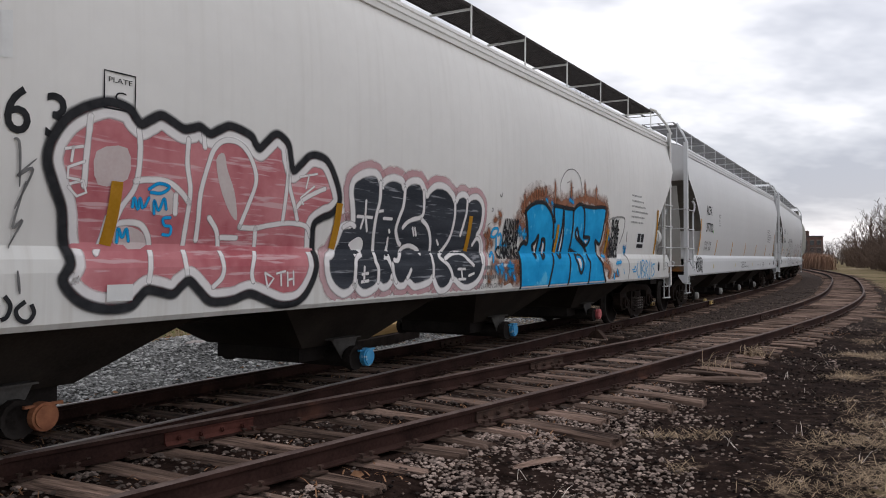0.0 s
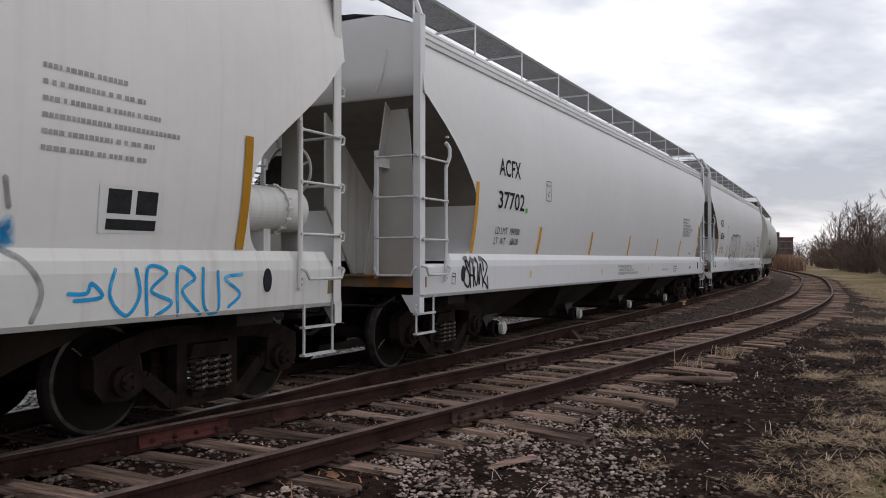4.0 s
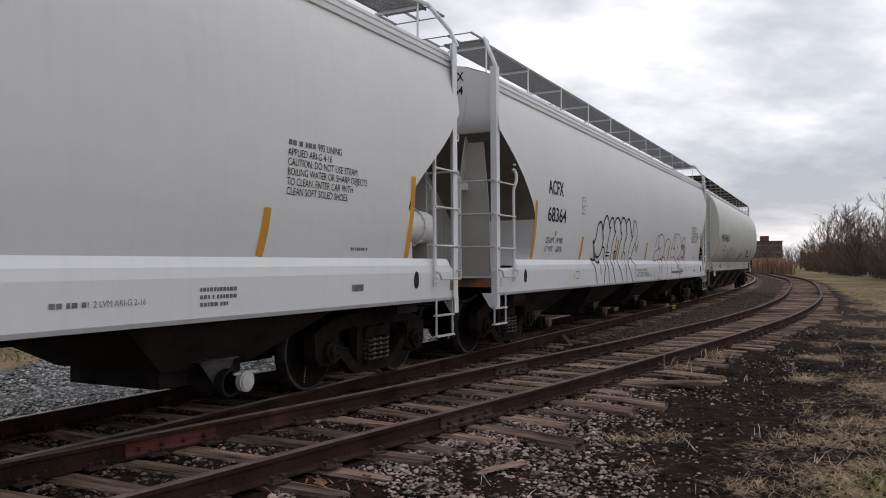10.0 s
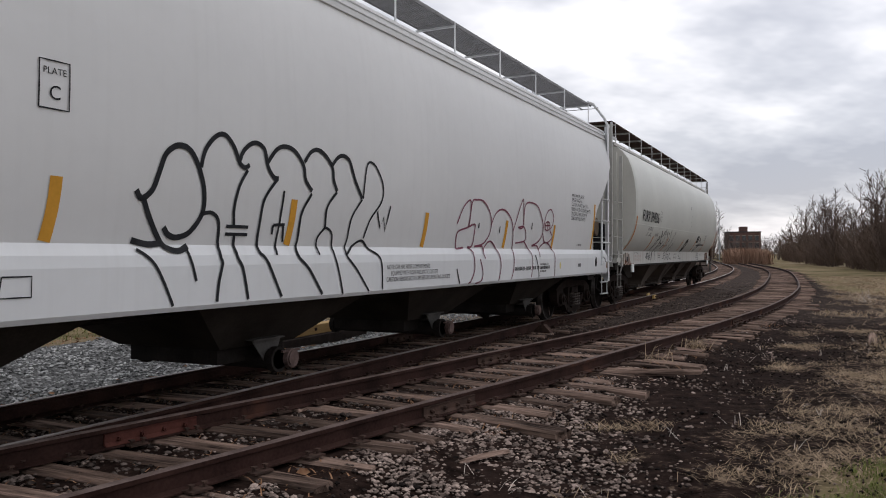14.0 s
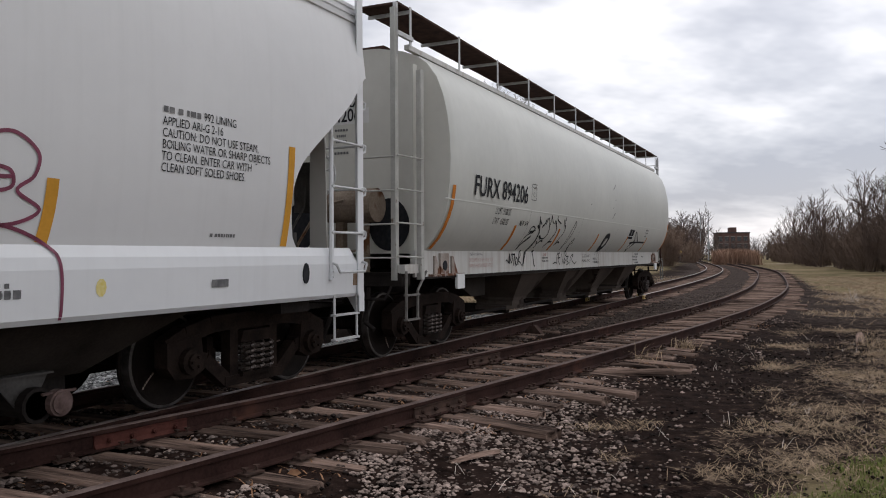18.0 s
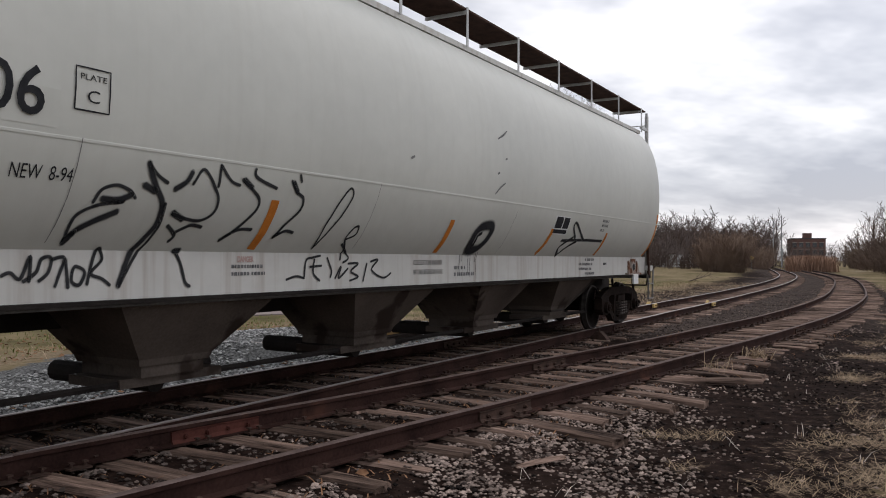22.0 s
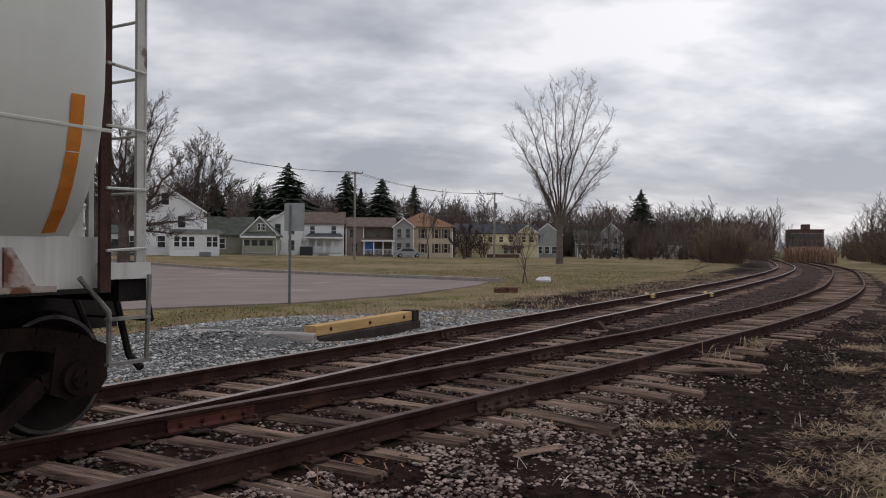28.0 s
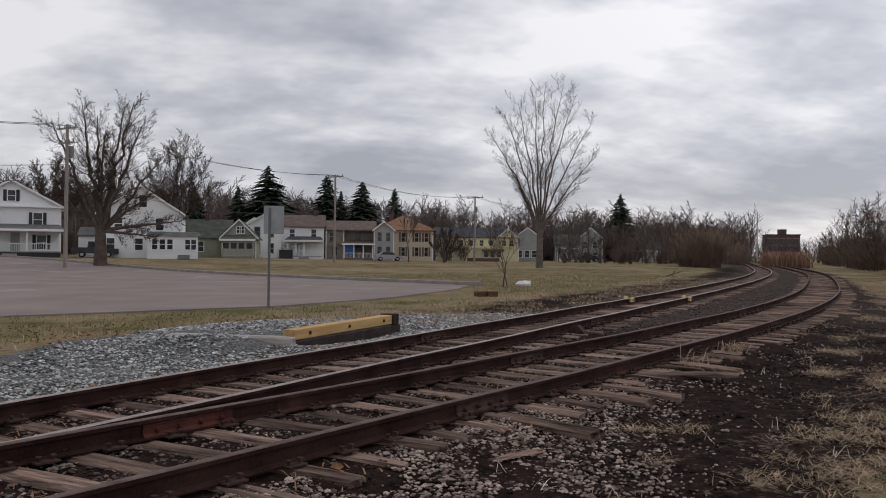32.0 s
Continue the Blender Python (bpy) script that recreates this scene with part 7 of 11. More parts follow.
    words("BEFORE OPERATION OUTLET", 8.98, 1.03, 0.10, M["ink_soft"], car, side, width=1.14)
    bars((0.5, 0.8), 9.3, 1.31, 0.055, 0.07, M["ink_soft"], car, side, 9)


def black_tag():
    car, side = numbered_car, new_side
    line_part("sprayed_stroke", [[(1.37, 1.33), (1.37, 1.37), (1.33, 1.42), (1.29, 1.41), (1.31, 1.35), (1.39, 1.25), (1.43, 1.16), (1.41, 1.07), (1.35, 1.07), (1.27, 1.13), (1.25, 1.23), (1.29, 1.31), (1.31, 1.33)], [(1.41, 1.43), (1.43, 1.29), (1.47, 1.04)], [(1.51, 1.39), (1.53, 1.29), (1.57, 1.05)], [(1.39, 1.22), (1.47, 1.22), (1.57, 1.21)], [(1.57, 1.34), (1.57, 1.21), (1.65, 1.08), (1.69, 1.18), (1.67, 1.37), (1.61, 1.45)], [(1.69, 1.28), (1.71, 1.18), (1.75, 1.09), (1.75, 1.23), (1.75, 1.38), (1.81, 1.25), (1.87, 1.13)], [(1.83, 1.41), (1.85, 1.35), (1.87, 1.27)], [(1.85, 1.45), (1.95, 1.4), (1.99, 1.33), (1.95, 1.24), (1.87, 1.13), (1.87, 1.04)], [(1.87, 1.14), (1.97, 1.08), (2.05, 1.02), (2.01, 1.2)]], 0.032, M["ink"], car, side, 0.006)
    line_part("sprayed_blot", [[(1.25, 1.43), (1.29, 1.45), (1.37, 1.45)], [(1.45, 1.47), (1.49, 1.43), (1.55, 1.41)], [(1.59, 1.47), (1.63, 1.41)], [(1.73, 1.46), (1.79, 1.45), (1.85, 1.44)]], 0.075, M["ink_soft"], car, side, 0.005)
    line_part("label_frame", [[(0.89, 1.26), (0.99, 1.25), (0.99, 1.11), (0.89, 1.12), (0.89, 1.26)], [(0.89, 1.21), (0.99, 1.21)]], 0.012, M["ink"], car, side, 0.006, rounded=False)
def black_outlines():
    car, side = outlined_car, new_side
    line_part("sprayed_outline", [[(5.04, 1.94), (5.1, 1.88), (5.2, 1.95), (5.26, 2.1), (5.32, 2.25), (5.44, 2.33), (5.58, 2.31), (5.7, 2.17), (5.78, 1.97), (5.78, 1.79), (5.66, 1.63), (5.52, 1.58), (5.42, 1.6), (5.36, 1.66)], [(5.12, 1.88), (5.2, 1.73), (5.34, 1.54), (5.44, 1.48), (5.54, 1.47), (5.64, 1.51)], [(5.04, 1.55), (5.2, 1.52), (5.34, 1.53)]], 0.05, M["ink"], car, side, label="black outlined bubble lettering")
    line_part("sprayed_outline", [[(5.72, 2.18), (5.76, 2.33), (5.88, 2.46), (6.0, 2.49), (6.12, 2.4), (6.2, 2.27), (6.28, 2.23), (6.34, 2.26)], [(6.2, 2.28), (6.26, 2.39), (6.4, 2.47), (6.54, 2.43), (6.6, 2.28), (6.7, 2.18), (6.78, 2.17)], [(6.6, 2.31), (6.72, 2.44), (6.86, 2.49), (7.02, 2.46), (7.16, 2.34), (7.22, 2.19), (7.34, 2.09)], [(7.18, 2.37), (7.28, 2.48), (7.4, 2.52), (7.54, 2.48), (7.68, 2.37), (7.72, 2.23), (7.8, 2.12)], [(7.66, 2.37), (7.78, 2.48), (7.9, 2.51), (8.02, 2.46), (8.14, 2.27), (8.32, 2.07)]], 0.045, M["ink"], car, side)
    line_part("sprayed_outline", [[(5.76, 1.78), (5.9, 1.8), (6.0, 1.71), (6.02, 1.43), (6.04, 1.36), (6.0, 1.2), (5.98, 1.02)], [(6.32, 2.21), (6.22, 2.05), (6.18, 1.86), (6.2, 1.7)], [(6.22, 1.62), (6.24, 1.43), (6.32, 1.29), (6.4, 1.02)], [(6.76, 2.16), (6.6, 1.98), (6.56, 1.78), (6.56, 1.48), (6.66, 1.38), (6.9, 1.02)], [(7.34, 2.06), (7.2, 1.86), (7.18, 1.59), (7.16, 1.43), (7.36, 1.27), (7.6, 1.01)], [(7.8, 2.11), (7.64, 1.94), (7.64, 1.72)]], 0.035, M["ink"], car, side)
    line_part("sprayed_outline", [[(7.64, 1.72), (7.52, 1.6), (7.54, 1.43)], [(7.62, 1.73), (7.78, 1.66), (7.82, 1.43), (7.92, 1.2), (8.0, 0.99)], [(8.32, 2.06), (8.14, 1.85), (8.1, 1.61), (8.06, 1.43), (8.28, 1.25), (8.56, 0.99)], [(8.34, 2.07), (8.36, 2.35), (8.42, 2.49), (8.58, 2.46), (8.76, 2.26), (8.76, 2.07), (8.54, 1.84), (8.44, 1.62)], [(8.06, 1.43), (8.26, 1.55), (8.42, 1.59), (8.58, 1.49), (8.8, 1.37), (8.86, 1.01)], [(6.88, 2.06), (6.86, 1.8), (6.82, 1.43)], [(5.08, 1.48), (5.22, 1.39), (5.34, 1.23), (5.46, 1.01)], [(5.62, 1.48), (5.68, 1.32), (5.72, 1.21)]], 0.028, M["ink"], car, side)
    line_part("sprayed_outline", [[(6.1, 1.69), (6.4, 1.69)], [(6.1, 1.62), (6.4, 1.62)], [(6.76, 1.72), (6.94, 1.73)], [(6.76, 1.72), (6.76, 1.63)], [(6.92, 1.72), (6.94, 1.56)], [(8.68, 1.94), (8.78, 1.75), (8.84, 1.88), (8.9, 1.72), (8.98, 2.02)]], 0.03, M["ink"], car, side, rounded=False)
    line_part("label_box", [[(3.94, 1.29), (4.16, 1.29), (4.16, 1.15), (3.92, 1.15), (3.94, 1.29)]], 0.012, M["ink"], car, side, rounded=False)


def purple_outlines():
    car, side = outlined_car, new_side
    line_part("sprayed_outline", [[(10.93, 1.87), (11.03, 2.04), (11.15, 2.16), (11.29, 2.23), (11.35, 2.17), (11.35, 1.96), (11.33, 1.84)], [(10.99, 1.51), (10.97, 1.74), (11.27, 1.82), (11.55, 1.88), (11.57, 1.77), (11.57, 1.6), (11.51, 1.54), (11.39, 1.54)], [(10.99, 1.51), (11.25, 1.53)], [(11.35, 1.84), (11.39, 2.2), (11.55, 2.25), (11.81, 2.24), (12.07, 2.1), (12.19, 1.91), (12.15, 1.73), (11.95, 1.59), (11.65, 1.55), (11.95, 1.55), (11.95, 1.44), (11.99, 1.36)], [(12.19, 1.89), (12.31, 2.06), (12.53, 2.15), (12.79, 2.13), (13.07, 1.97), (13.21, 1.7), (13.23, 1.44), (13.23, 1.18), (13.13, 1.0)]], 0.027, M["purple"], car, side, label="purple outlined bubble lettering")
    line_part("sprayed_outline", [[(11.97, 1.48), (12.11, 1.6), (12.27, 1.63), (12.49, 1.53), (12.61, 1.37), (12.65, 1.2), (12.57, 1.0)], [(11.39, 1.54), (11.53, 1.48), (11.57, 1.36), (11.59, 1.19), (11.47, 1.03), (11.39, 1.0)], [(11.79, 1.35), (11.89, 1.2), (11.91, 1.09), (11.83, 1.01), (11.65, 0.99)], [(13.17, 1.82), (13.33, 2.12), (13.51, 2.37), (13.57, 2.25), (13.61, 1.9), (13.39, 1.89)], [(13.63, 1.93), (13.63, 2.25), (13.85, 2.34), (14.29, 2.29), (14.61, 2.04), (14.69, 1.81), (14.49, 1.65), (14.19, 1.58), (14.51, 1.57), (14.57, 1.38)]], 0.027, M["purple"], car, side, label="purple outlined bubble lettering")
    line_part("sprayed_outline", [[(13.39, 1.89), (13.67, 1.9), (13.81, 1.77), (13.77, 1.66), (13.35, 1.62)], [(13.77, 1.65), (14.09, 1.47), (14.17, 1.27), (14.13, 1.01)], [(14.55, 1.5), (14.75, 1.61), (15.03, 1.64), (15.37, 1.5), (15.45, 1.31), (15.45, 0.98)], [(14.69, 1.9), (14.81, 2.18), (15.03, 2.27), (15.23, 2.15), (15.21, 1.99), (15.09, 1.88), (15.27, 1.76), (15.09, 1.66), (14.85, 1.66), (14.71, 1.81)], [(14.89, 2.04), (15.03, 2.01), (15.05, 1.91), (14.93, 1.87), (14.81, 1.9), (14.79, 1.99), (14.89, 2.04)], [(14.79, 1.96), (15.05, 1.97)], [(14.91, 2.03), (14.93, 1.89)]], 0.027, M["purple"], car, side, label="purple outlined bubble lettering")
    line_part("scrawl", [[(11.71, 1.91), (11.71, 1.83)], [(12.57, 1.88), (12.57, 1.77)], [(14.07, 1.99), (14.07, 1.87)], [(14.31, 1.41), (14.47, 1.2), (14.55, 0.99)], [(10.95, 1.22), (11.07, 1.0)]], 0.03, M["ink"], car, side)
    bars((1.9,), 13.29, 1.18, 0.06, 0.03, M["ink_soft"], car, side, 31)


def grey_car_marks():
    car, side = grey_car, round_side
    words("FURX 894206", 1.54, 2.33, 0.431, M["ink"], car, side, width=2.38, bold=0.004, lift=0.016)
    fill("lettering_panel", [(1.56, 2.27), (4.06, 2.27), (4.06, 2.69), (1.56, 2.69)], M["hull_grey"], car, side, 0.003)
    words("LD LMT  197600 LBS", 2.54, 2.09, 0.15, M["ink"], car, side, width=0.68)
    words("LT WT    65400 LBS", 2.52, 1.93, 0.15, M["ink"], car, side, width=0.68)
    words("NEW  8-94", 3.78, 1.94, 0.13, M["ink"], car, side, 0.72)
    plate_mark(car, 4.16, 2.41, side, 0.26, 0.28)
    stripe(0.853, 1.52, 2.42, 0.04, 0.10, M["orange_deep"], car, side)
    stripe(3.63, 1.52, 1.94, 0.02, 0.10, M["orange_deep"], car, side)
    stripe(6.20, 1.52, 1.95, 0.02, 0.10, M["orange_deep"], car, side)
    stripe(9.4, 1.52, 1.92, 0.00, 0.10, M["orange_deep"], car, side)
    stripe(12.60, 1.52, 1.92, 0.10, 0.10, M["orange_deep"], car, side)
    stripe(15.22, 1.52, 1.93, 0.00, 0.10, M["orange_deep"], car, side)
    stripe(18.32, 1.52, 2.42, -0.05, 0.10, M["orange_deep"], car, side)
    spray("marker_scrawl", [[(4.33, 1.54), (4.38, 1.63), (4.49, 1.7), (4.64, 1.77)], [(4.48, 1.85), (4.61, 1.85), (4.71, 1.89)], [(4.8, 2.13), (4.84, 2.05), (4.91, 1.96), (5.0, 1.85), (5.02, 1.71), (4.97, 1.57), (4.9, 1.43), (4.82, 1.23)], [(5.08, 1.96), (5.17, 2.02), (5.21, 2.1)], [(5.13, 1.79), (5.25, 1.74)], [(5.77, 2.09), (5.88, 2.03)], [(6.38, 2.12), (6.45, 2.04)], [(4.8, 1.97), (4.91, 1.93)], [(5.33, 1.5), (5.39, 1.5)], [(4.33, 1.56), (4.37, 1.61)]], 0.06, M["marker"], car, side, 0.007, label='smeared black marker scrawl')
    spray("marker_scrawl", [[(4.33, 1.54), (4.32, 1.71), (4.45, 1.8), (4.66, 1.84)], [(4.42, 1.82), (4.46, 1.91), (4.57, 1.95), (4.69, 1.92), (4.75, 1.87)], [(5.03, 1.85), (5.05, 1.69), (5.01, 1.53), (4.93, 1.4), (4.83, 1.23)], [(5.24, 2.01), (5.32, 2.13), (5.47, 2.0), (5.54, 1.91), (5.53, 1.8), (5.42, 1.74), (5.26, 1.75), (5.13, 1.78)], [(5.49, 2.18), (5.5, 2.01)], [(5.49, 2.18), (5.62, 2.07), (5.73, 2.04)], [(4.8, 2.13), (4.89, 2.05), (5.0, 2.0)]], 0.034, M["marker"], car, side, 0.007)
    spray("marker_scrawl", [[(5.13, 1.69), (5.24, 1.62), (5.22, 1.57)], [(5.23, 1.64), (5.35, 1.7), (5.47, 1.69)], [(5.35, 1.5), (5.41, 1.4), (5.46, 1.25), (5.51, 1.21)], [(5.75, 2.09), (5.88, 2.02), (5.99, 1.95), (6.0, 1.86), (5.89, 1.72), (5.74, 1.59)], [(5.74, 1.59), (5.88, 1.68), (6.04, 1.69)], [(5.88, 2.19), (5.91, 2.12), (6.17, 2.05)], [(6.35, 2.13), (6.44, 2.04), (6.55, 1.99), (6.56, 1.89), (6.43, 1.74), (6.36, 1.63)], [(6.36, 1.63), (6.47, 1.69), (6.59, 1.68)], [(6.45, 2.19), (6.48, 2.13)]], 0.038, M["marker"], car, side, 0.007)
    spray("marker_scrawl", [[(7.01, 1.54), (7.01, 1.77), (7.11, 2.01), (7.22, 2.13), (7.28, 2.06), (7.19, 1.86), (7.08, 1.68), (7.01, 1.54)], [(7.52, 1.43), (7.53, 1.53), (7.43, 1.65), (7.48, 1.75), (7.55, 1.77), (7.56, 1.69), (7.45, 1.64)], [(7.43, 1.59), (7.66, 1.46), (7.57, 1.4)]], 0.03, M["marker"], car, side, 0.007)
    spray("marker_scrawl", [[(3.93, 1.32), (3.99, 1.34), (4.06, 1.3), (4.13, 1.45), (4.12, 1.28)], [(4.08, 1.28), (4.17, 1.34), (4.21, 1.43), (4.28, 1.44), (4.26, 1.34), (4.19, 1.28)], [(4.29, 1.43), (4.38, 1.44), (4.34, 1.32), (4.31, 1.24)], [(4.39, 1.43), (4.41, 1.23)], [(4.44, 1.34), (4.47, 1.38), (4.54, 1.34), (4.5, 1.25), (4.44, 1.27), (4.44, 1.34)], [(4.56, 1.25), (4.59, 1.38), (4.64, 1.51), (4.68, 1.43), (4.59, 1.33), (4.68, 1.29), (4.75, 1.24)]], 0.034, M["marker"], car, side, 0.007)
    spray("marker_scrawl", [[(6.69, 1.24), (6.83, 1.27), (6.95, 1.25)], [(6.95, 1.25), (6.98, 1.42), (7.07, 1.45), (7.2, 1.47)], [(7.11, 1.44), (7.09, 1.3), (7.19, 1.22)], [(7.04, 1.36), (7.22, 1.37)], [(7.31, 1.45), (7.38, 1.32), (7.36, 1.25)], [(7.44, 1.24), (7.54, 1.36), (7.5, 1.24), (7.66, 1.34)], [(7.66, 1.39), (7.84, 1.39), (7.71, 1.31), (7.84, 1.25), (7.69, 1.21)], [(8.0, 1.39), (7.93, 1.2)], [(8.07, 1.41), (8.21, 1.43), (8.09, 1.32), (8.31, 1.23), (8.47, 1.28)]], 0.03, M["marker"], car, side, 0.007)
    spray("marker_scrawl", [[(13.38, 1.5), (13.57, 1.65), (13.86, 1.75)], [(13.17, 1.75), (14.26, 1.78), (15.11, 1.78)], [(13.73, 1.79), (13.47, 1.97), (13.52, 2.05), (13.92, 1.87), (14.14, 1.78)], [(13.41, 1.5), (13.25, 1.65), (13.62, 1.82)]], 0.06, M["marker"], car, side, 0.007)
    fill("ink_oval_gap", curve_through([(10.18, 1.58), (10.12, 1.75), (10.21, 1.86), (10.45, 1.89), (10.54, 1.82), (10.51, 1.68), (10.39, 1.57)], True, 3), M["hull_grey"], car, side, 0.0035)
    spray("ink_oval", [[(10.18, 1.58), (10.12, 1.75), (10.21, 1.86), (10.45, 1.89), (10.54, 1.82), (10.51, 1.68), (10.39, 1.57)]], 0.17, M["ink_spray"], car, side, 0.007, closed=True)
    spray("ink_oval", [[(10.24, 1.6), (10.22, 1.74), (10.29, 1.78)]], 0.06, M["marker"], car, side, 0.008)
    line_part("ink_drip", [[(10.08, 1.5), (10.08, 1.22)], [(10.14, 1.51), (10.14, 1.41)], [(10.3, 1.51), (10.32, 1.26)], [(10.36, 1.51), (10.38, 1.2)], [(10.48, 1.53), (10.5, 1.4)], [(10.52, 1.54), (10.56, 1.17)]], 0.012, M["ink_soft"], car, side, rounded=False)
    fill("placard", [(12.6, 1.84), (13.22, 1.84), (13.22, 2.13), (12.6, 2.13)], M["placard"], car, side)
    fill("placard_block", [(12.631, 1.939), (12.91, 1.939), (12.91, 2.115), (12.631, 2.115)], M["ink"], car, side, 0.009)
    fill("placard_block", [(12.947, 1.939), (13.189, 1.939), (13.189, 2.115), (12.947, 2.115)], M["ink"], car, side, 0.009)
    fill("placard_block", [(12.631, 1.857), (13.189, 1.857), (13.189, 1.918), (12.631, 1.918)], M["ink"], car, side, 0.009)
    line_part("panel_seam", [[(11.14, 2.13), (11.08, 1.89), (11.08, 1.52)], [(4.24, 2.23), (4.22, 1.89), (4.2, 1.54)], [(7.72, 2.22), (7.68, 1.89), (7.66, 1.55)]], 0.006, M["ink_soft"], car, side)
    line_part("marker_scrawl", [[(10.37, 3.03), (10.55, 3.11), (10.67, 3.18)], [(10.35, 2.3), (10.49, 2.4), (10.63, 2.47)], [(10.37, 2.57), (10.43, 2.59)], [(10.59, 2.78), (10.65, 2.8)], [(8.23, 2.54), (8.31, 2.57)]], 0.03, M["ink_soft"], car, side, taper=True)
    words("7 INCH HF COMP SHOES", 2.3, 1.425, 0.062, M["ink_soft"], car, side, width=0.55)
    words("CAR EQUIPPED WITH SAFETY RELIEF VALVE", 2.29, 1.325, 0.085, M["red_ink"], car, side, width=1.02)
    words("MAXIMUM OPERATION PRESSURE 14.7 P.S.I.G.", 2.28, 1.235, 0.085, M["red_ink"], car, side, width=1.04)
    words("DANGER", 6.05, 1.41, 0.07, M["red_ink"], car, side, width=0.2, bold=0.003)
    bars((0.4, 0.42), 5.98, 1.37, 0.03, 0.035, M["ink_soft"], car, side, 42)
    words("CLOSE DUST CAPS AND ROOF", 8.95, 1.37, 0.085, M["ink"], car, side, width=0.68)
    words("HATCHES BEFORE CAR MOVES", 8.95, 1.255, 0.085, M["ink"], car, side, width=0.69)
    bars((0.3, 0.55), 9.95, 1.33, 0.045, 0.04, M["ink_soft"], car, side, 69)
    bars((0.35, 0.35), 14.54, 1.36, 0.045, 0.04, M["ink_soft"], car, side, 101)
    bars((0.5, 0.4, 0.35, 0.5), 14.86, 1.44, 0.045, 0.04, M["ink_soft"], car, side, 104)
    bars((0.35, 0.35, 0.2), 14.8, 2.14, 0.045, 0.04, M["ink_soft"], car, side, 103)
    bars((0.2,), 15.88, 1.36, 0.045, 0.04, M["ink"], car, side, 111)
    end_text()




def end_text():
    """Reporting marks on the flat leading ends."""
    for text, y, z, size, x, on in (("FURX", -0.25, 3.63, 0.27, 0.73, grey_car), ("894206", -0.38, 3.42, 0.27, 0.73, grey_car), ("ACFX", 0.55, 4.34, 0.19, 0.052, outlined_car), ("68364", 0.55, 4.12, 0.19, 0.052, outlined_car)):
        cu = bpy.data.curves.new("text", "FONT")
        cu.body, cu.size, cu.resolution_u, cu.offset = text, size, 3, 0.004
        tmp = bpy.data.objects.new("text", cu)
        me = bpy.data.meshes.new_from_object(tmp)
        bpy.data.objects.remove(tmp)
        me.transform(Matrix.Diagonal((0.82, 1, 1, 1)))
        me.transform(Matrix.Rotation(radians(90), 4, "X"))
        me.transform(Matrix.Rotation(radians(-90), 4, "Z"))
        me.transform(Matrix.Translation((x, -y, z)))
        me.materials.clear()
        me.materials.append(M["ink"])
        for piece in islands(me):
            ob = new("letter", piece)
            ob.parent = on
    for y0, y1, z0, z1 in ((-0.29, 0.29, 3.605, 3.86), (-0.43, 0.42, 3.38, 3.602)):
        part("lettering_panel", Soup().add([(0.736, y0, z0), (0.736, y1, z0), (0.736, y1, z1), (0.736, y0, z1)], [(0, 1, 2, 3)]), M["sill_old"], grey_car)
    s = Soup()
    for k in range(5):
        w = (0.24, 0.17, 0.2, 0.19, 0.26)[k]
        for j in range(5):
            y = 0.05 + w / 2 - w * (j + 1) / 5
            s.add([(0.732, y, 3.28 - 0.085 * k), (0.732, y + w / 7, 3.28 - 0.085 * k), (0.732, y + w / 7, 3.315 - 0.085 * k), (0.732, y, 3.315 - 0.085 * k)], [(0, 1, 2, 3)])
    part("lettering", s, M["ink_soft"], grey_car)



# ---------------------------------------------------------------- assembling the train
LEAD = dict(tagged_car=-9.65, numbered_car=11.58, outlined_car=32.48, grey_car=53.3)
tagged_car = pale_hopper("hopper_car", "weathered white covered hopper car with pink and blue sprayed lettering", M["hull_old"], M["sill_old"], M["grate_old"], (M["cap_rust"], M["cap_blue"], M["cap_blue"], M["cap_red"]))
numbered_car = pale_hopper("hopper_car", "clean white covered hopper car with orange stripes", M["hull_new"], M["sill_new"], M["grate_new"], (M["cap_white"],) * 4)
outlined_car = copy_thing(numbered_car, Matrix())
tagged(outlined_car, "clean white covered hopper car with black and purple outlined lettering")
for ob in [o for o in outlined_car.children_recursive if o.name.startswith("outlet_cap")]:
    ob.data = ob.data.copy()
    ob.data.materials[0] = M["cap_dull"]
for ob in [o for o in outlined_car.children_recursive if o.name.startswith("air_reservoir")]:
    bpy.data.objects.remove(ob)
grey_car = grey_hopper()

stripes_on(tagged_car, new_side, M["ochre"], (0.62, 3.65, 6.25, 9.05, 12.1, 14.65, 18.1), 0.013)
stripes_on(numbered_car, new_side, M["orange"], (1.545, 4.11, 6.98, 9.87, 12.65, 15.55, 18.25))
stripes_on(outlined_car, new_side, M["orange"], (1.60, 4.33, 7.06, 9.97, 12.86, 15.36, 18.1))
common_marks(numbered_car, "37702", new_side, ("194900", "68100"), 2.29)
common_marks(outlined_car, "68364", new_side, ("197900", "65100"), 2.20)
dot(3.39, 2.22, 0.05, M["green_dot"], numbered_car, new_side)
dot(2.66, 2.0, 0.05, M["green_dot"], outlined_car, new_side)
lining_note(numbered_car, 15.8, 2.60, new_side, "4-16")
lining_note(outlined_car, 16.35, 2.60, new_side, "2-16")
lining_note(tagged_car, 16.1, 2.62, new_side, "")
sill_notes(numbered_car, new_side, 20, 13.3, 14.72, (3.72, 7.73, 11.75))
sill_notes(outlined_car, new_side, 21, 13.28, 14.6, (3.8, 15.8))
paint_cars()

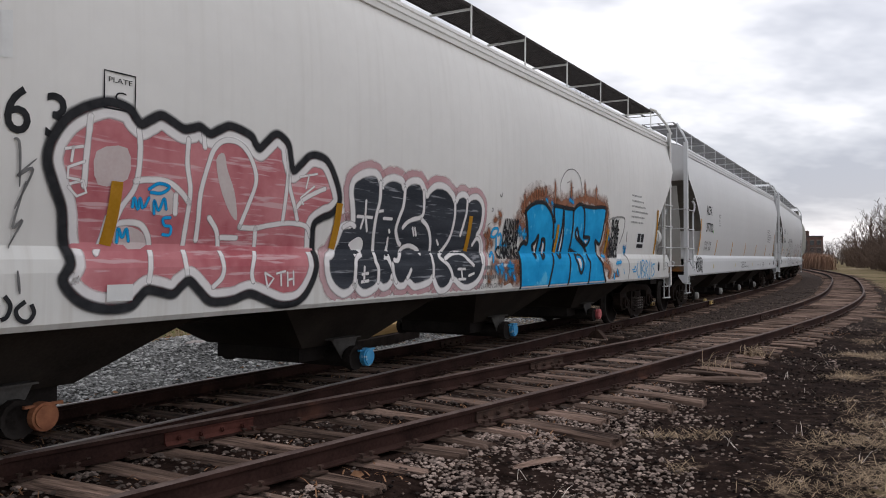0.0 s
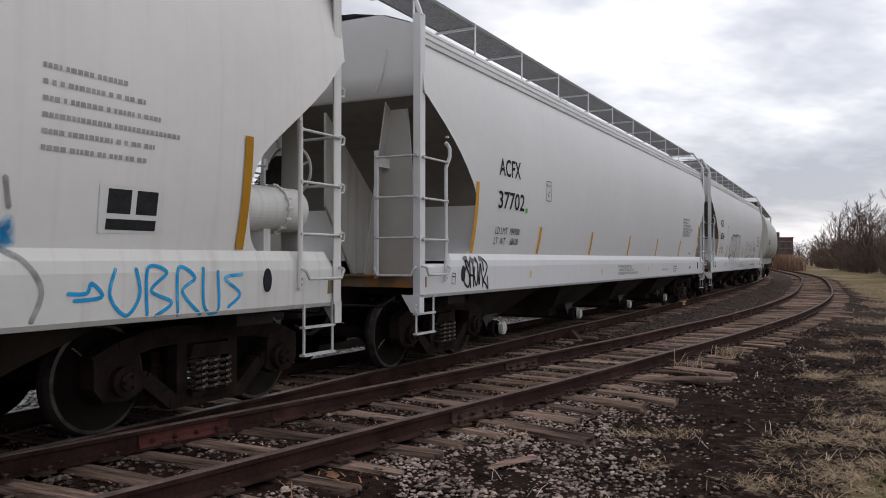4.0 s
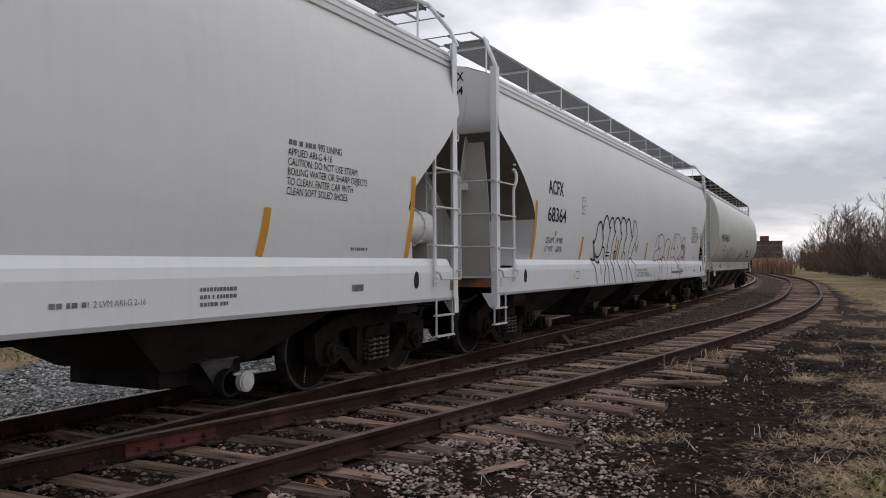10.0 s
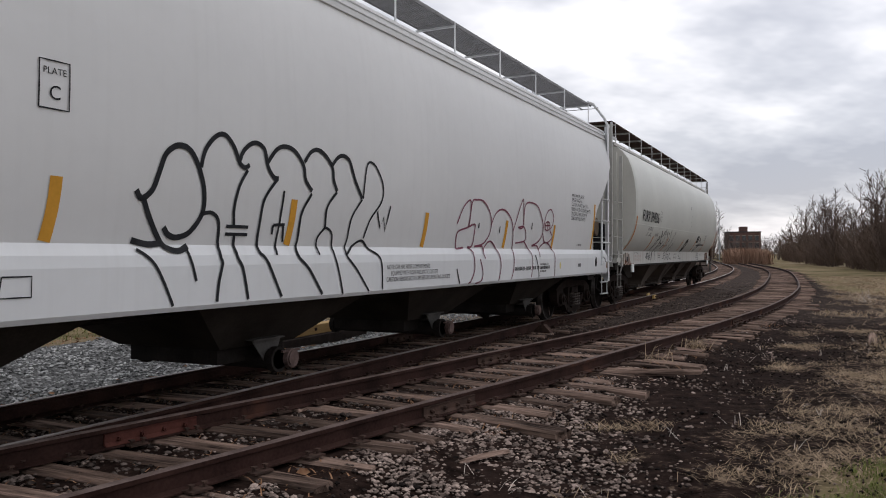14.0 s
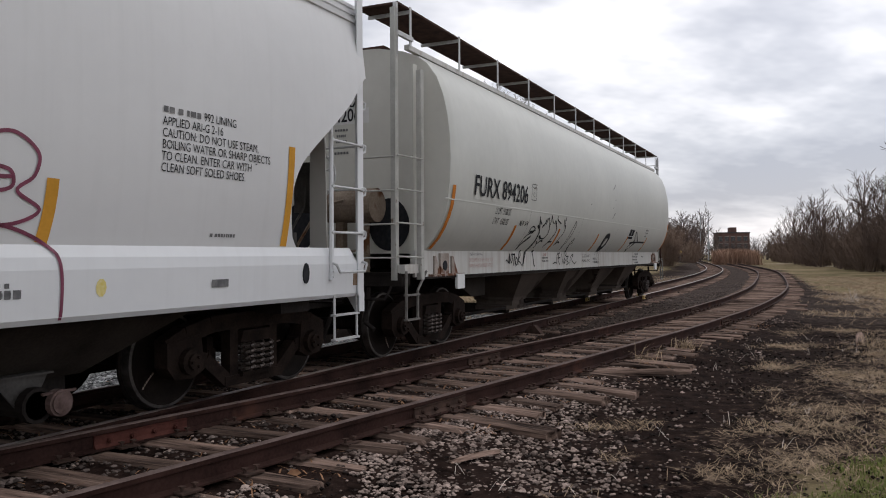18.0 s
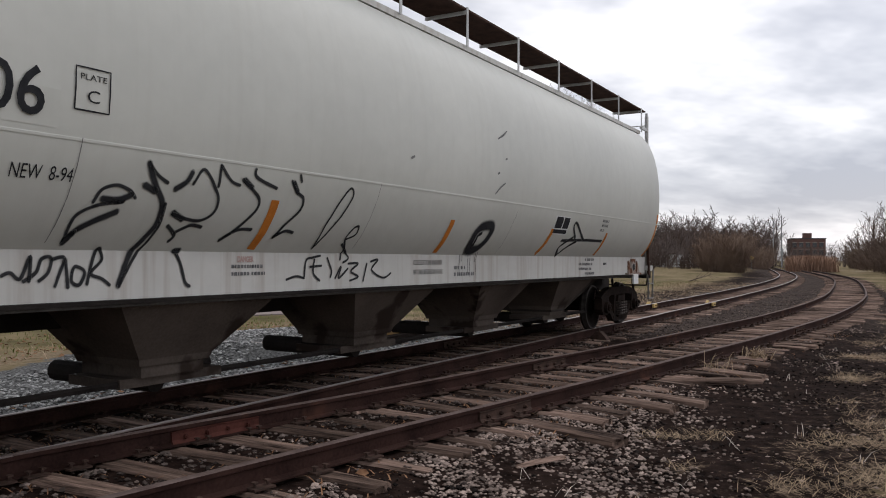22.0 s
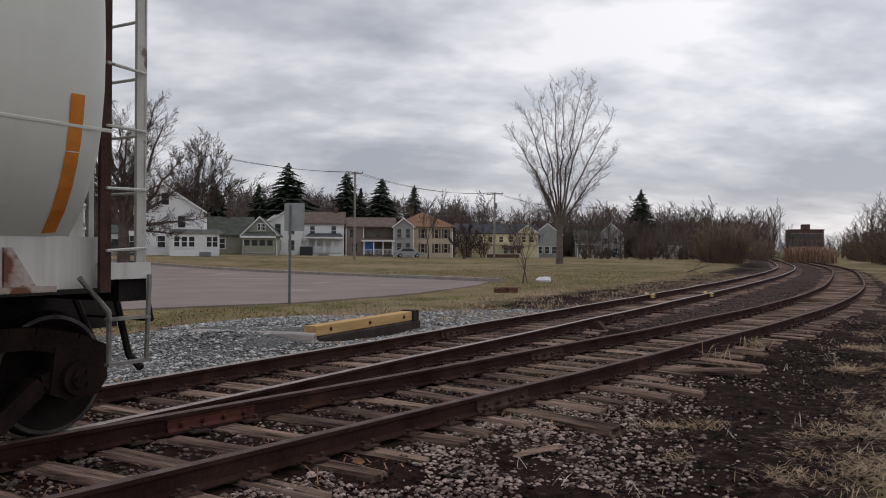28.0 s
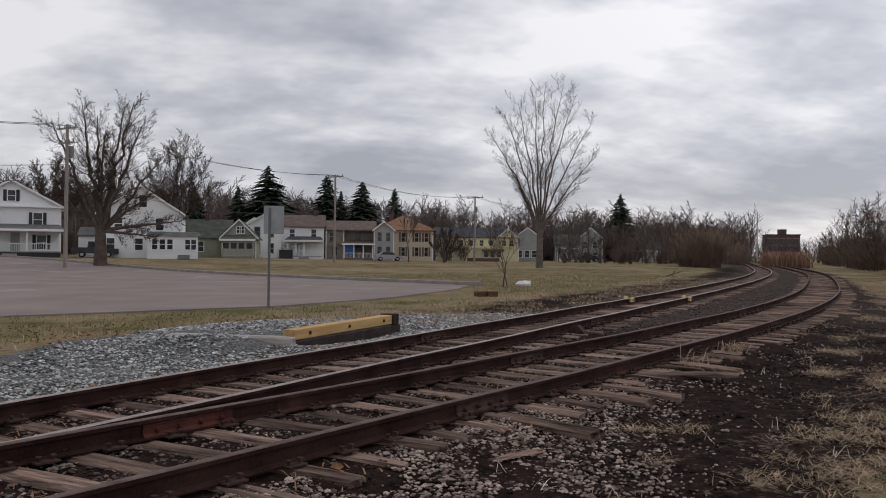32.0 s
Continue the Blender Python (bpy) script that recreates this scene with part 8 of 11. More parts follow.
# distance that the train has gone, every half second
GONE = (0.00, 1.65, 3.29, 4.92, 6.53, 8.12, 9.70, 11.27, 12.85, 14.44, 16.03, 17.62, 19.19, 20.75, 22.26, 23.76, 25.22, 26.70, 28.15, 29.61, 31.05, 32.50,
        33.96, 35.45, 36.91, 38.40, 39.88, 41.34, 42.77, 44.19, 45.59, 46.99, 48.37, 49.73, 51.08, 52.41, 53.74, 55.05, 56.36, 57.65, 58.96, 60.28, 61.58,
        62.82, 64.02, 65.21, 66.39, 67.56, 68.75, 69.93, 71.11, 72.32, 73.52, 74.69, 75.85, 76.98, 78.10, 79.21, 80.32, 81.43, 82.54, 83.65, 84.76, 85.87, 86.98)


def gone(t):
    k = min(max(t, 0.0), 32.0) * 2
    i = min(int(k), 63)
    f = k - i
    a, b, c, d = (GONE[min(max(i + j - 1, 0), 64)] for j in range(4))
    return 0.5 * (2 * b + (c - a) * f + (2 * a - 5 * b + 4 * c - d) * f * f + (3 * b - a - 3 * c + d) * f ** 3)


LINE_LONG = Line(MAIN["start"], MAIN["heads"], back=130.0)


def car_pose(lead, long, t):
    s = lead - gone(t)
    xa, ya, _ = LINE_LONG.at(s + 1.3)
    xb, yb, _ = LINE_LONG.at(s + long - 1.3)
    h = math.atan2(yb - ya, xb - xa)
    return pose(xa - 1.3 * math.cos(h), ya - 1.3 * math.sin(h), 0, 0, 0, math.degrees(h))


def motions():
    for car, key in ((tagged_car, "tagged_car"), (numbered_car, "numbered_car"), (outlined_car, "outlined_car"), (grey_car, "grey_car")):
        long = car["length_m"]
        walk(car, [(k / 2, car_pose(LEAD[key], long, k / 2)) for k in range(65)])
        wheels = [o for o in car.children_recursive if o.name.startswith("wheelset")]
        for n, w in enumerate(wheels):
            p = w.location.copy()
            walk(w, [(k / 5, pose(*p, 0, -math.degrees(gone(k / 5) / WHEEL_R) + 37 * n, 0)) for k in range(161)])

# ---------------------------------------------------------------- beside the tracks
def at_ground(x, y, lift=0.0):
    return float(ground_height(np.array([float(x)]), np.array([float(y)]))[0]) + lift


def build_lot():
    """The empty asphalt lot with a worn concrete kerb on its far side."""
    near = [(-30.0, 4.0), (-18.5, 14.5), (-10.8, 20.6), (-4.7, 25.3), (-1.0, 31.0), (1.6, 38.5), (2.4, 42.5)]
    far = [(2.0, 43.5), (-13.1, 57.0), (-28.0, 70.0), (-46.0, 86.0), (-70.0, 90.0), (-80.0, 60.0)]
    fine = []
    ring = near + far
    for (ax, ay), (bx, by) in zip(ring, ring[1:] + ring[:1]):
        n = max(1, int(math.hypot(bx - ax, by - ay) / 2.0))
        fine += [(ax + (bx - ax) * k / n + rng.uniform(-0.12, 0.12), ay + (by - ay) * k / n + rng.uniform(-0.12, 0.12)) for k in range(n)]
    bm = bmesh.new()
    f = bm.faces.new([bm.verts.new((x, y, 0)) for x, y in fine])
    bmesh.ops.triangulate(bm, faces=[f])
    for d in range(8, 96, 6):
        bmesh.ops.bisect_plane(bm, geom=bm.verts[:] + bm.edges[:] + bm.faces[:], plane_co=(0, d, 0), plane_no=(0, 1, 0))
    for d in range(-76, 4, 8):
        bmesh.ops.bisect_plane(bm, geom=bm.verts[:] + bm.edges[:] + bm.faces[:], plane_co=(d, 0, 0), plane_no=(1, 0, 0))
    for v in bm.verts:
        v.co.z = at_ground(v.co.x, v.co.y, 0.05)
    rim = bmesh.ops.extrude_edge_only(bm, edges=[e for e in bm.edges if e.is_boundary])
    for v in rim["geom"]:
        if isinstance(v, bmesh.types.BMVert):
            v.co.z -= 0.3
    bmesh.ops.recalc_face_normals(bm, faces=bm.faces)
    me = bpy.data.meshes.new("parking_lot")
    bm.to_mesh(me)
    bm.free()
    me.materials.append(M["asphalt"])
    tagged(new("parking_lot", me), "empty weathered asphalt parking lot", "parking lot", kind="structure")
    kerb = Soup()
    loops = []
    pts = [(3.0, 42.4), (2.0, 43.4), (-13.1, 57.0), (-28.0, 70.0), (-46.0, 86.0), (-70.0, 90.0)]
    for (ax, ay), (bx, by) in zip(pts[:-1], pts[1:]):
        n = max(1, int(math.hypot(bx - ax, by - ay) / 3.0))
        d = Vector((bx - ax, by - ay)).normalized()
        for k in range(n):
            x, y = ax + (bx - ax) * k / n, ay + (by - ay) * k / n
            z = at_ground(x, y)
            loops.append([(x + d.y * o, y - d.x * o, z + h) for o, h in ((-0.14, -0.1), (-0.14, 0.22), (-0.1, 0.24), (0.1, 0.24), (0.14, 0.2), (0.14, -0.1))])
    kerb.sweep(loops)
    solid("kerb", kerb, M["kerb"], "worn pale concrete kerb", "kerb", kind="structure")


def build_sign():
    x, y = -4.85, 25.0
    z = at_ground(x, y)
    t = thing("road_sign", "grey metal sign post with a blank-backed square sign", "road sign", pose(x, y, z, 0, 0.3, 0))
    post = Soup()
    for a, b in ((-0.04, -0.022), (-0.022, 0.022), (0.022, 0.04)):
        post.box(a, b, *((-0.015, 0.0) if abs(a) < 0.03 and a < 0 and b > 0 else (-0.03, -0.012)), -0.3, 3.12)
    part("post", post, M["post_metal"], t)
    plate = Soup().prism([(-0.19, 2.33), (-0.17, 2.3), (0.42, 2.3), (0.44, 2.33), (0.44, 3.16), (0.42, 3.18), (-0.17, 3.18), (-0.19, 3.16)], 0.002, 0.007)
    part("sign_plate", plate, M["galv"], t, "bare aluminium back of the sign")
    for zz in (2.45, 3.0):
        part("bolt", Soup().bar((0.0, -0.04, zz), (0.0, 0.01, zz), 0.014, 6), M["post_metal"], t)


def build_timbers():
    ax, ay, bx, by = -2.42, 14.42, -0.75, 17.35
    h = math.degrees(math.atan2(by - ay, bx - ax))
    length = math.hypot(bx - ax, by - ay)
    z = -0.38
    t = thing("timber_stack", "fresh yellow timber bolted on dark old ties", "timber stack", pose((ax + bx) / 2, (ay + by) / 2, z, 0, -1.0, h))
    r = random.Random(3)
    lower = chipped_beam(r, length + 0.35, 0.36, 0.32)
    b = part("base_timber", lower, M["old_timber"], t, "black creosoted timber")
    b.location.z = 0.25
    upper = Soup().sweep([[(x, -0.12, 0.252), (x, 0.12, 0.252), (x, 0.13, 0.262), (x, 0.13, 0.43), (x, 0.12, 0.44), (x, -0.12, 0.44), (x, -0.13, 0.43), (x, -0.13, 0.262)] for x in np.linspace(-length / 2, length / 2 - 0.12, 6)])
    u = part("new_timber", upper, M["new_timber"], t, "pale yellow sawn timber")
    for x in (-1.25, 0.0, 1.25):
        part("bolt", Soup().bar((x, -0.145, 0.35), (x, -0.125, 0.35), 0.035, 8).bar((x, -0.16, 0.35), (x, -0.14, 0.35), 0.02, 6), M["iron"], u)
    e = part("end_block", Soup().box(length / 2 - 0.1, length / 2 + 0.1, -0.17, 0.17, 0.245, 0.46), M["old_timber"], t)
    log = thing("old_crossing_timber", "bleached grey timber lying in the ballast", "timber", pose(-3.45, 14.3, -0.055, 0, -0.1, -13.5))
    part("beam", chipped_beam(r, 2.4, 0.26, 0.2), M["grey_timber"], log)
    for dx, dy, n, w in ((3.4, 10.75, 1.6, 1.3), (0.77, 6.57, 0.5, 42), (9.6, 15.4, 1.6, 70), (13.5, 20.0, 1.4, 55), (14.5, 18.6, 1.1, 66)):
        pl = new("loose_plank", chipped_beam(r, n, 0.16 if n > 1 else 0.07, 0.07 if n > 1 else 0.03).mesh("loose_plank", M["tie"]))
        pl.matrix_world = pose(dx, dy, at_ground(dx, dy) + 0.075, 2, -2, w - 12)
        tagged(pl, "split weathered plank lying on the cinders", "plank", "loose planks")
    box = thing("rusted_box", "low rust-brown junction box in the grass", "junction box", pose(2.5, 32.5, at_ground(2.5, 32.5), 0, 0, 20))
    part("casing", Soup().box(-0.42, 0.42, -0.25, 0.25, 0, 0.16).prism([(-0.45, 0.16), (0.45, 0.16), (0.4, 0.21), (-0.4, 0.21)], -0.28, 0.28), M["rust_box"], box)
    part("lid_strap", Soup().box(-0.1, -0.05, -0.29, 0.29, 0.0, 0.22), M["iron"], box)
    litter = Soup()
    litter.add(blob_solid(0.45, 0.22, 0.34, 4), BLOB_FACES)
    solid("white_litter", litter, M["plastic_white"], "crumpled white plastic sheet in the grass", "litter", pose(5.5, 44.0, at_ground(5.5, 44.0, 0.1)))
    scrap = Soup().add(blob_solid(0.06, 0.035, 0.05, 9), BLOB_FACES)
    solid("paper_scrap", scrap, M["plastic_white"], "crumpled scrap of white paper beside the rail", "litter", pose(-3.5, 8.5, at_ground(-3.5, 8.5, 0.05)))
    leaf = Soup().sweep([[(-0.05, 0, 0), (-0.02, 0.025, 0.02), (0.03, 0.02, 0.025), (0.06, 0, 0.01), (0.02, -0.02, 0.0)], [(-0.05, 0, 0.004), (-0.02, 0.025, 0.024), (0.03, 0.02, 0.029), (0.06, 0, 0.014), (0.02, -0.02, 0.004)]])
    solid("curled_leaf", leaf, M["leaf_litter"], "single curled orange-brown leaf on the gravel", "leaf", pose(-0.64, 5.9, at_ground(-0.64, 5.9, 0.06), 40, 10, 30))
    limb = []
    branch(random.Random(4), limb, (0, 0, 0), (1, 0.3, 0.25), 2.6, 0.05, 2, 0.2, 2)
    solid("fallen_branch", limbs_soup(limb), M["bark"], "fallen bare branch lying in the grass", "branch", pose(19.6, 64.5, at_ground(19.6, 64.5, 0.05)))
    # yellow clamps on the main rails and a switch rod between them
    for s, right in ((18.3, GAUGE / 2), (16.4, -GAUGE / 2)):
        x, y, h = main.at(s, right)
        c = thing("rail_clamp", "small yellow clamp on the rail", "rail clamp", pose(x, y, 0, 0, 0, -math.degrees(h) + 90))
        part("jaw", Soup().prism([(-0.2, -0.12), (0.2, -0.12), (0.2, 0.0), (0.12, 0.06), (-0.12, 0.06), (-0.2, 0.0)], 0.075, 0.13).prism([(-0.2, -0.12), (0.2, -0.12), (0.2, 0.0), (-0.2, 0.0)], -0.13, -0.075), M["yellow_iron"], c)
        part("bolt", Soup().bar((0, -0.16, -0.06), (0, 0.17, -0.06), 0.025, 8), M["iron"], c)
    x, y, h = main.at(6.0, 1.0)
    sw = thing("rail_brace", "rusty cast rail brace between the tracks", "rail brace", pose(x, y, -0.16, 0, 0, -math.degrees(h)))
    part("foot", Soup().prism([(-0.2, -0.08), (0.2, -0.08), (0.15, 0.02), (0.04, 0.13), (-0.06, 0.13), (-0.16, 0.02)], -0.14, 0.06), M["iron"], sw)
    part("bolt", Soup().bar((0, -0.1, 0.1), (0, -0.1, 0.2), 0.03, 6), M["iron"], sw)


def blob_solid(rx, rz, ry, seed, n=7, m=5):
    r = random.Random(seed)
    out = []
    for j in range(m):
        b = math.pi * j / (m - 1)
        for i in range(n):
            a = 2 * math.pi * i / n
            k = 1 + r.uniform(-0.25, 0.25)
            out.append((rx * k * math.sin(b) * math.cos(a), ry * k * math.sin(b) * math.sin(a), rz * k * math.cos(b)))
    return out


BLOB_FACES = [(j * 7 + i, j * 7 + (i + 1) % 7, (j + 1) * 7 + (i + 1) % 7, (j + 1) * 7 + i) for j in range(4) for i in range(7)]


# ---------------------------------------------------------------- stones, straw, litter
STONE = []
for q in range(10):
    r = random.Random(100 + q)
    base = [(1, 0, 0), (-1, 0, 0), (0, 1, 0), (0, -1, 0), (0, 0, 1), (0, 0, -1), (0.6, 0.6, 0.5), (-0.6, 0.55, 0.5), (0.6, -0.6, 0.5), (-0.6, -0.6, 0.45)]
    pts = [Vector(p) * r.uniform(0.75, 1.15) for p in base]
    bmq = bmesh.new()
    for p in pts:
        bmq.verts.new((p.x, p.y * r.uniform(0.7, 1.0), p.z * 0.65))
    res = bmesh.ops.convex_hull(bmq, input=bmq.verts[:])
    bmq.verts.index_update()
    bmesh.ops.delete(bmq, geom=[v for v in bmq.verts if not v.link_faces], context="VERTS")
    bmq.verts.index_update()
    STONE.append((np.array([v.co[:] for v in bmq.verts]), [tuple(v.index for v in f.verts) for f in bmq.faces]))
    bmq.free()


def scatter_stones(name, spots, material, label, lo, hi, seed):
    r = np.random.RandomState(seed)
    V, F, n = [], [], 0
    for x, y, z in spots:
        vs, fs = STONE[r.randint(10)]
        s = r.uniform(lo, hi) * (1.0 if r.rand() < 0.85 else 1.5)
        a = r.uniform(0, 6.283)
        c, d = math.cos(a), math.sin(a)
        p = vs * s
        V.append(np.c_[x + p[:, 0] * c - p[:, 1] * d, y + p[:, 0] * d + p[:, 1] * c, z + p[:, 2] + s * 0.25])
        F += [tuple(i + n for i in f) for f in fs]
        n += len(vs)
    me = bpy.data.meshes.new(name)
    me.from_pydata(np.concatenate(V).tolist(), [], F)
    me.materials.append(island_tone(material))
    tagged(new(name, me), label, "gravel", kind="stuff")


def island_tone(name):
    """The stone material, each pebble with its own tone."""
    m = M[name].copy()
    nt = m.node_tree
    N, L = nt.nodes.new, nt.links.new
    bs = nt.nodes["Principled BSDF"]
    base = bs.inputs["Base Color"].links[0].from_socket
    g, k, sc = N("ShaderNodeNewGeometry"), N("ShaderNodeMath"), N("ShaderNodeVectorMath")
    k.operation = "MULTIPLY_ADD"
    k.inputs[1].default_value, k.inputs[2].default_value = 1.35, 0.3
    L(g.outputs["Random Per Island"], k.inputs[0])
    sc.operation = "SCALE"
    L(base, sc.inputs[0])
    L(k.outputs[0], sc.inputs["Scale"])
    L(sc.outputs[0], bs.inputs["Base Color"])
    return m


def spots_in(line, n, s0, s1, d0, d1, seed, keep=None):
    """Random places beside a track: n tries between distances along and to the right."""
    r = np.random.RandomState(seed)
    s, d = r.uniform(s0, s1, n), r.uniform(d0, d1, n)
    x = np.interp(s, line.s, line.x)
    y = np.interp(s, line.s, line.y)
    h = np.interp(s, line.s, line.h)
    x, y = x + d * np.cos(h), y - d * np.sin(h)
    ok = np.ones(n, bool) if keep is None else keep(x, y, s, d)
    x, y = x[ok], y[ok]
    return list(zip(x, y, ground_height(x, y)))


def patchy(x, y, scale, cut, seed=0.0):
    return np.array([noise.noise(Vector((a * scale, b * scale, seed))) for a, b in zip(x, y)]) > cut


def blades(name, spots, material, label, seed, height=(0.08, 0.25), count=(6, 14), spread=0.12, width=0.004, flat=0.6, category="dry grass", kind="stuff", low=0.1):
    r = np.random.RandomState(seed)
    s = Soup()
    for x, y, z in spots:
        for _ in range(r.randint(*count)):
            a, h = r.uniform(0, 6.283), r.uniform(*height)
            bx, by = x + r.normal(0, spread), y + r.normal(0, spread)
            lean = r.uniform(low, flat)
            dx, dy = math.cos(a) * lean * h * 1.6, math.sin(a) * lean * h * 1.6
            w = width * r.uniform(0.7, 1.5)
            px, py = -math.sin(a) * w, math.cos(a) * w
            top = h * math.sqrt(max(0.05, 1 - lean * lean))
            s.add([(bx - px, by - py, z), (bx + px, by + py, z), (bx + dx * 0.5 + px, by + dy * 0.5 + py, z + top * 0.75), (bx + dx * 0.5 - px, by + dy * 0.5 - py, z + top * 0.75), (bx + dx, by + dy, z + top)], [(0, 1, 2, 3), (3, 2, 4)])
    ob = new(name, s.mesh(name, material))
    return tagged(ob, label, category, kind=kind)


def build_ground_cover():
    off_rail = lambda x, y, s, d: np.abs(np.abs(yard.offset(x, y)[1]) - GAUGE / 2) > 0.11
    near = spots_in(yard, 30000, -7, 5.0, 0.95, 3.9, 1, lambda x, y, s, d: patchy(x, y, 1.0, -0.25, 3.0) & (np.random.RandomState(41).rand(len(s)) < np.clip(1.6 - 0.55 * (d - 0.95) - 0.2 * np.maximum(s + 1.2, 0), 0.03, 1)))
    near += spots_in(yard, 1300, 4, 16, 0.95, 2.4, 2, lambda x, y, s, d: patchy(x, y, 0.8, 0.12, 3.0))
    near += spots_in(yard, 900, -4, 16, 1.2, 5.5, 22)
    scatter_stones("pale_gravel", near, "stone_pale", "loose pale gravel beside the siding", 0.010, 0.025, 1)
    inside = spots_in(yard, 5200, -8, 18, -1.0, 0.95, 3, lambda x, y, s, d: off_rail(x, y, s, d) & patchy(x, y, 1.1, -0.05, 5.0))
    inside += spots_in(main, 5000, -10, 22, -1.2, 1.2, 4, lambda x, y, s, d: patchy(x, y, 1.1, -0.02, 6.0) & (np.abs(np.abs(d) - GAUGE / 2) > 0.11))
    bed = spots_in(main, 5200, 2, 40, 0.9, 3.0, 14, lambda x, y, s, d: patchy(x, y, 0.7, -0.3, 6.5) & (np.abs(np.abs(yard.offset(x, y)[1]) - GAUGE / 2) > 0.2))
    bed += spots_in(main, 3000, 6, 40, -3.6, -0.95, 24)
    bed += spots_in(yard, 7000, -8, 12, -1.6, 0.95, 25, off_rail)
    bed += spots_in(main, 6000, -10, 10, -1.1, 1.1, 26, lambda x, y, s, d: np.abs(np.abs(d) - GAUGE / 2) > 0.1)
    scatter_stones("bed_gravel", bed, "stone_dull", "dull grey-brown gravel between the tracks", 0.012, 0.03, 6)
    scatter_stones("track_stones", inside, "stone_pale", "sparse stones between the ties", 0.010, 0.024, 2)
    left = spots_in(main, 40000, -10, 11, -8.0, -0.95, 5, lambda x, y, s, d: (d > ballast_edge(s)) & (np.random.RandomState(42).rand(len(s)) < np.clip((d - ballast_edge(s)) * 1.6, 0.1, 1)) & ~((np.abs(d + 2.95) < 0.26) & (s > 0.2) & (s < 4.0)))
    scatter_stones("grey_ballast", left, "stone_grey", "blue-grey crushed stone ballast", 0.015, 0.034, 3)
    dark = spots_in(yard, 9000, -6, 14, 1.2, 5.8, 6, lambda x, y, s, d: patchy(x, y, 1.4, -0.2, 8.0))
    scatter_stones("cinder_lumps", dark, "cinder", "dark cinder lumps", 0.008, 0.024, 4)

    def on_straw(cut, top):
        return lambda x, y, s, d: np.random.RandomState(43).uniform(cut, top, len(x)) < straw_cover(x, y, s, d, np.ones(len(x), bool))

    tufts = spots_in(yard, 11000, -3, 14, 1.6, 7.0, 7, on_straw(0.25, 1.0))
    blades("dry_grass", tufts, M["straw"], "flattened dry straw grass", 1, (0.03, 0.13), (14, 26), 0.09, 0.0021, 0.99, low=0.86)
    far_tufts = spots_in(yard, 3600, 14, 58, 1.6, 9.0, 8, on_straw(0.25, 1.0))
    blades("dry_grass", far_tufts, M["straw"], "flattened dry straw grass", 5, (0.08, 0.26), (7, 13), 0.14, 0.006, 0.985, low=0.8)
    wisps = spots_in(yard, 70, -3, 12, 1.6, 6.0, 17)
    blades("dead_stalks", wisps, M["straw_white"], "thin bleached dead stalks", 9, (0.06, 0.18), (2, 5), 0.06, 0.0022, 0.96, low=0.6)
    green = spots_in(yard, 2200, -4.0, 2.2, 3.7, 6.5, 9, lambda x, y, s, d: patchy(x, y, 0.8, -0.15, 4.0) & (d > 4.0 + 0.35 * np.maximum(s, 0)))
    blades("green_tufts", green, M["green_grass"], "short green grass", 2, (0.02, 0.055), (14, 26), 0.09, 0.0025, 0.9, "grass")
    field = spots_in(main, 3400, -2, 56, -26, -5.6, 10, lambda x, y, s, d: ((y > 30) | (np.random.RandomState(44).rand(len(s)) < 0.3)) & ~((x < 2.2) & (y > 0.83 * x + 29) & (y < 44 - 0.9 * x))& (d < ballast_edge(s)))
    blades("field_grass", field, M["straw"], "short tan field grass", 3, (0.05, 0.16), (5, 10), 0.25, 0.006, 0.8, "grass")
    weeds = spots_in(main, 3200, -2, 56, -26, -6.5, 12, lambda x, y, s, d: ~((x < 2.2) & (y > 0.83 * x + 29) & (y < 44 - 0.9 * x)))
    blades("field_green", weeds, M["green_grass"], "patchy green lawn grass", 4, (0.04, 0.1), (6, 12), 0.3, 0.006, 0.7, "grass")
    bits = spots_in(yard, 1500, -8, 14, -1.8, 1.5, 27, off_rail) + spots_in(main, 1200, -10, 14, -1.2, 1.0, 28)
    blades("track_debris", bits, M["leaf_litter"], "bits of dead stalk and leaf between the ties", 12, (0.02, 0.09), (2, 5), 0.1, 0.005, 0.985, "debris", low=0.85)
    verge = spots_in(main, 2600, 5, 52, -6.0, -1.3, 31, lambda x, y, s, d: patchy(x, y, 0.8, -0.02, 7.0))
    blades("verge_straw", verge, M["straw"], "thin dry straw on the track verge", 8, (0.05, 0.2), (4, 9), 0.15, 0.006, 0.97, low=0.6)
    leaves = Soup()
    r = random.Random(5)
    for x, y, z in spots_in(main, 1300, -8, 7, -10.5, -5.6, 13, lambda x, y, s, d: d < ballast_edge(s) + 0.4) + spots_in(main, 160, -6, 14, -2.5, -1.0, 15):
        a, w = r.uniform(0, 6.28), r.uniform(0.03, 0.06)
        c, d = math.cos(a) * w, math.sin(a) * w
        z += 0.03
        leaves.add([(x - c, y - d, z), (x + d * 0.6, y - c * 0.6, z + r.uniform(0, 0.03)), (x + c, y + d, z + r.uniform(0, 0.02)), (x - d * 0.6, y + c * 0.6, z + r.uniform(0, 0.03))], [(0, 1, 2, 3)])
    tagged(new("fallen_leaves", leaves.mesh("fallen_leaves", M["leaf_litter"])), "scattered brown fallen leaves", "leaves", kind="stuff")
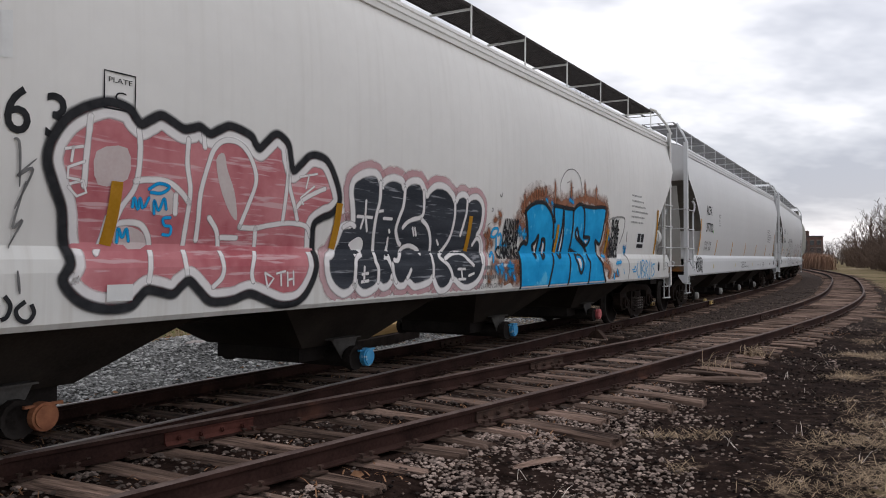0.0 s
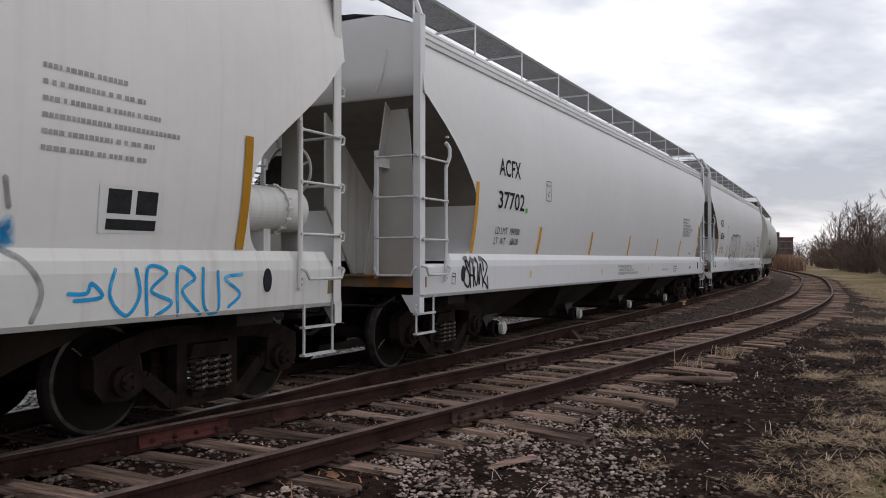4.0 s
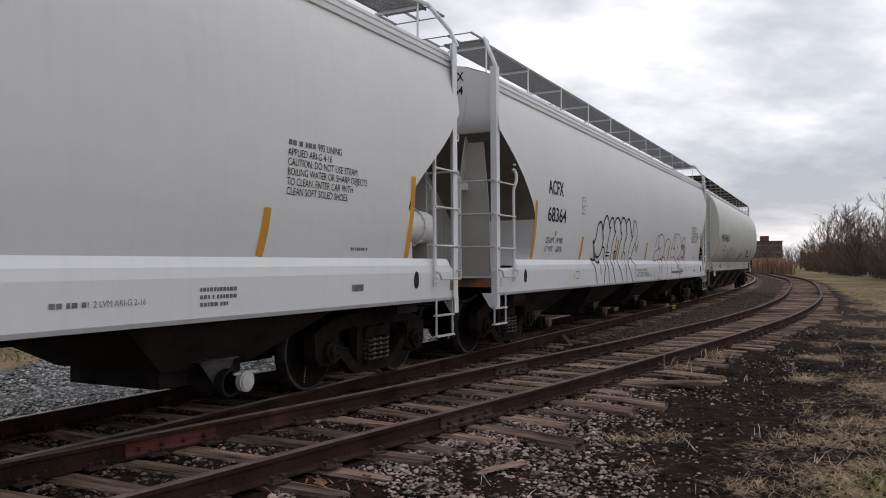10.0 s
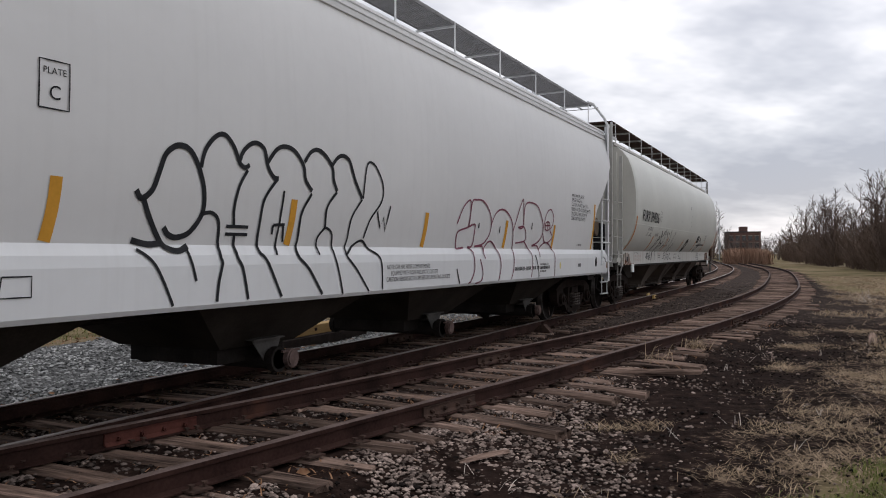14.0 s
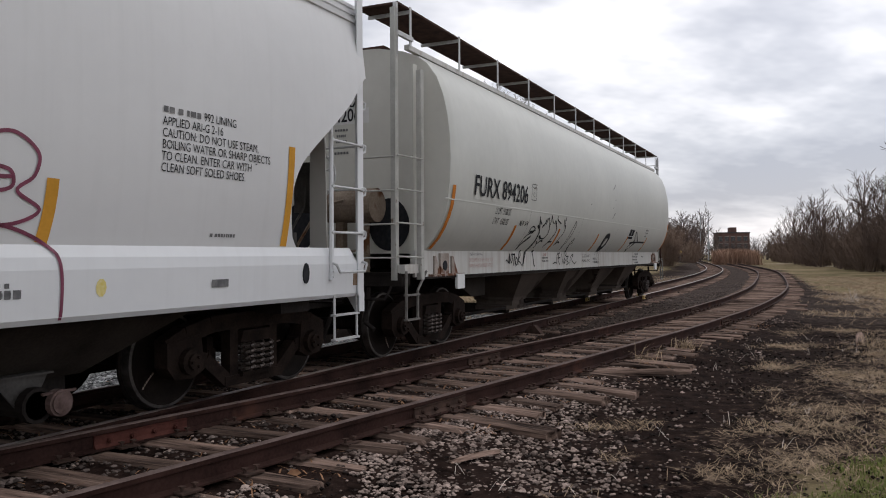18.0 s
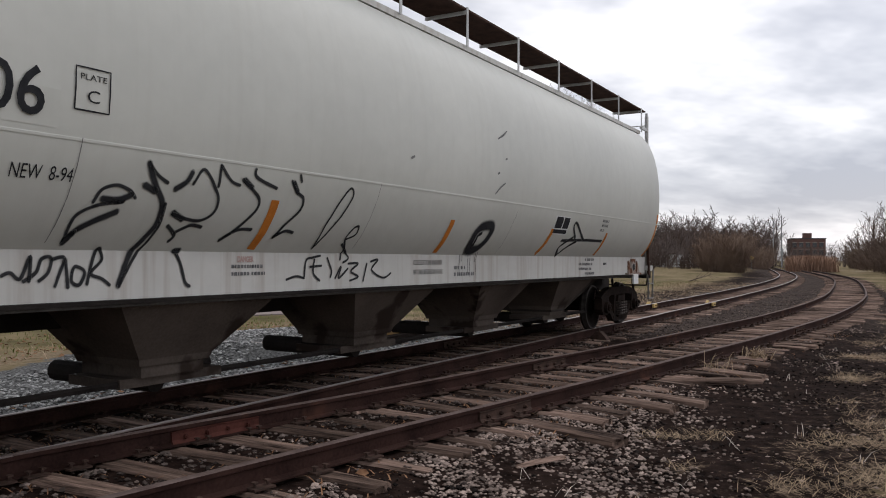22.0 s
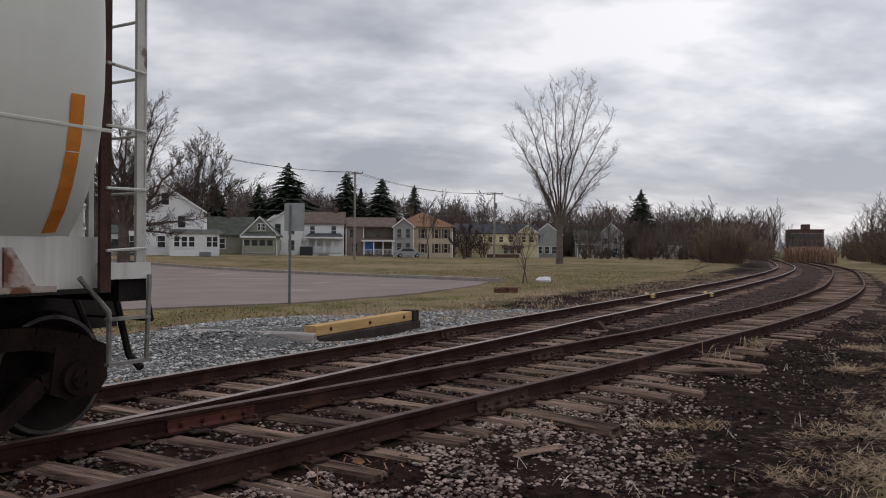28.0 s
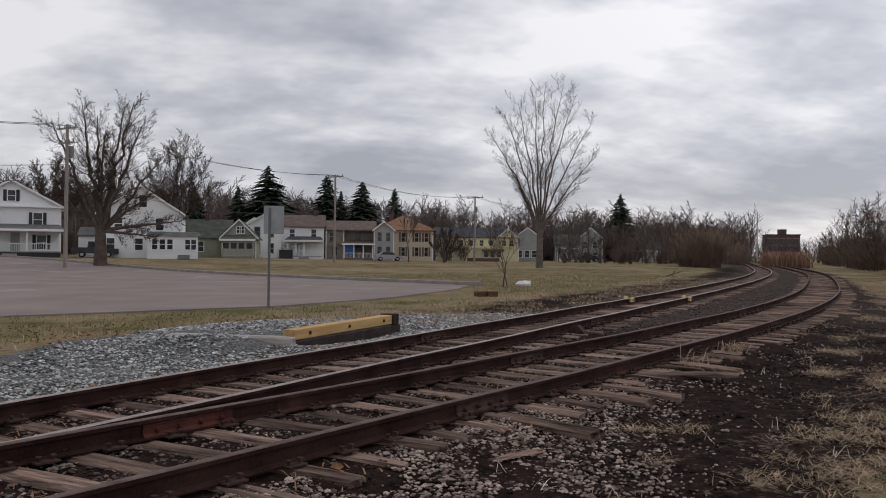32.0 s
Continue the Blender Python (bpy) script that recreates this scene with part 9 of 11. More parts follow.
    for x, y, h, n in ((3.93, 11.75, 0.34, 14), (5.2, 13.35, 0.22, 70), (4.1, 11.95, 0.2, 12), (16.6, 27.0, 0.6, 30), (9.0, 14.2, 0.3, 30)):
        ob = blades("grass_tuft", [(0, 0, 0)], M["straw_white"] if h > 0.35 else M["straw"], "tuft of bleached dry grass by the rail", int(x * 10), (h * 0.5, h * 1.15), (n, n + 1), 0.10, 0.0035, 0.95, "grass tuft", "", 0.35)
        ob.location = (x, y, at_ground(x, y, 0.02))


M["cinder"] = surface("cinder", (0.007, 0.0055, 0.005), (0.036, 0.027, 0.024), 5, 0.9, 0.2)
build_lot()
build_sign()
build_ground_cover()


# ---------------------------------------------------------------- trees
def grow(r, start, way, length, radius, depth, out, spread=0.55, lift=0.25, split=(2, 3), shrink=0.72, sides=5, segs=3):
    """Limbs as tapered tubes; out gathers (a, b, ra, rb, sides)."""
    p, d = Vector(start), Vector(way).normalized()
    ra = radius
    for k in range(segs):
        d = (d + Vector((r.uniform(-1, 1), r.uniform(-1, 1), r.uniform(-0.4, 0.8))) * 0.16 + Vector((0, 0, lift * 0.12))).normalized()
        q = p + d * (length / segs)
        rb = ra * (1 - 0.28 / segs * 1.6)
        out.append((p.copy(), q.copy(), ra, rb, sides))
        if depth > 0 and k >= 1 and r.random() < 0.75:
            side = d.orthogonal().normalized()
            side.rotate(Matrix.Rotation(r.uniform(0, 6.283), 3, d))
            w = (d + side * r.uniform(0.6, 1.1) * spread * 1.5 + Vector((0, 0, lift * 0.3))).normalized()
            grow(r, q, w, length * r.uniform(0.5, 0.72), rb * 0.55, depth - 1, out, spread, lift, split, shrink, max(3, sides - 1), segs)
        p, ra = q, rb
    if depth > 0:
        n = r.randint(*split)
        turn = r.uniform(0, 6.283)
        for k in range(n):
            side = d.orthogonal().normalized()
            side.rotate(Matrix.Rotation(turn + 6.283 * k / n + r.uniform(-0.4, 0.4), 3, d))
            w = (d + side * r.uniform(0.5, 1.0) * spread + Vector((0, 0, lift * 0.35))).normalized()
            grow(r, p, w, length * shrink * r.uniform(0.8, 1.1), ra * 0.68, depth - 1, out, spread, lift, split, shrink, max(3, sides - 1), segs)


def limbs_soup(limbs):
    s = Soup()
    for a, b, ra, rb, n in limbs:
        w = (b - a)
        if w.length < 1e-5:
            continue
        w.normalize()
        u = w.orthogonal().normalized()
        t = w.cross(u)
        ring = [(math.cos(6.2832 * i / n), math.sin(6.2832 * i / n)) for i in range(n)]
        s.add([a + (u * c + t * d) * ra for c, d in ring] + [b + (u * c + t * d) * rb for c, d in ring], [(i, (i + 1) % n, n + (i + 1) % n, n + i) for i in range(n)])
    return s


def bare_tree(name, label, x, y, height, seed, trunk_r, depth=5, spread=0.55, lift=0.4, bark="bark", stems=1, first=0.28, split=(2, 3), min_r=0.012, lean=0.0):
    r = random.Random(seed)
    t = thing(name, label, "tree", pose(x, y, at_ground(x, y, -0.1)))
    limbs = []
    for k in range(stems):
        way = (0.0 + lean, 0, 1) if stems == 1 else (0.16 * math.cos(6.283 * k / stems + seed), 0.16 * math.sin(6.283 * k / stems + seed), 1)
        grow(r, (0.25 * (k - (stems - 1) / 2), 0, 0), way, height * first, trunk_r * (1 if k == 0 else 0.75), depth, limbs, spread, lift, split, 0.76, 7)
    top = max(b.z for _, b, _, _, _ in limbs)
    k = height / top
    limbs = [(a * k, b * k, max(ra, min_r), max(rb, min_r), n) for a, b, ra, rb, n in limbs]
    big = [l for l in limbs if l[2] > trunk_r * 0.28]
    small = [l for l in limbs if l[2] <= trunk_r * 0.28]
    part("trunk", limbs_soup(big), M[bark], t)
    part("crown", limbs_soup(small), M[bark], t, "bare leafless twigs")
    return t


def branch(r, limbs, a, d, length, r0, depth, lift, bushy, wander=0.06, steps=0):
    """One limb that carries shorter, straight ones along its outer part."""
    n = steps or 2 + depth
    p, way, ra = Vector(a), Vector(d).normalized(), r0
    for k in range(n):
        u = (k + 1) / n
        way = (way + Vector((r.uniform(-1, 1), r.uniform(-1, 1), r.uniform(-1, 1))) * wander + Vector((0, 0, lift * 0.16))).normalized()
        q = p + way * (length / n)
        rb = r0 * (1 - 0.82 * u)
        limbs.append((p.copy(), q.copy(), ra, rb, 5 if r0 > 0.05 else 3))
        if depth > 0 and u > 0.22:
            for _ in range(bushy):
                side = way.orthogonal().normalized()
                side.rotate(Matrix.Rotation(r.uniform(0, 6.283), 3, way))
                w = way * r.uniform(0.8, 1.0) + side * r.uniform(0.4, 0.8)
                branch(r, limbs, p.lerp(q, r.random()), w, length * r.uniform(0.34, 0.56) * (1.15 - 0.5 * u), ra * 0.5, depth - 1, lift, bushy, wander, max(2, steps - 1) if steps else 0)
        p, ra = q, rb


def tapered(pts, radii, sides):
    """A round limb through points, thinning as the radii say."""
    loops = []
    for k, p in enumerate(pts):
        way = (pts[min(k + 1, len(pts) - 1)] - pts[max(k - 1, 0)]).normalized()
        u = way.cross(Vector((0.3, 1, 0.1))).normalized()
        v = way.cross(u)
        loops.append([tuple(p + (u * math.cos(a) + v * math.sin(a)) * radii[k]) for a in (2 * math.pi * i / sides for i in range(sides))])
    return Soup().sweep(loops)


def limb_tree(name, label, x, y, tips, seed, trunk_r, fork, bark, depth=3, bushy=2, lift=0.35, min_r=0.014, belly=0.35, sprays=4, open_=(0.4, 0.8), reach=(0.15, 0.26), wander=0.06, thick=0.36, jitter=0.012):
    """Long limbs from the fork of the trunk to tips (dx, dy, height), each clothed with finer wood."""
    r = random.Random(seed)
    t = thing(name, label, "tree", pose(x, y, at_ground(x, y, -0.1)))
    limbs = []
    top = Vector((0, 0, fork))
    part("trunk", tapered([Vector((0, 0, -0.2)), Vector((0.02, 0, 0.15)), Vector((0.04, 0, fork * 0.5)), top], [trunk_r * 1.4, trunk_r * 1.12, trunk_r * 0.95, trunk_r * 0.8], 10), M[bark], t)
    for tx, ty, tz in tips:
        tip = Vector((tx, ty, tz))
        bend = Vector((tx * belly, ty * belly, fork + (tz - fork) * 0.52))
        base = top - Vector((0, 0, fork * r.uniform(0.0, 0.25)))
        n = 12
        long = (tip - base).length
        r0 = trunk_r * thick * min(1.0, long / 14 + 0.35)
        pts = [(1 - k / n) ** 2 * base + 2 * (k / n) * (1 - k / n) * bend + (k / n) ** 2 * tip for k in range(n + 1)]
        pts = [q + Vector((r.uniform(-1, 1), r.uniform(-1, 1), 0)) * jitter * long * min(k, n - k) / 4 for k, q in enumerate(pts)]
        part("limb", tapered(pts, [max(r0 * (1 - 0.88 * k / n), min_r) for k in range(n + 1)], 7), M[bark], t)
        for k in range(n):
            u1 = (k + 1) / n
            ra = r0 * (1 - 0.88 * k / n)
            if u1 > 0.3:
                for _ in range(sprays):
                    way = (pts[k + 1] - pts[k]).normalized()
                    side = way.orthogonal().normalized()
                    side.rotate(Matrix.Rotation(r.uniform(0, 6.283), 3, way))
                    branch(r, limbs, pts[k].lerp(pts[k + 1], r.random()), way * r.uniform(0.8, 1.1) + side * r.uniform(*open_), long * r.uniform(*reach) * (1.2 - 0.6 * u1), ra * 0.3, depth - 1, lift, bushy, wander)
    fat = lambda ls: [(a, b, max(ra, min_r), max(rb, min_r), n) for a, b, ra, rb, n in ls]
    part("crown", limbs_soup(fat(limbs)), M[bark], t, "bare leafless twigs")
    return t


def conifer(x, y, height, seed, width=0.24, label="dark green spruce tree"):
    r = random.Random(seed)
    t = thing("spruce", label, "tree", pose(x, y, at_ground(x, y)), group="conifers behind the houses")
    part("trunk", Soup().bar((0, 0, 0), (0, 0, height * 0.97), height * 0.018, 6, 0.02), M["bark"], t)
    s = Soup()
    z = height * 0.12
    while z < height * 0.985:
        f = 1 - z / height
        reach = height * width * min(f ** 0.75 * 1.25, 0.9) * r.uniform(0.8, 1.15)
        n = 9 if f > 0.25 else 6
        a0 = r.uniform(0, 6.28)
        for k in range(n):
            a = a0 + 6.283 * k / n + r.uniform(-0.3, 0.3)
            L = reach * r.uniform(0.65, 1.15)
            droop = -0.28 * L + r.uniform(-0.25, 0.2)
            rise = r.uniform(-0.025, 0.025) * height
            c, d = math.cos(a), math.sin(a)
            for j in range(3):
                q = 0.3 + 0.3 * j
                w = 0.30 * L * (1.1 - q) + 0.14
                px, py, pz = c * L * q, d * L * q, z + rise + droop * q * q + 0.12 * L * q
                ox, oy = -d * w, c * w
                tip = (c * L * (q + 0.32), d * L * (q + 0.32), pz + droop * 0.3 - 0.05)
                s.add([(px - c * L * 0.22, py - d * L * 0.22, pz + 0.05), (px + ox, py + oy, pz - 0.12 * w), tip, (px - ox, py - oy, pz - 0.12 * w), (px, py, pz - 0.35 * w - 0.08)], [(0, 1, 2), (0, 2, 3), (0, 4, 1), (1, 4, 2), (2, 4, 3), (3, 4, 0)])
        z += height * 0.022 * (0.5 + 0.6 * f)
    part("crown", s, M["needles"], t)
    return t


def twig_variant(seed, height, stems, depth, bushy, lift, r0=0.06, min_r=0.02):
    """A bare tree (one stem) or shrub (several) for the far thickets."""
    r = random.Random(seed)
    limbs = []
    for k in range(stems):
        a = 6.283 * k / stems + r.uniform(-0.4, 0.4)
        tilt = 0.04 if stems == 1 else r.uniform(0.1, 0.5)
        branch(r, limbs, (0.3 * math.cos(a) * (stems > 1), 0.3 * math.sin(a) * (stems > 1), 0), (math.cos(a) * tilt, math.sin(a) * tilt, 1), height * (1.0 if stems == 1 else r.uniform(0.75, 1.0)), r0, depth, lift, bushy, 0.1, depth + 2)
    k = height / max(b.z for _, b, _, _, _ in limbs)
    s = limbs_soup([(a * k, b * k, max(ra, min_r), max(rb, min_r * 0.7), 3) for a, b, ra, rb, _ in limbs])
    return np.array(s.v), s.f


def thicket(name, label, places, variants, material, category="trees"):
    """Many bare trees or shrubs as one mesh; places: x, y, size."""
    r = np.random.RandomState(len(places) * 7 + len(name))
    V, F, n = [], [], 0
    for x, y, k in places:
        vs, fs = variants[r.randint(len(variants))]
        a = r.uniform(0, 6.283)
        c, d = math.cos(a), math.sin(a)
        wide = k * r.uniform(0.85, 1.25)
        V.append(np.c_[x + (vs[:, 0] * c - vs[:, 1] * d) * wide, y + (vs[:, 0] * d + vs[:, 1] * c) * wide, vs[:, 2] * k + at_ground(x, y, -0.1)])
        F.extend([tuple(i + n for i in f) for f in fs])
        n += len(vs)
    me = bpy.data.meshes.new(name)
    me.from_pydata(np.concatenate(V).tolist(), [], F)
    me.materials.append(material)
    tagged(new(name, me), label, category, kind="stuff")


def along(az, dist):
    """A place by its bearing (degrees right of +y) and distance from the origin."""
    return dist * math.sin(radians(az)), dist * math.cos(radians(az))


M["brush_mid"] = surface("brush_mid", (0.10, 0.072, 0.058), (0.19, 0.14, 0.11), 0.3, 0.9, 0.0)
M["brush_dark"] = surface("brush_dark", (0.07, 0.052, 0.045), (0.14, 0.105, 0.088), 0.25, 0.9, 0.0)


def build_trees():
    limb_tree("cottonwood", "tall pale bare tree with upswept limbs in the field", 13.5, 94.0, [(-5.9, 0.6, 16.0), (-4.5, -1.2, 18.1), (-2.5, 1.5, 20.0), (-0.8, -0.8, 20.4), (0.6, 1.0, 21.2), (2.5, -1.0, 21.3), (4.3, 0.8, 20.6), (6.0, -0.8, 17.2), (6.8, 0.5, 13.4), (4.8, -0.6, 10.2), (-4.4, 0.3, 13.2), (-2.9, -0.4, 10.6)], 22, 0.4, 4.6, "bark_mid", 3, 2, 0.5, 0.0065, 0.36, 2, (0.5, 1.0), (0.15, 0.25), 0.08, 0.36, 0.01)
    limb_tree("maple", "broad bare maple with dark bark before a white house", -27.6, 68.6, [(-4.3, 0.6, 9.2), (-3.6, -1.4, 12.2), (-2.2, 1.2, 14.2), (-0.6, 0.6, 13.0), (0.6, -0.9, 11.2), (1.6, 0.8, 13.6), (2.6, 0.4, 14.2), (3.8, -1.0, 12.0), (4.8, 1.0, 9.4), (5.6, -0.5, 7.0), (6.8, 0.3, 4.0), (5.0, -0.6, 2.6), (-4.0, 0.0, 6.6)], 8, 0.5, 3.2, "bark", 3, 2, 0.25, 0.0075, 0.5, 3, (0.55, 1.1), (0.16, 0.28), 0.14, 0.46, 0.02)
    limb_tree("bare_tree", "dense bare tree behind the white house", -32.2, 105.0, [(-4.4, 0.5, 11.2), (-3.2, -0.8, 13.4), (-1.8, 0.9, 14.6), (-0.4, 0.4, 15.0), (1.0, -0.6, 15.0), (2.4, 0.7, 14.2), (3.8, -0.5, 12.2), (4.6, 0.6, 9.6), (-4.7, 0.0, 8.8)], 12, 0.32, 4.0, "bark", 3, 2, 0.35, 0.012, 0.5, 3, (0.4, 0.9), (0.18, 0.30), 0.10)
    limb_tree("bare_tree", "dark bare tree at the edge of the houses", -51.0, 110.0, [(-3.4, 0.5, 9.5), (-1.6, -0.8, 12.0), (0.4, 0.9, 12.6), (2.2, -0.6, 11.6), (3.6, 0.7, 9.0)], 14, 0.3, 3.4, "bark", 3, 2, 0.3, 0.025, 0.6)
    bare_tree("sapling", "thin bare sapling in the field", 4.3, 42.5, 4.2, 5, 0.045, 4, 0.5, 0.5, "bark", 2, 0.3, (2, 2), 0.008)
    limb_tree("small_tree", "small dark bare tree before the yellow house", 3.0, 122.0, [(-2.3, 0, 3.2), (-1.6, 0.5, 4.8), (-0.4, -0.4, 5.6), (0.9, 0.4, 5.4), (1.9, -0.2, 4.2), (2.5, 0.2, 2.6)], 31, 0.24, 1.5, "bark", 2, 2, 0.1, 0.03, 0.8)
    bare_tree("slim_tree", "slim bare street tree", -2.4, 118.0, 7.5, 33, 0.12, 4, 0.5, 0.6, "bark", 1, 0.3, (2, 2), 0.025)
    bare_tree("leaning_limb_tree", "bare tree with long twigs at the wood's edge", 36.5, 49.0, 11.0, 41, 0.22, 6, 0.7, 0.25, "bark", 1, 0.25, (2, 3), 0.014)
    for az, dist, h, seed, w in ((-11.1, 152, 18.0, 1, 0.40), (-16.0, 160, 14.0, 2, 0.30), (-17.3, 158, 12.5, 3, 0.30), (-13.1, 160, 14.5, 4, 0.24), (-7.0, 150, 16.5, 5, 0.32), (-4.5, 155, 16.0, 6, 0.34), (-2.2, 165, 15.5, 7, 0.24), (13.8, 190, 16.6, 8, 0.34), (-6.0, 170, 15.0, 9, 0.2)):
        conifer(*along(az, dist), h * 0.94, seed, w)
    r = random.Random(11)
    tall = [twig_variant(50 + k, 10.0, 1, 2, 3, 0.22, 0.12, 0.026) for k in range(5)]
    tall_far = [twig_variant(60 + k, 10.0, 1, 2, 3, 0.22, 0.13, 0.032) for k in range(5)]
    low_far = [twig_variant(80 + k, 4.0, 6, 2, 3, 0.3, 0.045, 0.016) for k in range(5)]
    low = [twig_variant(70 + k, 4.0, 6, 2, 3, 0.35, 0.03, 0.009) for k in range(5)]
    wood = []
    for k in range(520):
        az = r.uniform(-32, 22.4) if k % 2 else r.uniform(-30, 2)
        dist = r.uniform(185, 260)
        wood.append((*along(az, dist), r.uniform(0.95, 1.3) * float(np.interp(az, (-32, -12, -6, 5, 22), (1.6, 1.45, 1.28, 1.2, 1.12)))))
    wood += [(*along(r.uniform(6, 21.5), r.uniform(185, 240)), r.uniform(0.9, 1.2)) for _ in range(90)]
    thicket("far_woods", "grey-brown leafless woods behind the houses", wood, tall_far, M["twigs"], "woods")
    under = [(*along(r.uniform(-27, 21.6), r.uniform(165, 230)), r.uniform(0.9, 2.0)) for _ in range(330)]
    under += [(*along(r.uniform(4, 21.0), r.uniform(170, 220)), r.uniform(1.1, 2.2)) for _ in range(170)]
    under += [(*along(r.uniform(-31, 21.0), r.uniform(172, 235)), r.uniform(1.9, 2.7)) for _ in range(200)]
    thicket("far_undergrowth", "reddish-brown leafless undergrowth", under, low_far, M["brush_red"], "undergrowth")
    edge_far = lambda az: float(np.interp(az, (26.4, 27.5, 29.0, 31.0, 36.0, 50.0), (205, 155, 118, 92, 66, 52)))
    right = []
    for k in range(250):
        az = 26.5 + 24 * r.random() ** 0.8
        dist = edge_far(az) + 45 * r.random() ** 1.5
        right.append((*along(az, dist), r.uniform(0.68, 1.08)))
    thicket("wood_edge", "leafless brown wood along the grass", right, tall, M["brush_dark"], "woods")
    under = []
    for k in range(360):
        az = 26.8 + 24 * r.random()
        dist = edge_far(az) - 4 + 40 * r.random()
        under.append((*along(az, dist), r.uniform(0.7, 1.6)))
    thicket("wood_edge_brush", "tangled brown brush at the wood's edge", under, low, M["brush_mid"], "brush")
    shrub = [(*along(19.05 + r.uniform(-1.2, 1.2), r.uniform(112, 124)), r.uniform(1.0, 1.55)) for _ in range(46)]
    shrub += [(*along(r.uniform(20.9, 22.0), r.uniform(150, 165)), r.uniform(0.8, 1.3)) for _ in range(9)]
    bushes = [(*along(r.uniform(9.6, 18.2), r.uniform(126, 142)), r.uniform(0.3, 0.8)) for _ in range(26)]
    bushes += [(*along(r.uniform(-27, 4), r.uniform(140, 165)), r.uniform(0.8, 1.7)) for _ in range(70)]
    thicket("garden_bushes", "dark leafless bushes between the houses", bushes, low_far, M["brush_dark"], "bushes")
    thicket("willow_thicket", "tan-brown leafless thicket beside the line", shrub, low, M["brush"], "shrubs")
    behind = [(*along(r.uniform(18, 23.2), r.uniform(225, 290)), r.uniform(0.85, 1.15)) for _ in range(40)]
    behind += [(*along(r.uniform(22.5, 28.5), r.uniform(230, 290)), r.uniform(0.4, 0.75)) for _ in range(70)]
    thicket("line_woods", "leafless trees at the end of the line", behind, tall_far, M["twigs"], "woods")
    yard_trees = [(*along(az, d), k) for az, d, k in ((-2.5, 150, 1.1), (5.8, 160, 1.3), (7.4, 165, 1.35), (9.0, 168, 1.2), (-21.0, 140, 1.2), (-23.5, 150, 1.3), (-9.5, 165, 1.2), (0.5, 172, 1.25), (2.5, 170, 1.15), (11.5, 150, 1.0), (14.5, 150, 0.9), (16.5, 150, 0.9), (-14.5, 170, 1.2))]
    yard_trees += [(*along(r.uniform(9.5, 19.5), r.uniform(138, 160)), r.uniform(0.55, 1.05)) for _ in range(26)]
    yard_trees += [(*along(r.uniform(-26, 3), r.uniform(150, 172)), r.uniform(0.9, 1.3)) for _ in range(26)]
    thicket("garden_trees", "bare trees among the houses", yard_trees, tall, M["twigs"], "trees")
    reed = [(*along(24.5 + r.uniform(-1.15, 1.15), r.uniform(128, 150)), 0.0) for _ in range(340)]
    blades("reed_bed", [(x, y, at_ground(x, y)) for x, y, _ in reed], M["reed"], "dry orange-tan reeds beside the track", 21, (1.4, 2.7), (10, 18), 0.5, 0.03, 0.35, "reeds")


build_timbers()
build_trees()


# ---------------------------------------------------------------- houses across the street
def window_unit(parent, x, z, w, h, y, trim="trim_white", shutters=None):
    """A sash window on a wall facing -y, with frame, sill and panes."""
    fr = Soup().box(x - w / 2 - 0.09, x - w / 2, y - 0.05, y, z - 0.06, z + h + 0.09).box(x + w / 2, x + w / 2 + 0.09, y - 0.05, y, z - 0.06, z + h + 0.09).box(x - w / 2, x + w / 2, y - 0.05, y, z + h, z + h + 0.09)
    fr.box(x - w / 2, x + w / 2, y - 0.035, y, z + h / 2 - 0.03, z + h / 2 + 0.03)
    f = part("window", fr, M[trim], parent)
    part("window_sill", Soup().box(x - w / 2 - 0.13, x + w / 2 + 0.13, y - 0.1, y, z - 0.12, z - 0.05), M[trim], f)
    for k in (0, 1):
        part("pane", Soup().box(x - w / 2, x + w / 2, y - 0.02, y - 0.004, z + k * h / 2, z + (k + 1) * h / 2), M["pane"], f)
    if shutters:
        for e in (-1, 1):
            a, b = sorted((x + e * (w / 2 + 0.11), x + e * (w / 2 + 0.45)))
            part("shutter", Soup().box(a, b, y - 0.05, y - 0.003, z - 0.05, z + h + 0.06), M[shutters], f)


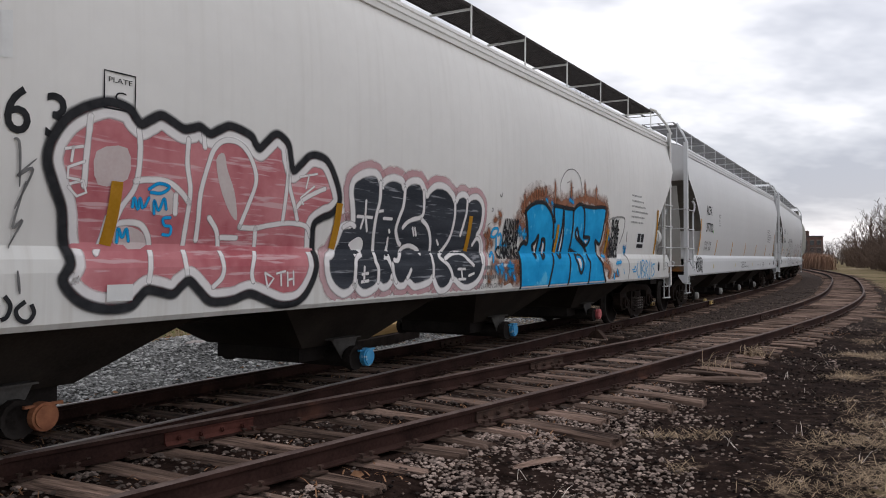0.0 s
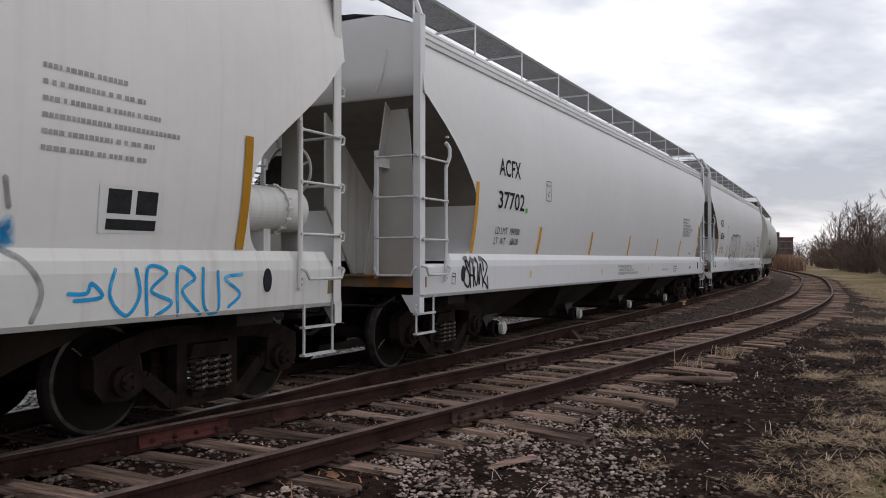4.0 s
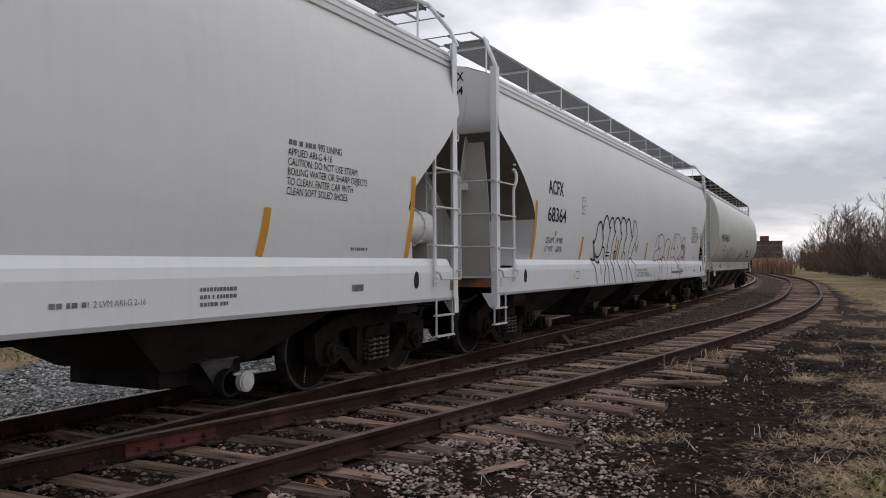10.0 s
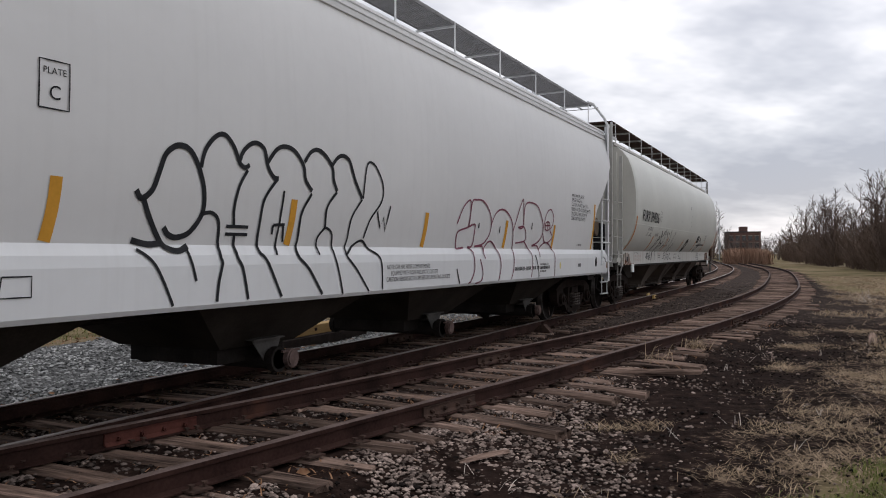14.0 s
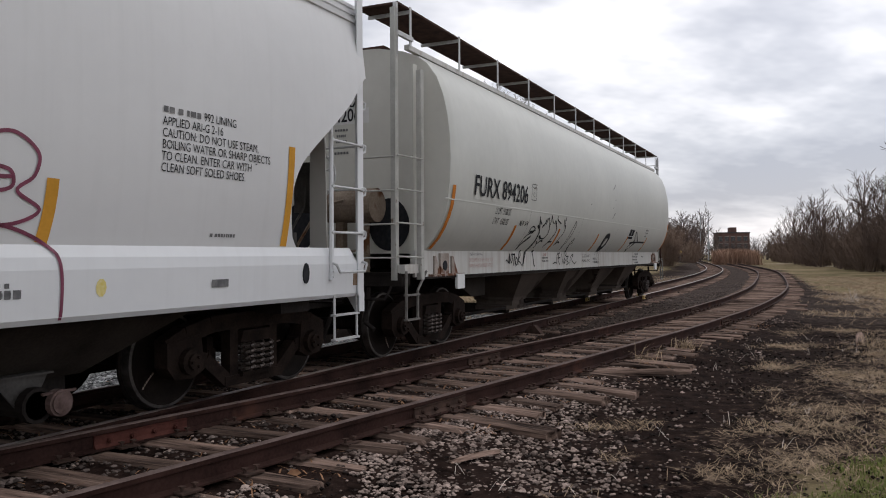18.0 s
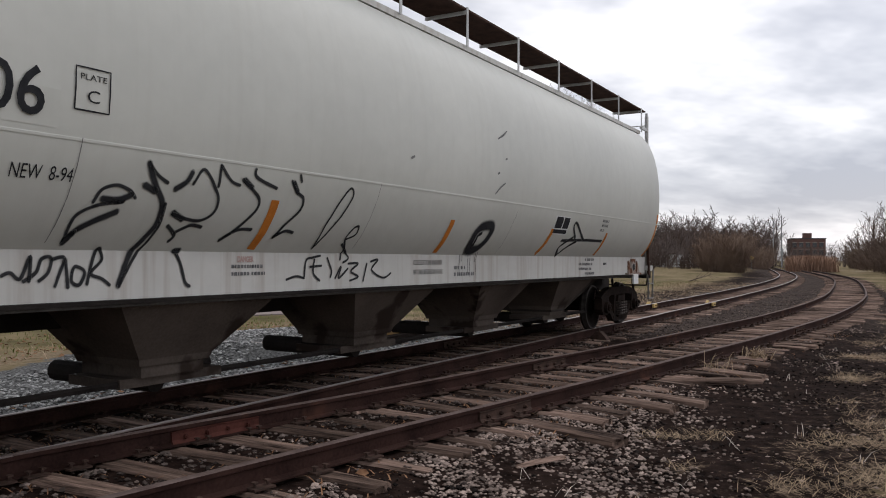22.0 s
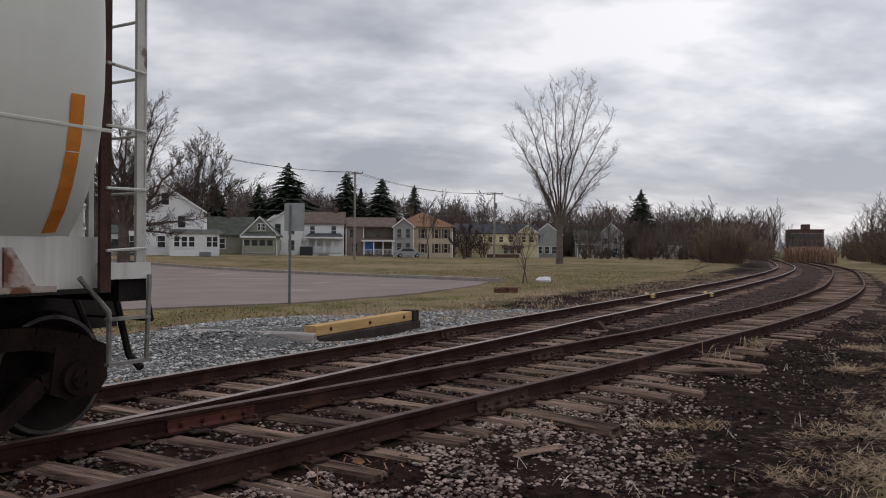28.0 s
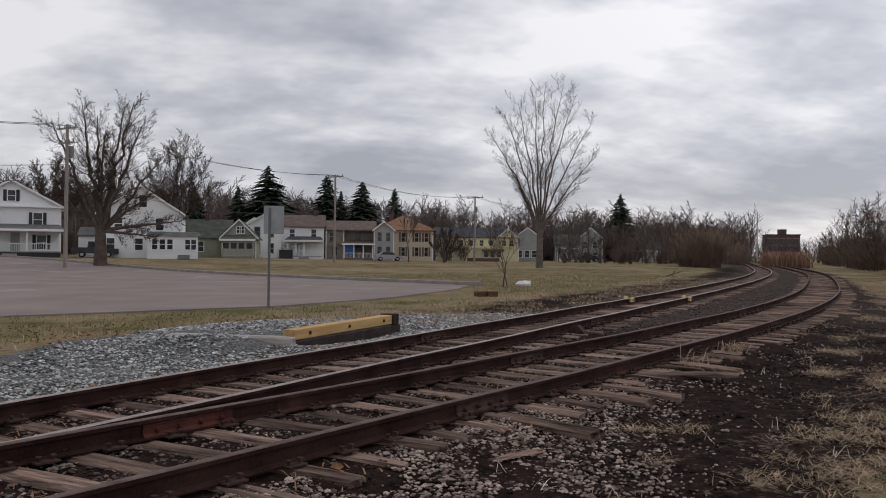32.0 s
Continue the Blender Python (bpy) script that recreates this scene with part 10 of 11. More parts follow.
def gable_roof(parent, x0, x1, y0, y1, z, rise, ridge, material, over=0.35, wall=None, thick=0.14):
    """ridge 'x' or 'y'. Adds the gable walls in the wall's material."""
    s = Soup()
    if ridge == "x":
        m = (y0 + y1) / 2
        k = rise / ((y1 - y0) / 2)
        prof = [(y0 - over, z - over * k), (m, z + rise), (y1 + over, z - over * k), (y1 + over, z - over * k + thick), (m, z + rise + thick), (y0 - over, z - over * k + thick)]
        s.sweep([[(x, y, zz) for y, zz in prof] for x in (x0 - over, x1 + over)])
    else:
        m = (x0 + x1) / 2
        k = rise / ((x1 - x0) / 2)
        prof = [(x0 - over, z - over * k), (m, z + rise), (x1 + over, z - over * k), (x1 + over, z - over * k + thick), (m, z + rise + thick), (x0 - over, z - over * k + thick)]
        s.sweep([[(x, y, zz) for x, zz in prof] for y in (y0 - over, y1 + over)])
    roof = part("roof", recalc(s.mesh("roof", M[material])), None, parent)
    ends = []
    if ridge == "x":
        m = (y0 + y1) / 2
        for x in (x0, x1):
            ends.append(Soup().sweep([[(xx, y, zz) for y, zz in ((y0, z), (y1, z), (m, z + rise - 0.02))] for xx in (x - 0.06, x + 0.06)]))
    else:
        m = (x0 + x1) / 2
        for y in (y0, y1):
            ends.append(Soup().sweep([[(x, yy, zz) for x, zz in ((x0, z), (x1, z), (m, z + rise - 0.02))] for yy in (y - 0.06, y + 0.06)]))
        for e in (-1, 1):
            xe = x0 - over if e < 0 else x1 + over
            rake = Soup().sweep([[(xx, yy, zz) for xx, zz in ((xe, z - over * k - 0.02), (m, z + rise - 0.02), (m, z + rise + 0.2), (xe, z - over * k + 0.2))] for yy in (y0 - over - 0.05, y0 - over - 0.005)])
            part("rake_board", recalc(rake.mesh("rake_board", M["trim_white"])), None, roof)
    if wall:
        for g in ends:
            part("gable", recalc(g.mesh("gable", M[wall])), None, parent)
    return roof


def hip_roof(parent, x0, x1, y0, y1, z, rise, material, over=0.45):
    w, d = x1 - x0, y1 - y0
    i = min(w, d) / 2
    s = Soup()
    a = [(x0 - over, y0 - over, z), (x1 + over, y0 - over, z), (x1 + over, y1 + over, z), (x0 - over, y1 + over, z)]
    b = [(x0 + i, y0 + i, z + rise), (x1 - i, y0 + i, z + rise), (x1 - i, y1 - i, z + rise), (x0 + i, y1 - i, z + rise)]
    s.sweep([[(x, y, zz - 0.15) for x, y, zz in a], a, b])
    return part("roof", recalc(s.mesh("roof", M[material])), None, parent)


def clad_walls(parent, x0, x1, y0, y1, z0, z1, material, courses=0.0):
    s = Soup().box(x0, x1, y0, y1, z0, z1)
    w = part("wall", s, M[material], parent)
    b = Soup()
    n = int((z1 - z0) / 0.24)
    for k in range(n):
        z = z0 + 0.24 * k
        b.box(x0 - 0.018, x1 + 0.018, y0 - 0.018, y0 - 0.002, z + 0.02, z + 0.05)
        b.box(x0 - 0.018, x0 - 0.002, y0, y1, z + 0.02, z + 0.05).box(x1 + 0.002, x1 + 0.018, y0, y1, z + 0.02, z + 0.05)
    part("clapboard", b, M[material], w, kind="stuff")
    for x in (x0, x1):
        part("corner_board", Soup().box(x - 0.07, x + 0.07, y0 - 0.03, y0 + 0.07, z0, z1), M["trim_white"], w)
    return w


def porch(parent, x0, x1, y, depth, z, roof_z, roof, posts=4, rail=True, deck="clap_grey", enclosed=None, skirt="trim_white"):
    p = part("porch_deck", Soup().box(x0, x1, y - depth, y - 0.005, z - 0.12, z), M[deck], parent)
    part("porch_skirt", Soup().box(x0 + 0.1, x1 - 0.1, y - depth + 0.1, y - 0.01, 0, z - 0.124), M[skirt], p)
    part("porch_roof", Soup().prism([(x0 - 0.3, roof_z), (x1 + 0.3, roof_z), (x1 + 0.3, roof_z + 0.16), (x0 - 0.3, roof_z + 0.16)], y - depth - 0.35, y - 0.005).sweep([[(x0 - 0.3, y - depth - 0.35, roof_z + 0.16), (x1 + 0.3, y - depth - 0.35, roof_z + 0.16), (x1, y - 0.005, roof_z + 0.16), (x0, y - 0.005, roof_z + 0.16)], [(x0 - 0.3, y - depth - 0.35, roof_z + 0.17), (x1 + 0.3, y - depth - 0.35, roof_z + 0.17), (x1 - 0.2, y - 0.005, roof_z + 0.75), (x0 + 0.2, y - 0.005, roof_z + 0.75)]]), M[roof], p)
    part("fascia", Soup().box(x0 - 0.32, x1 + 0.32, y - depth - 0.38, y - depth - 0.352, roof_z - 0.08, roof_z + 0.17), M["trim_white"], p)
    for k in range(posts):
        x = x0 + 0.12 + (x1 - x0 - 0.24) * k / (posts - 1)
        part("porch_post", Soup().box(x - 0.09, x + 0.09, y - depth + 0.05, y - depth + 0.23, z, roof_z), M["trim_white"], p)
    if rail:
        s = Soup().box(x0 + 0.2, x1 - 0.2, y - depth + 0.1, y - depth + 0.16, z + 0.78, z + 0.86)
        n = int((x1 - x0) / 0.22)
        for k in range(n):
            x = x0 + 0.25 + (x1 - x0 - 0.5) * k / (n - 1)
            s.box(x - 0.02, x + 0.02, y - depth + 0.11, y - depth + 0.15, z + 0.05, z + 0.78)
        part("porch_rail", s, M["trim_white"], p)
    if enclosed:
        part("porch_wall", Soup().box(x0, x1, y - depth, y - depth + 0.1, z, z + 0.85).box(x0, x1, y - depth, y - depth + 0.1, roof_z - 0.35, roof_z - 0.01).box(x1 - 0.1, x1, y - depth + 0.1, y, z, roof_z - 0.01).box(x0, x0 + 0.1, y - depth + 0.1, y, z, roof_z - 0.01), M[enclosed], p)
        n = max(2, int((x1 - x0) / 1.0))
        for k in range(n):
            x = x0 + (x1 - x0) * (k + 0.5) / n
            part("porch_pane", Soup().box(x - 0.36, x + 0.36, y - depth + 0.03, y - depth + 0.06, z + 0.85, roof_z - 0.35), M["pane"], p)
            part("mullion", Soup().box(x + 0.37, x + 0.63, y - depth - 0.01, y - depth + 0.09, z + 0.85, roof_z - 0.35), M[enclosed], p)
    steps = part("steps", Soup().box((x0 + x1) / 2 - 0.7, (x0 + x1) / 2 + 0.7, y - depth - 0.6, y - depth - 0.01, 0, z * 0.66).box((x0 + x1) / 2 - 0.7, (x0 + x1) / 2 + 0.7, y - depth - 0.95, y - depth - 0.6, 0, z * 0.33), M["kerb"], p)
    return p


def chimney(parent, x, y, z0, z1, w=0.5):
    part("chimney", Soup().box(x - w / 2, x + w / 2, y - w / 2, y + w / 2, z0, z1).box(x - w / 2 - 0.06, x + w / 2 + 0.06, y - w / 2 - 0.06, y + w / 2 + 0.06, z1 - 0.18, z1 - 0.05), M["brick"], parent)


def door_unit(parent, x, y, z, mat="shutter_black"):
    d = part("door", Soup().box(x - 0.45, x + 0.45, y - 0.05, y - 0.003, z, z + 2.05), M[mat], parent)
    part("door_frame", Soup().box(x - 0.58, x - 0.455, y - 0.07, y - 0.003, z, z + 2.15).box(x + 0.455, x + 0.58, y - 0.07, y - 0.003, z, z + 2.15).box(x - 0.455, x + 0.455, y - 0.07, y - 0.003, z + 2.06, z + 2.15), M["trim_white"], d)


def house(name, label, az, dist, turn, lift=0.0):
    x, y = along(az, dist)
    return thing(name, label, "house", pose(x, y, at_ground(x, y, lift - 0.1), 0, 0, turn), group="houses across the street")


def build_houses():
    # white foursquare with a gable and a full porch
    h = house("house", "white two-storey house with black shutters and an open porch", -27.1, 100, 24)
    clad_walls(h, -4.9, 4.9, 0, 8, 0, 5.6, "clap_white")
    part("roof_skirt", Soup().box(-5.3, 5.3, -0.45, 8.4, 5.6, 5.75), M["trim_white"], h)
    gable_roof(h, -4.9, 4.9, 0, 8, 5.76, 2.7, "y", "shingle_grey", 0.4, "clap_white")
    for x in (-3.2, 2.6):
        window_unit(h, x, 3.5, 0.85, 1.5, -0.003, shutters="shutter_black")
    window_unit(h, 0.0, 6.3, 0.7, 1.15, -0.07, shutters="shutter_black")
    for x in (-3.4, 3.0):
        window_unit(h, x, 1.0, 0.9, 1.5, -0.003, shutters="shutter_black")
    door_unit(h, 0.4, -0.003, 0.75, "clap_grey")
    porch(h, -5.0, 5.0, -0.003, 2.2, 0.75, 3.0, "shingle_grey", 4, True, skirt="shutter_black")
    # white gabled house with an enclosed porch
    h = house("house", "white two-storey gabled house with a glazed porch", -19.3, 97, 14)
    clad_walls(h, -4.6, 4.2, 0, 9, 0, 5.2, "clap_white")
    gable_roof(h, -4.6, 4.2, 0, 9, 5.2, 2.9, "y", "shingle_grey", 0.4, "clap_white")
    for x, z in ((-2.6, 3.3), (1.8, 3.3), (-3.4, 1.0), (-0.4, 1.0), (0.0, 5.9)):
        window_unit(h, x, z, 0.8, 1.3, -0.07 if z > 5 else -0.003)
    clad_walls(h, 0.8, 6.0, -2.6, -0.02, 0, 2.6, "clap_white")
    part("porch_roof", recalc(Soup().sweep([[(0.5, -2.9, 2.6), (6.4, -2.9, 2.6), (6.4, -0.03, 2.6), (0.5, -0.03, 2.6)], [(0.9, -2.5, 3.0), (6.0, -2.5, 3.0), (6.0, -0.03, 3.1), (0.9, -0.03, 3.1)]]).mesh("porch_roof", M["shingle_grey"])), None, h)
    for x in (1.5, 2.3, 3.1, 5.0, 5.6):
        window_unit(h, x, 1.1, 0.55, 1.1, -2.603)
    part("steps", Soup().box(4.0, 5.2, -3.8, -2.62, 0, 0.5).box(4.0, 5.2, -4.2, -3.8, 0, 0.25), M["post_metal"], h)
    clad_walls(h, -7.0, -4.62, 2.0, 6.0, 0, 2.6, "clap_white")
    gable_roof(h, -7.0, -4.62, 2.0, 6.0, 2.6, 0.9, "x", "shingle_grey", 0.2, "clap_white")
    # low green-grey house
    h = house("house", "low grey-green bungalow with a dark roof and glazed porch", -13.8, 112, 8)
    clad_walls(h, -6.2, 0.0, 1.0, 8, 0, 2.9, "clap_green")
    gable_roof(h, -6.2, 0.0, 1.0, 8, 2.9, 2.4, "x", "shingle_green", 0.35, "clap_green")
    clad_walls(h, -0.6, 3.8, -1.0, 7, 0, 2.95, "clap_green")
    gable_roof(h, -0.6, 3.8, -1.0, 7, 2.95, 2.2, "y", "shingle_green", 0.4, "clap_green")
    window_unit(h, 1.6, 3.5, 0.5, 0.8, -1.07)
    window_unit(h, 2.0, 3.5, 0.5, 0.8, -1.08)
    window_unit(h, -3.6, 1.0, 0.7, 1.3, 0.997)
    porch(h, -0.4, 3.6, -1.003, 2.0, 0.5, 2.45, "shingle_green", 3, False, enclosed="clap_green", skirt="clap_green")
    chimney(h, -3.2, 4.5, 4.6, 6.1)
    # white house with porch on an ell
    h = house("house", "white two-storey house with a long ell and low porch", -9.6, 122, 6)
    clad_walls(h, -5.6, -1.2, -1.0, 7, 0, 5.3, "clap_white")
    gable_roof(h, -5.6, -1.2, -1.0, 7, 5.3, 1.3, "y", "shingle_brown", 0.35, "clap_white")
    clad_walls(h, -1.18, 5.0, 0.6, 6.5, 0, 5.0, "clap_white")
    gable_roof(h, -1.18, 5.0, 0.6, 6.5, 5.0, 1.7, "x", "shingle_brown", 0.35, "clap_white")
    for x in (-4.6, -2.6):
        for z in (0.9, 3.3):
            window_unit(h, x, z, 0.75, 1.4, -1.003, trim="clap_grey")
    for x in (0.4, 3.6):
        window_unit(h, x, 3.2, 0.7, 1.3, 0.597)
    porch(h, -0.3, 4.8, 0.597, 2.1, 0.5, 2.7, "shingle_dark", 5, True, enclosed=None)
    part("bin_store", Soup().box(-1.3, 0.6, -2.2, -1.6, 0, 1.4), M["shutter_black"], h)
    chimney(h, 3.8, 3.5, 6.2, 7.6, 0.6)
    h = house("house", "small white house half hidden behind others", -12.0, 140, 10)
    clad_walls(h, -3, 3, 0, 7, 0, 4.6, "clap_white")
    gable_roof(h, -3, 3, 0, 7, 4.6, 2.0, "y", "shingle_grey", 0.3, "clap_white")
    window_unit(h, 0.0, 3.0, 0.7, 1.1, -0.003)
    # taupe house with a blue tarpaulin
    h = house("house", "taupe two-storey house with a deep porch and a blue tarpaulin", -4.6, 131, 3)
    clad_walls(h, -5.6, -2.8, 0.5, 8, 0, 5.0, "clap_taupe")
    clad_walls(h, -2.78, 2.2, 1.6, 8, 0, 4.9, "clap_taupe")
    clad_walls(h, 2.22, 5.4, -0.4, 7, 0, 5.0, "clap_grey")
    gable_roof(h, -5.6, 2.2, 0.5, 8, 5.0, 1.5, "x", "shingle_brown", 0.35, "clap_taupe")
    gable_roof(h, 2.22, 5.4, -0.4, 7, 5.0, 1.25, "y", "shingle_brown", 0.35, "clap_grey")
    for x in (3.1, 4.5):
        for z in (0.9, 3.2):
            window_unit(h, x, z, 0.65, 1.4, -0.403, trim="clap_grey")
    for x, z in ((-4.2, 0.9), (-4.6, 3.2), (-0.4, 3.2)):
        window_unit(h, x, z, 0.75, 1.3, 0.497 if x < -2.8 else 1.597, trim="clap_taupe")
    part("tarpaulin", Soup().box(-2.6, -0.8, 0.2, 0.26, 0.9, 2.6), M["blue_tarp"], h, "bright blue tarpaulin")
    porch(h, -2.7, 2.1, 1.597, 2.0, 0.4, 2.6, "shingle_brown", 4, True, deck="clap_taupe", skirt="clap_taupe")
    # peach foursquare with an orange hip roof
    h = house("house", "peach-coloured square house with an orange hip roof", -1.2, 138, 14)
    clad_walls(h, -4.6, 4.4, 0, 9, 0, 5.4, "clap_peach")
    hip_roof(h, -4.6, 4.4, 0, 9, 5.4, 2.7, "shingle_orange", 0.6)
    for x in (-3.2, -0.9, 1.5, 3.2):
        for z in (0.9, 3.4):
            window_unit(h, x, z, 0.6, 1.5, -0.003, trim="clap_peach", shutters="shingle_brown")
    chimney(h, -2.0, 4.0, 7.4, 8.6)
    # yellow house and its long wing
    h = house("house", "pale yellow two-storey house with a long low front wing", 3.9, 150, 2)
    clad_walls(h, -8.0, 7.2, 0, 8, 0, 4.6, "clap_yellow")
    gable_roof(h, -8.0, 7.2, 0, 8, 4.6, 1.8, "x", "shingle_dark", 0.3, "clap_yellow")
    gable_roof(h, 3.4, 7.2, -0.4, 4, 4.6, 1.5, "y", "shingle_dark", 0.3, "clap_yellow")
    clad_walls(h, -5.2, 7.0, -2.4, -0.02, 0, 2.5, "clap_yellow")
    part("wing_roof", Soup().prism([(-5.4, 2.5), (7.2, 2.5), (7.2, 2.65), (-5.4, 2.65)], -2.7, -0.03), M["clap_yellow"], h)
    for x in (-3.4, -1.6, 0.4, 2.2, 4.6, 6.0):
        window_unit(h, x, 3.0, 0.7, 1.0, -0.003 if x < 3.4 else -0.47, trim="clap_yellow")
    part("awning", Soup().prism([(0.2, 2.2), (4.2, 2.2), (4.2, 2.3), (0.2, 2.3)], -3.4, -2.42).prism([(0.2, 1.9), (4.2, 1.9), (4.2, 2.2), (0.2, 2.2)], -3.44, -3.4), M["shingle_brown"], h)
    for x in (1.0, 2.2, 3.4):
        window_unit(h, x, 0.9, 0.7, 1.1, -2.403, trim="clap_yellow")
    part("hedge_box", Soup().box(-2.6, 3.2, -4.4, -3.8, 0, 0.7), M["brick"], h)
    h = house("house", "grey-blue house with a front gable", 7.3, 158, -4)
    clad_walls(h, -2.6, 2.8, 0, 8, 0, 4.6, "clap_teal")
    gable_roof(h, -2.6, 2.8, 0, 8, 4.6, 2.0, "y", "shingle_dark", 0.3, "clap_teal")
    for x in (-1.4, 0.0, 1.4):
        window_unit(h, x, 0.9, 0.9, 1.3, -0.003)
    h = house("house", "dark green-roofed house with a porch and steps", 10.6, 168, -6)
    clad_walls(h, -3.8, 1.0, 0, 8, 0, 3.6, "clap_grey")
    gable_roof(h, -3.8, 1.0, 0, 8, 3.6, 2.0, "x", "shingle_green", 0.35, "clap_grey")
    clad_walls(h, 1.02, 6.0, 1, 8, 0, 4.8, "clap_teal")
    gable_roof(h, 1.02, 6.0, 1, 8, 4.8, 2.2, "y", "shingle_green", 0.35, "clap_grey")
    porch(h, -3.6, 0.6, -0.003, 1.6, 0.8, 2.7, "shingle_green", 3, True)
    for x, z in ((2.4, 2.9), (4.4, 2.9), (2.4, 0.8), (4.4, 0.8)):
        window_unit(h, x, z, 0.8, 1.2, 0.997)
    h = house("house", "low pale house behind bare shrubs", 16.4, 172, -8)
    clad_walls(h, -6.2, 6.0, 0, 7, 0, 2.9, "clap_white")
    gable_roof(h, -6.2, 6.0, 0, 7, 2.9, 2.2, "x", "shingle_brown", 0.35, "clap_white")
    for x in (-3.8, 0.2, 1.3, 2.4, 3.5):
        window_unit(h, x, 0.9, 0.8, 1.2, -0.003)
    # brick factory far down the line
    x, y = along(24.2, 300)
    f = thing("brick_factory", "dark red brick factory building with a roof house", "factory", pose(x, y, at_ground(x, y), 0, 0, -18))
    part("wall", Soup().box(-4.6, 6.2, 0, 14, 0, 9.1), M["brick"], f)
    part("roof", Soup().box(-4.8, 6.4, -0.2, 14.2, 9.1, 9.4), M["shingle_dark"], f)
    part("roof_house", Soup().box(-0.4, 2.2, 3, 7, 9.4, 11.2), M["brick"], f)
    for i in range(5):
        for j in range(3):
            w = part("window", Soup().box(-4.2 + 2.1 * i, -2.9 + 2.1 * i, -0.06, -0.004, 1.2 + 2.5 * j, 2.8 + 2.5 * j), M["pane"], f)
            part("lintel", Soup().box(-4.3 + 2.1 * i, -2.8 + 2.1 * i, -0.1, -0.004, 2.81 + 2.5 * j, 3.0 + 2.5 * j), M["kerb"], w)


def vehicle(name, label, az, dist, turn, paint, long=4.4, tall=1.45, bed=False):
    x, y = along(az, dist)
    v = thing(name, label, "car", pose(x, y, at_ground(x, y, 0.02), 0, 0, turn))
    if bed:
        prof = [(-2.4, 0.45), (2.4, 0.45), (2.4, 1.0), (0.9, 1.05), (0.5, 1.75), (-0.7, 1.78), (-0.8, 1.1), (-2.4, 1.1)]
    else:
        prof = [(-2.15, 0.35), (2.15, 0.35), (2.2, 0.7), (1.3, 0.9), (0.6, 1.4), (-1.0, 1.45), (-1.8, 0.98), (-2.2, 0.9)]
    part("body", Soup().prism(prof, -0.85, 0.85), M[paint], v)
    part("side_glass", Soup().prism([(0.95, 0.98), (0.55, 1.34), (-0.9, 1.38), (-1.3, 1.0)] if not bed else [(0.8, 1.1), (0.45, 1.65), (-0.6, 1.68), (-0.68, 1.12)], -0.862, -0.852), M["glass"], v)
    for x in (-1.35, 1.35):
        for side in (-1, 1):
            w = part("wheel", Soup().bar((x, side * 0.7, 0.33), (x, side * 0.88, 0.33), 0.33, 16), M["rubber"], v)
            part("rim", Soup().bar((x, side * 0.875, 0.33), (x, side * 0.892, 0.33), 0.19, 12), M["car_silver"], w)
    for side in (-0.6, 0.6):
        part("headlight", Soup().box(2.19 if not bed else 2.395, 2.23 if not bed else 2.42, side - 0.18, side + 0.18, 0.68, 0.82), M["placard"], v)


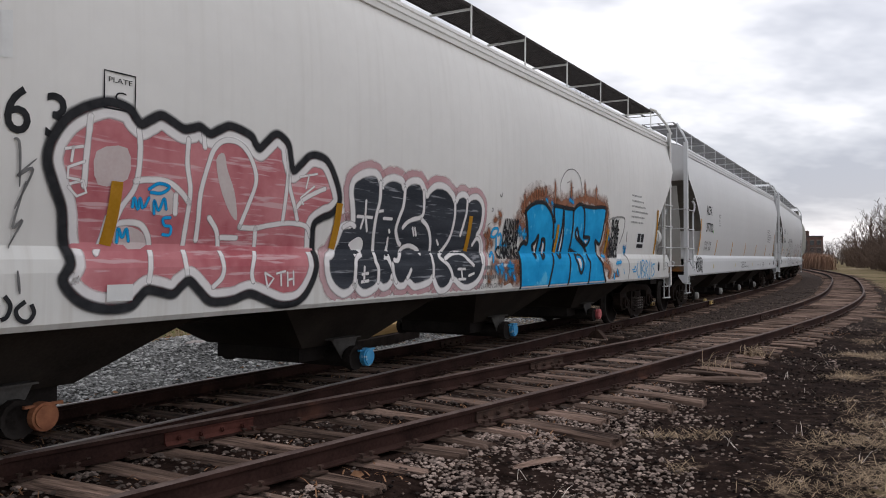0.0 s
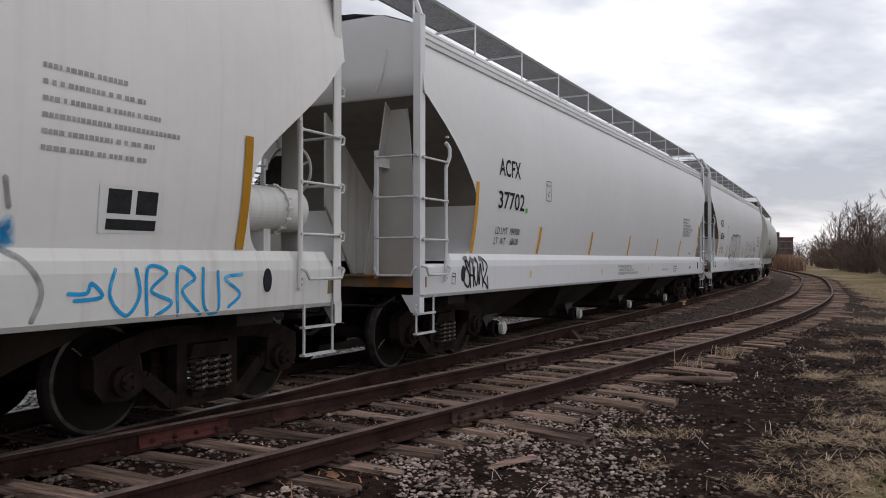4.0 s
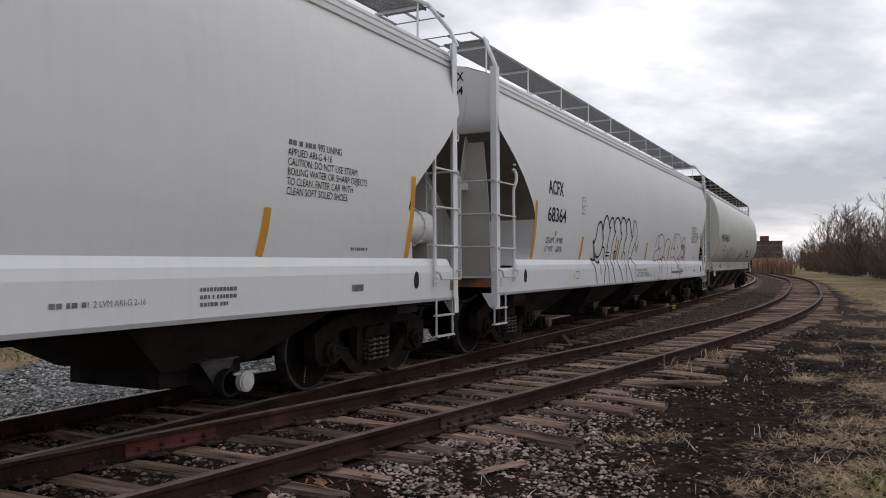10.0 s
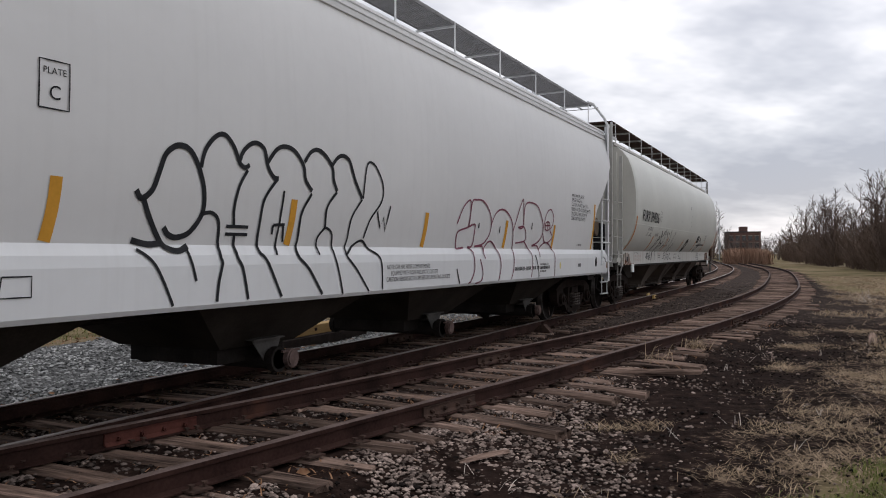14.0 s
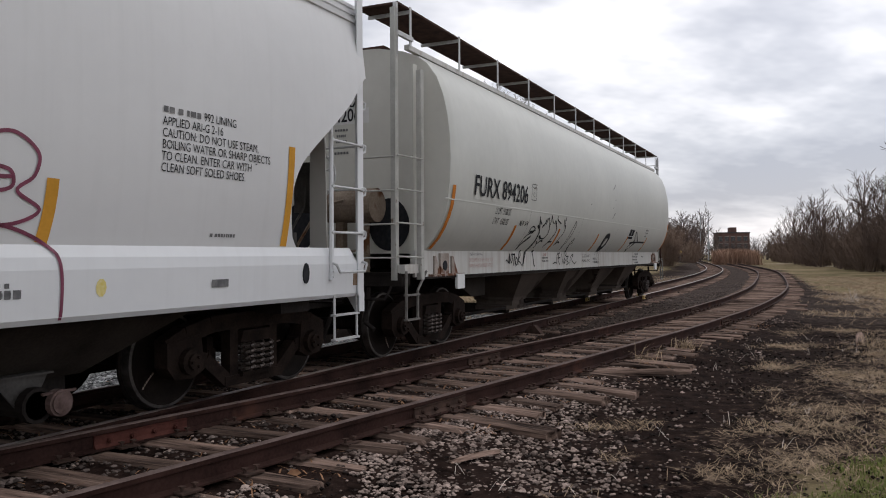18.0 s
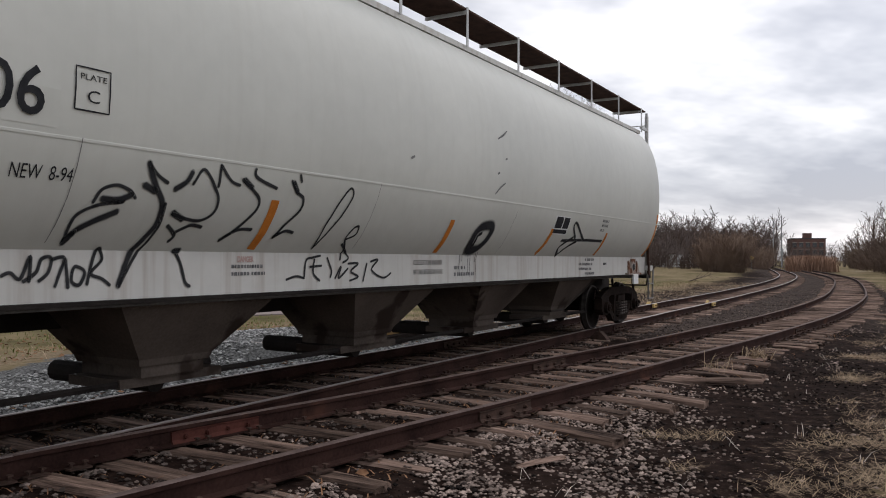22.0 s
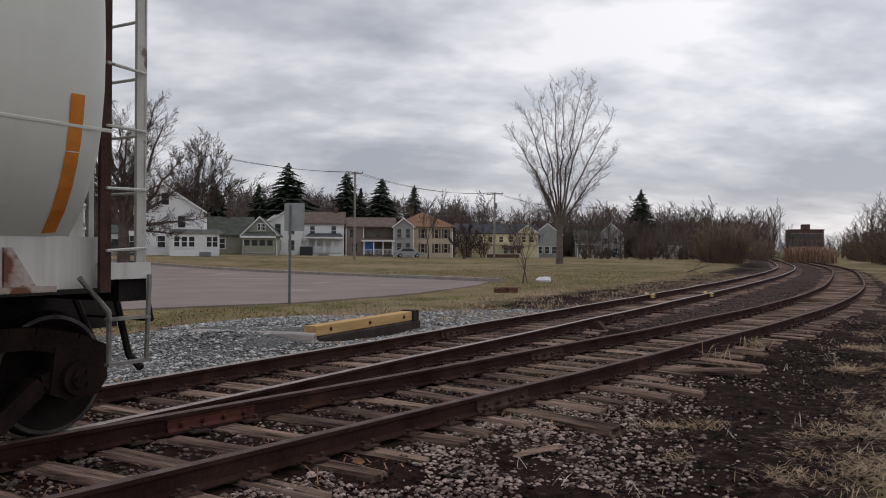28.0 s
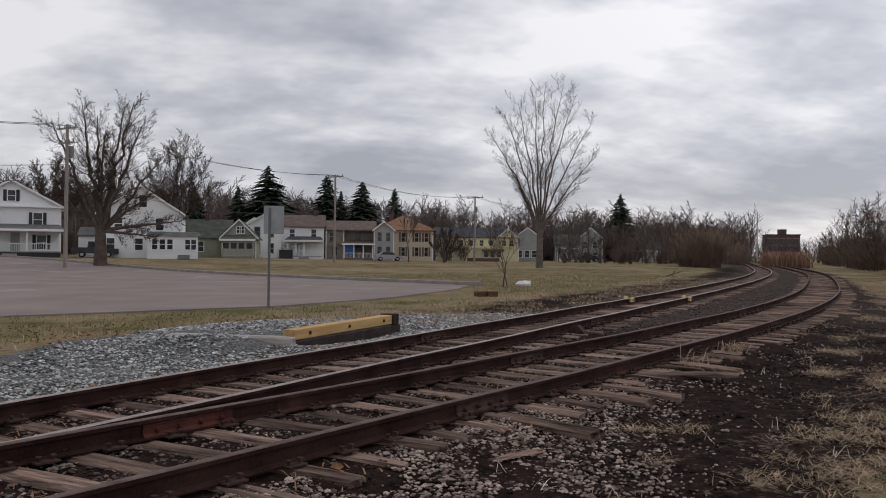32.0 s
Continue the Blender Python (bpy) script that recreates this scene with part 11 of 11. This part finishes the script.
def build_poles():
    tops = []
    for az, dist, h, arms, turn in ((-24.0, 70, 11.4, ((-0.3, 2.2), (-1.45, 1.7)), 60), (-6.45, 101, 11.0, ((-0.25, 2.6),), 55), (3.55, 128, 10.6, ((-0.25, 3.2),), 50), (10.55, 175, 10.8, ((-0.3, 1.6),), 45)):
        x, y = along(az, dist)
        z = at_ground(x, y)
        p = thing("utility_pole", "weathered wooden utility pole with crossarms", "utility pole", pose(x, y, z, 0, 0.4, turn), group="street poles")
        part("mast", Soup().bar((0, 0, -0.3), (0, 0, h), 0.17, 10, 0.12), M["pole_wood"], p)
        for dz, w in arms:
            a = part("crossarm", Soup().box(-0.06, 0.06, -w / 2, w / 2, h + dz - 0.07, h + dz + 0.07), M["pole_wood"], p)
            for k in range(4):
                yy = -w / 2 + 0.12 + (w - 0.24) * k / 3
                part("insulator", Soup().bar((0, yy, h + dz + 0.07), (0, yy, h + dz + 0.24), 0.045, 8), M["wire"], a)
        if len(arms) > 1 or dist > 120:
            part("transformer", Soup().bar((0.32, 0, h - 2.6), (0.32, 0, h - 1.7), 0.22, 12), M["post_metal"], p)
        tops.append((x, y, z + h))
    far = [(-70.0, 28.0, tops[0][2] - 0.2)] + tops
    for (ax, ay, az_), (bx, by, bz) in zip(far[:-1], far[1:]):
        for dz, off, sag in ((-0.05, -0.8, 1.0), (-0.05, 0.8, 1.0), (-3.2, 0.0, 1.3), (-4.3, 0.1, 1.5)):
            pts = []
            for k in range(15):
                t = k / 14
                pts.append((ax + (bx - ax) * t + off * 0.5, ay + (by - ay) * t + off * 0.5, az_ + (bz - az_) * t + dz - sag * 4 * t * (1 - t)))
            solid("overhead_wire", tapered([Vector(p) for p in pts], [0.022] * 15, 4), M["wire"], "thin dark overhead wire between poles", "wire", group="overhead wires")
    for az, dist, h in ((22.25, 205, 11.0), (22.75, 200, 12.0)):
        x, y = along(az, dist)
        p = thing("signal_mast", "slim pale steel mast beside the line", "mast", pose(x, y, at_ground(x, y)), group="line masts")
        part("mast", Soup().bar((0, 0, 0), (0, 0, h), 0.16, 8, 0.11), M["galv"], p)
        part("mast_head", Soup().box(-0.3, 0.3, -0.25, -0.12, h - 9.2, h - 7.6), M["galv"], p)
    x, y = along(20.9, 150)
    p = thing("warning_sign", "small yellow diamond sign by the line", "sign", pose(x, y, at_ground(x, y)))
    part("post", Soup().bar((0, 0, 0), (0, 0, 2.2), 0.04, 6), M["post_metal"], p)
    part("sign_plate", Soup().prism([(0, 1.7), (0.42, 2.12), (0, 2.54), (-0.42, 2.12)], -0.06, -0.045), M["shark_yellow"], p)


build_houses()
vehicle("pickup_truck", "dark pickup truck parked beside the white house", -22.2, 97, 20, "car_dark", bed=True)
vehicle("parked_car", "silver car parked before the taupe house", -2.6, 127, 10, "car_silver")
vehicle("parked_car", "dark car parked by the green-roofed house", 11.6, 163, 0, "car_dark")
build_poles()


motions()
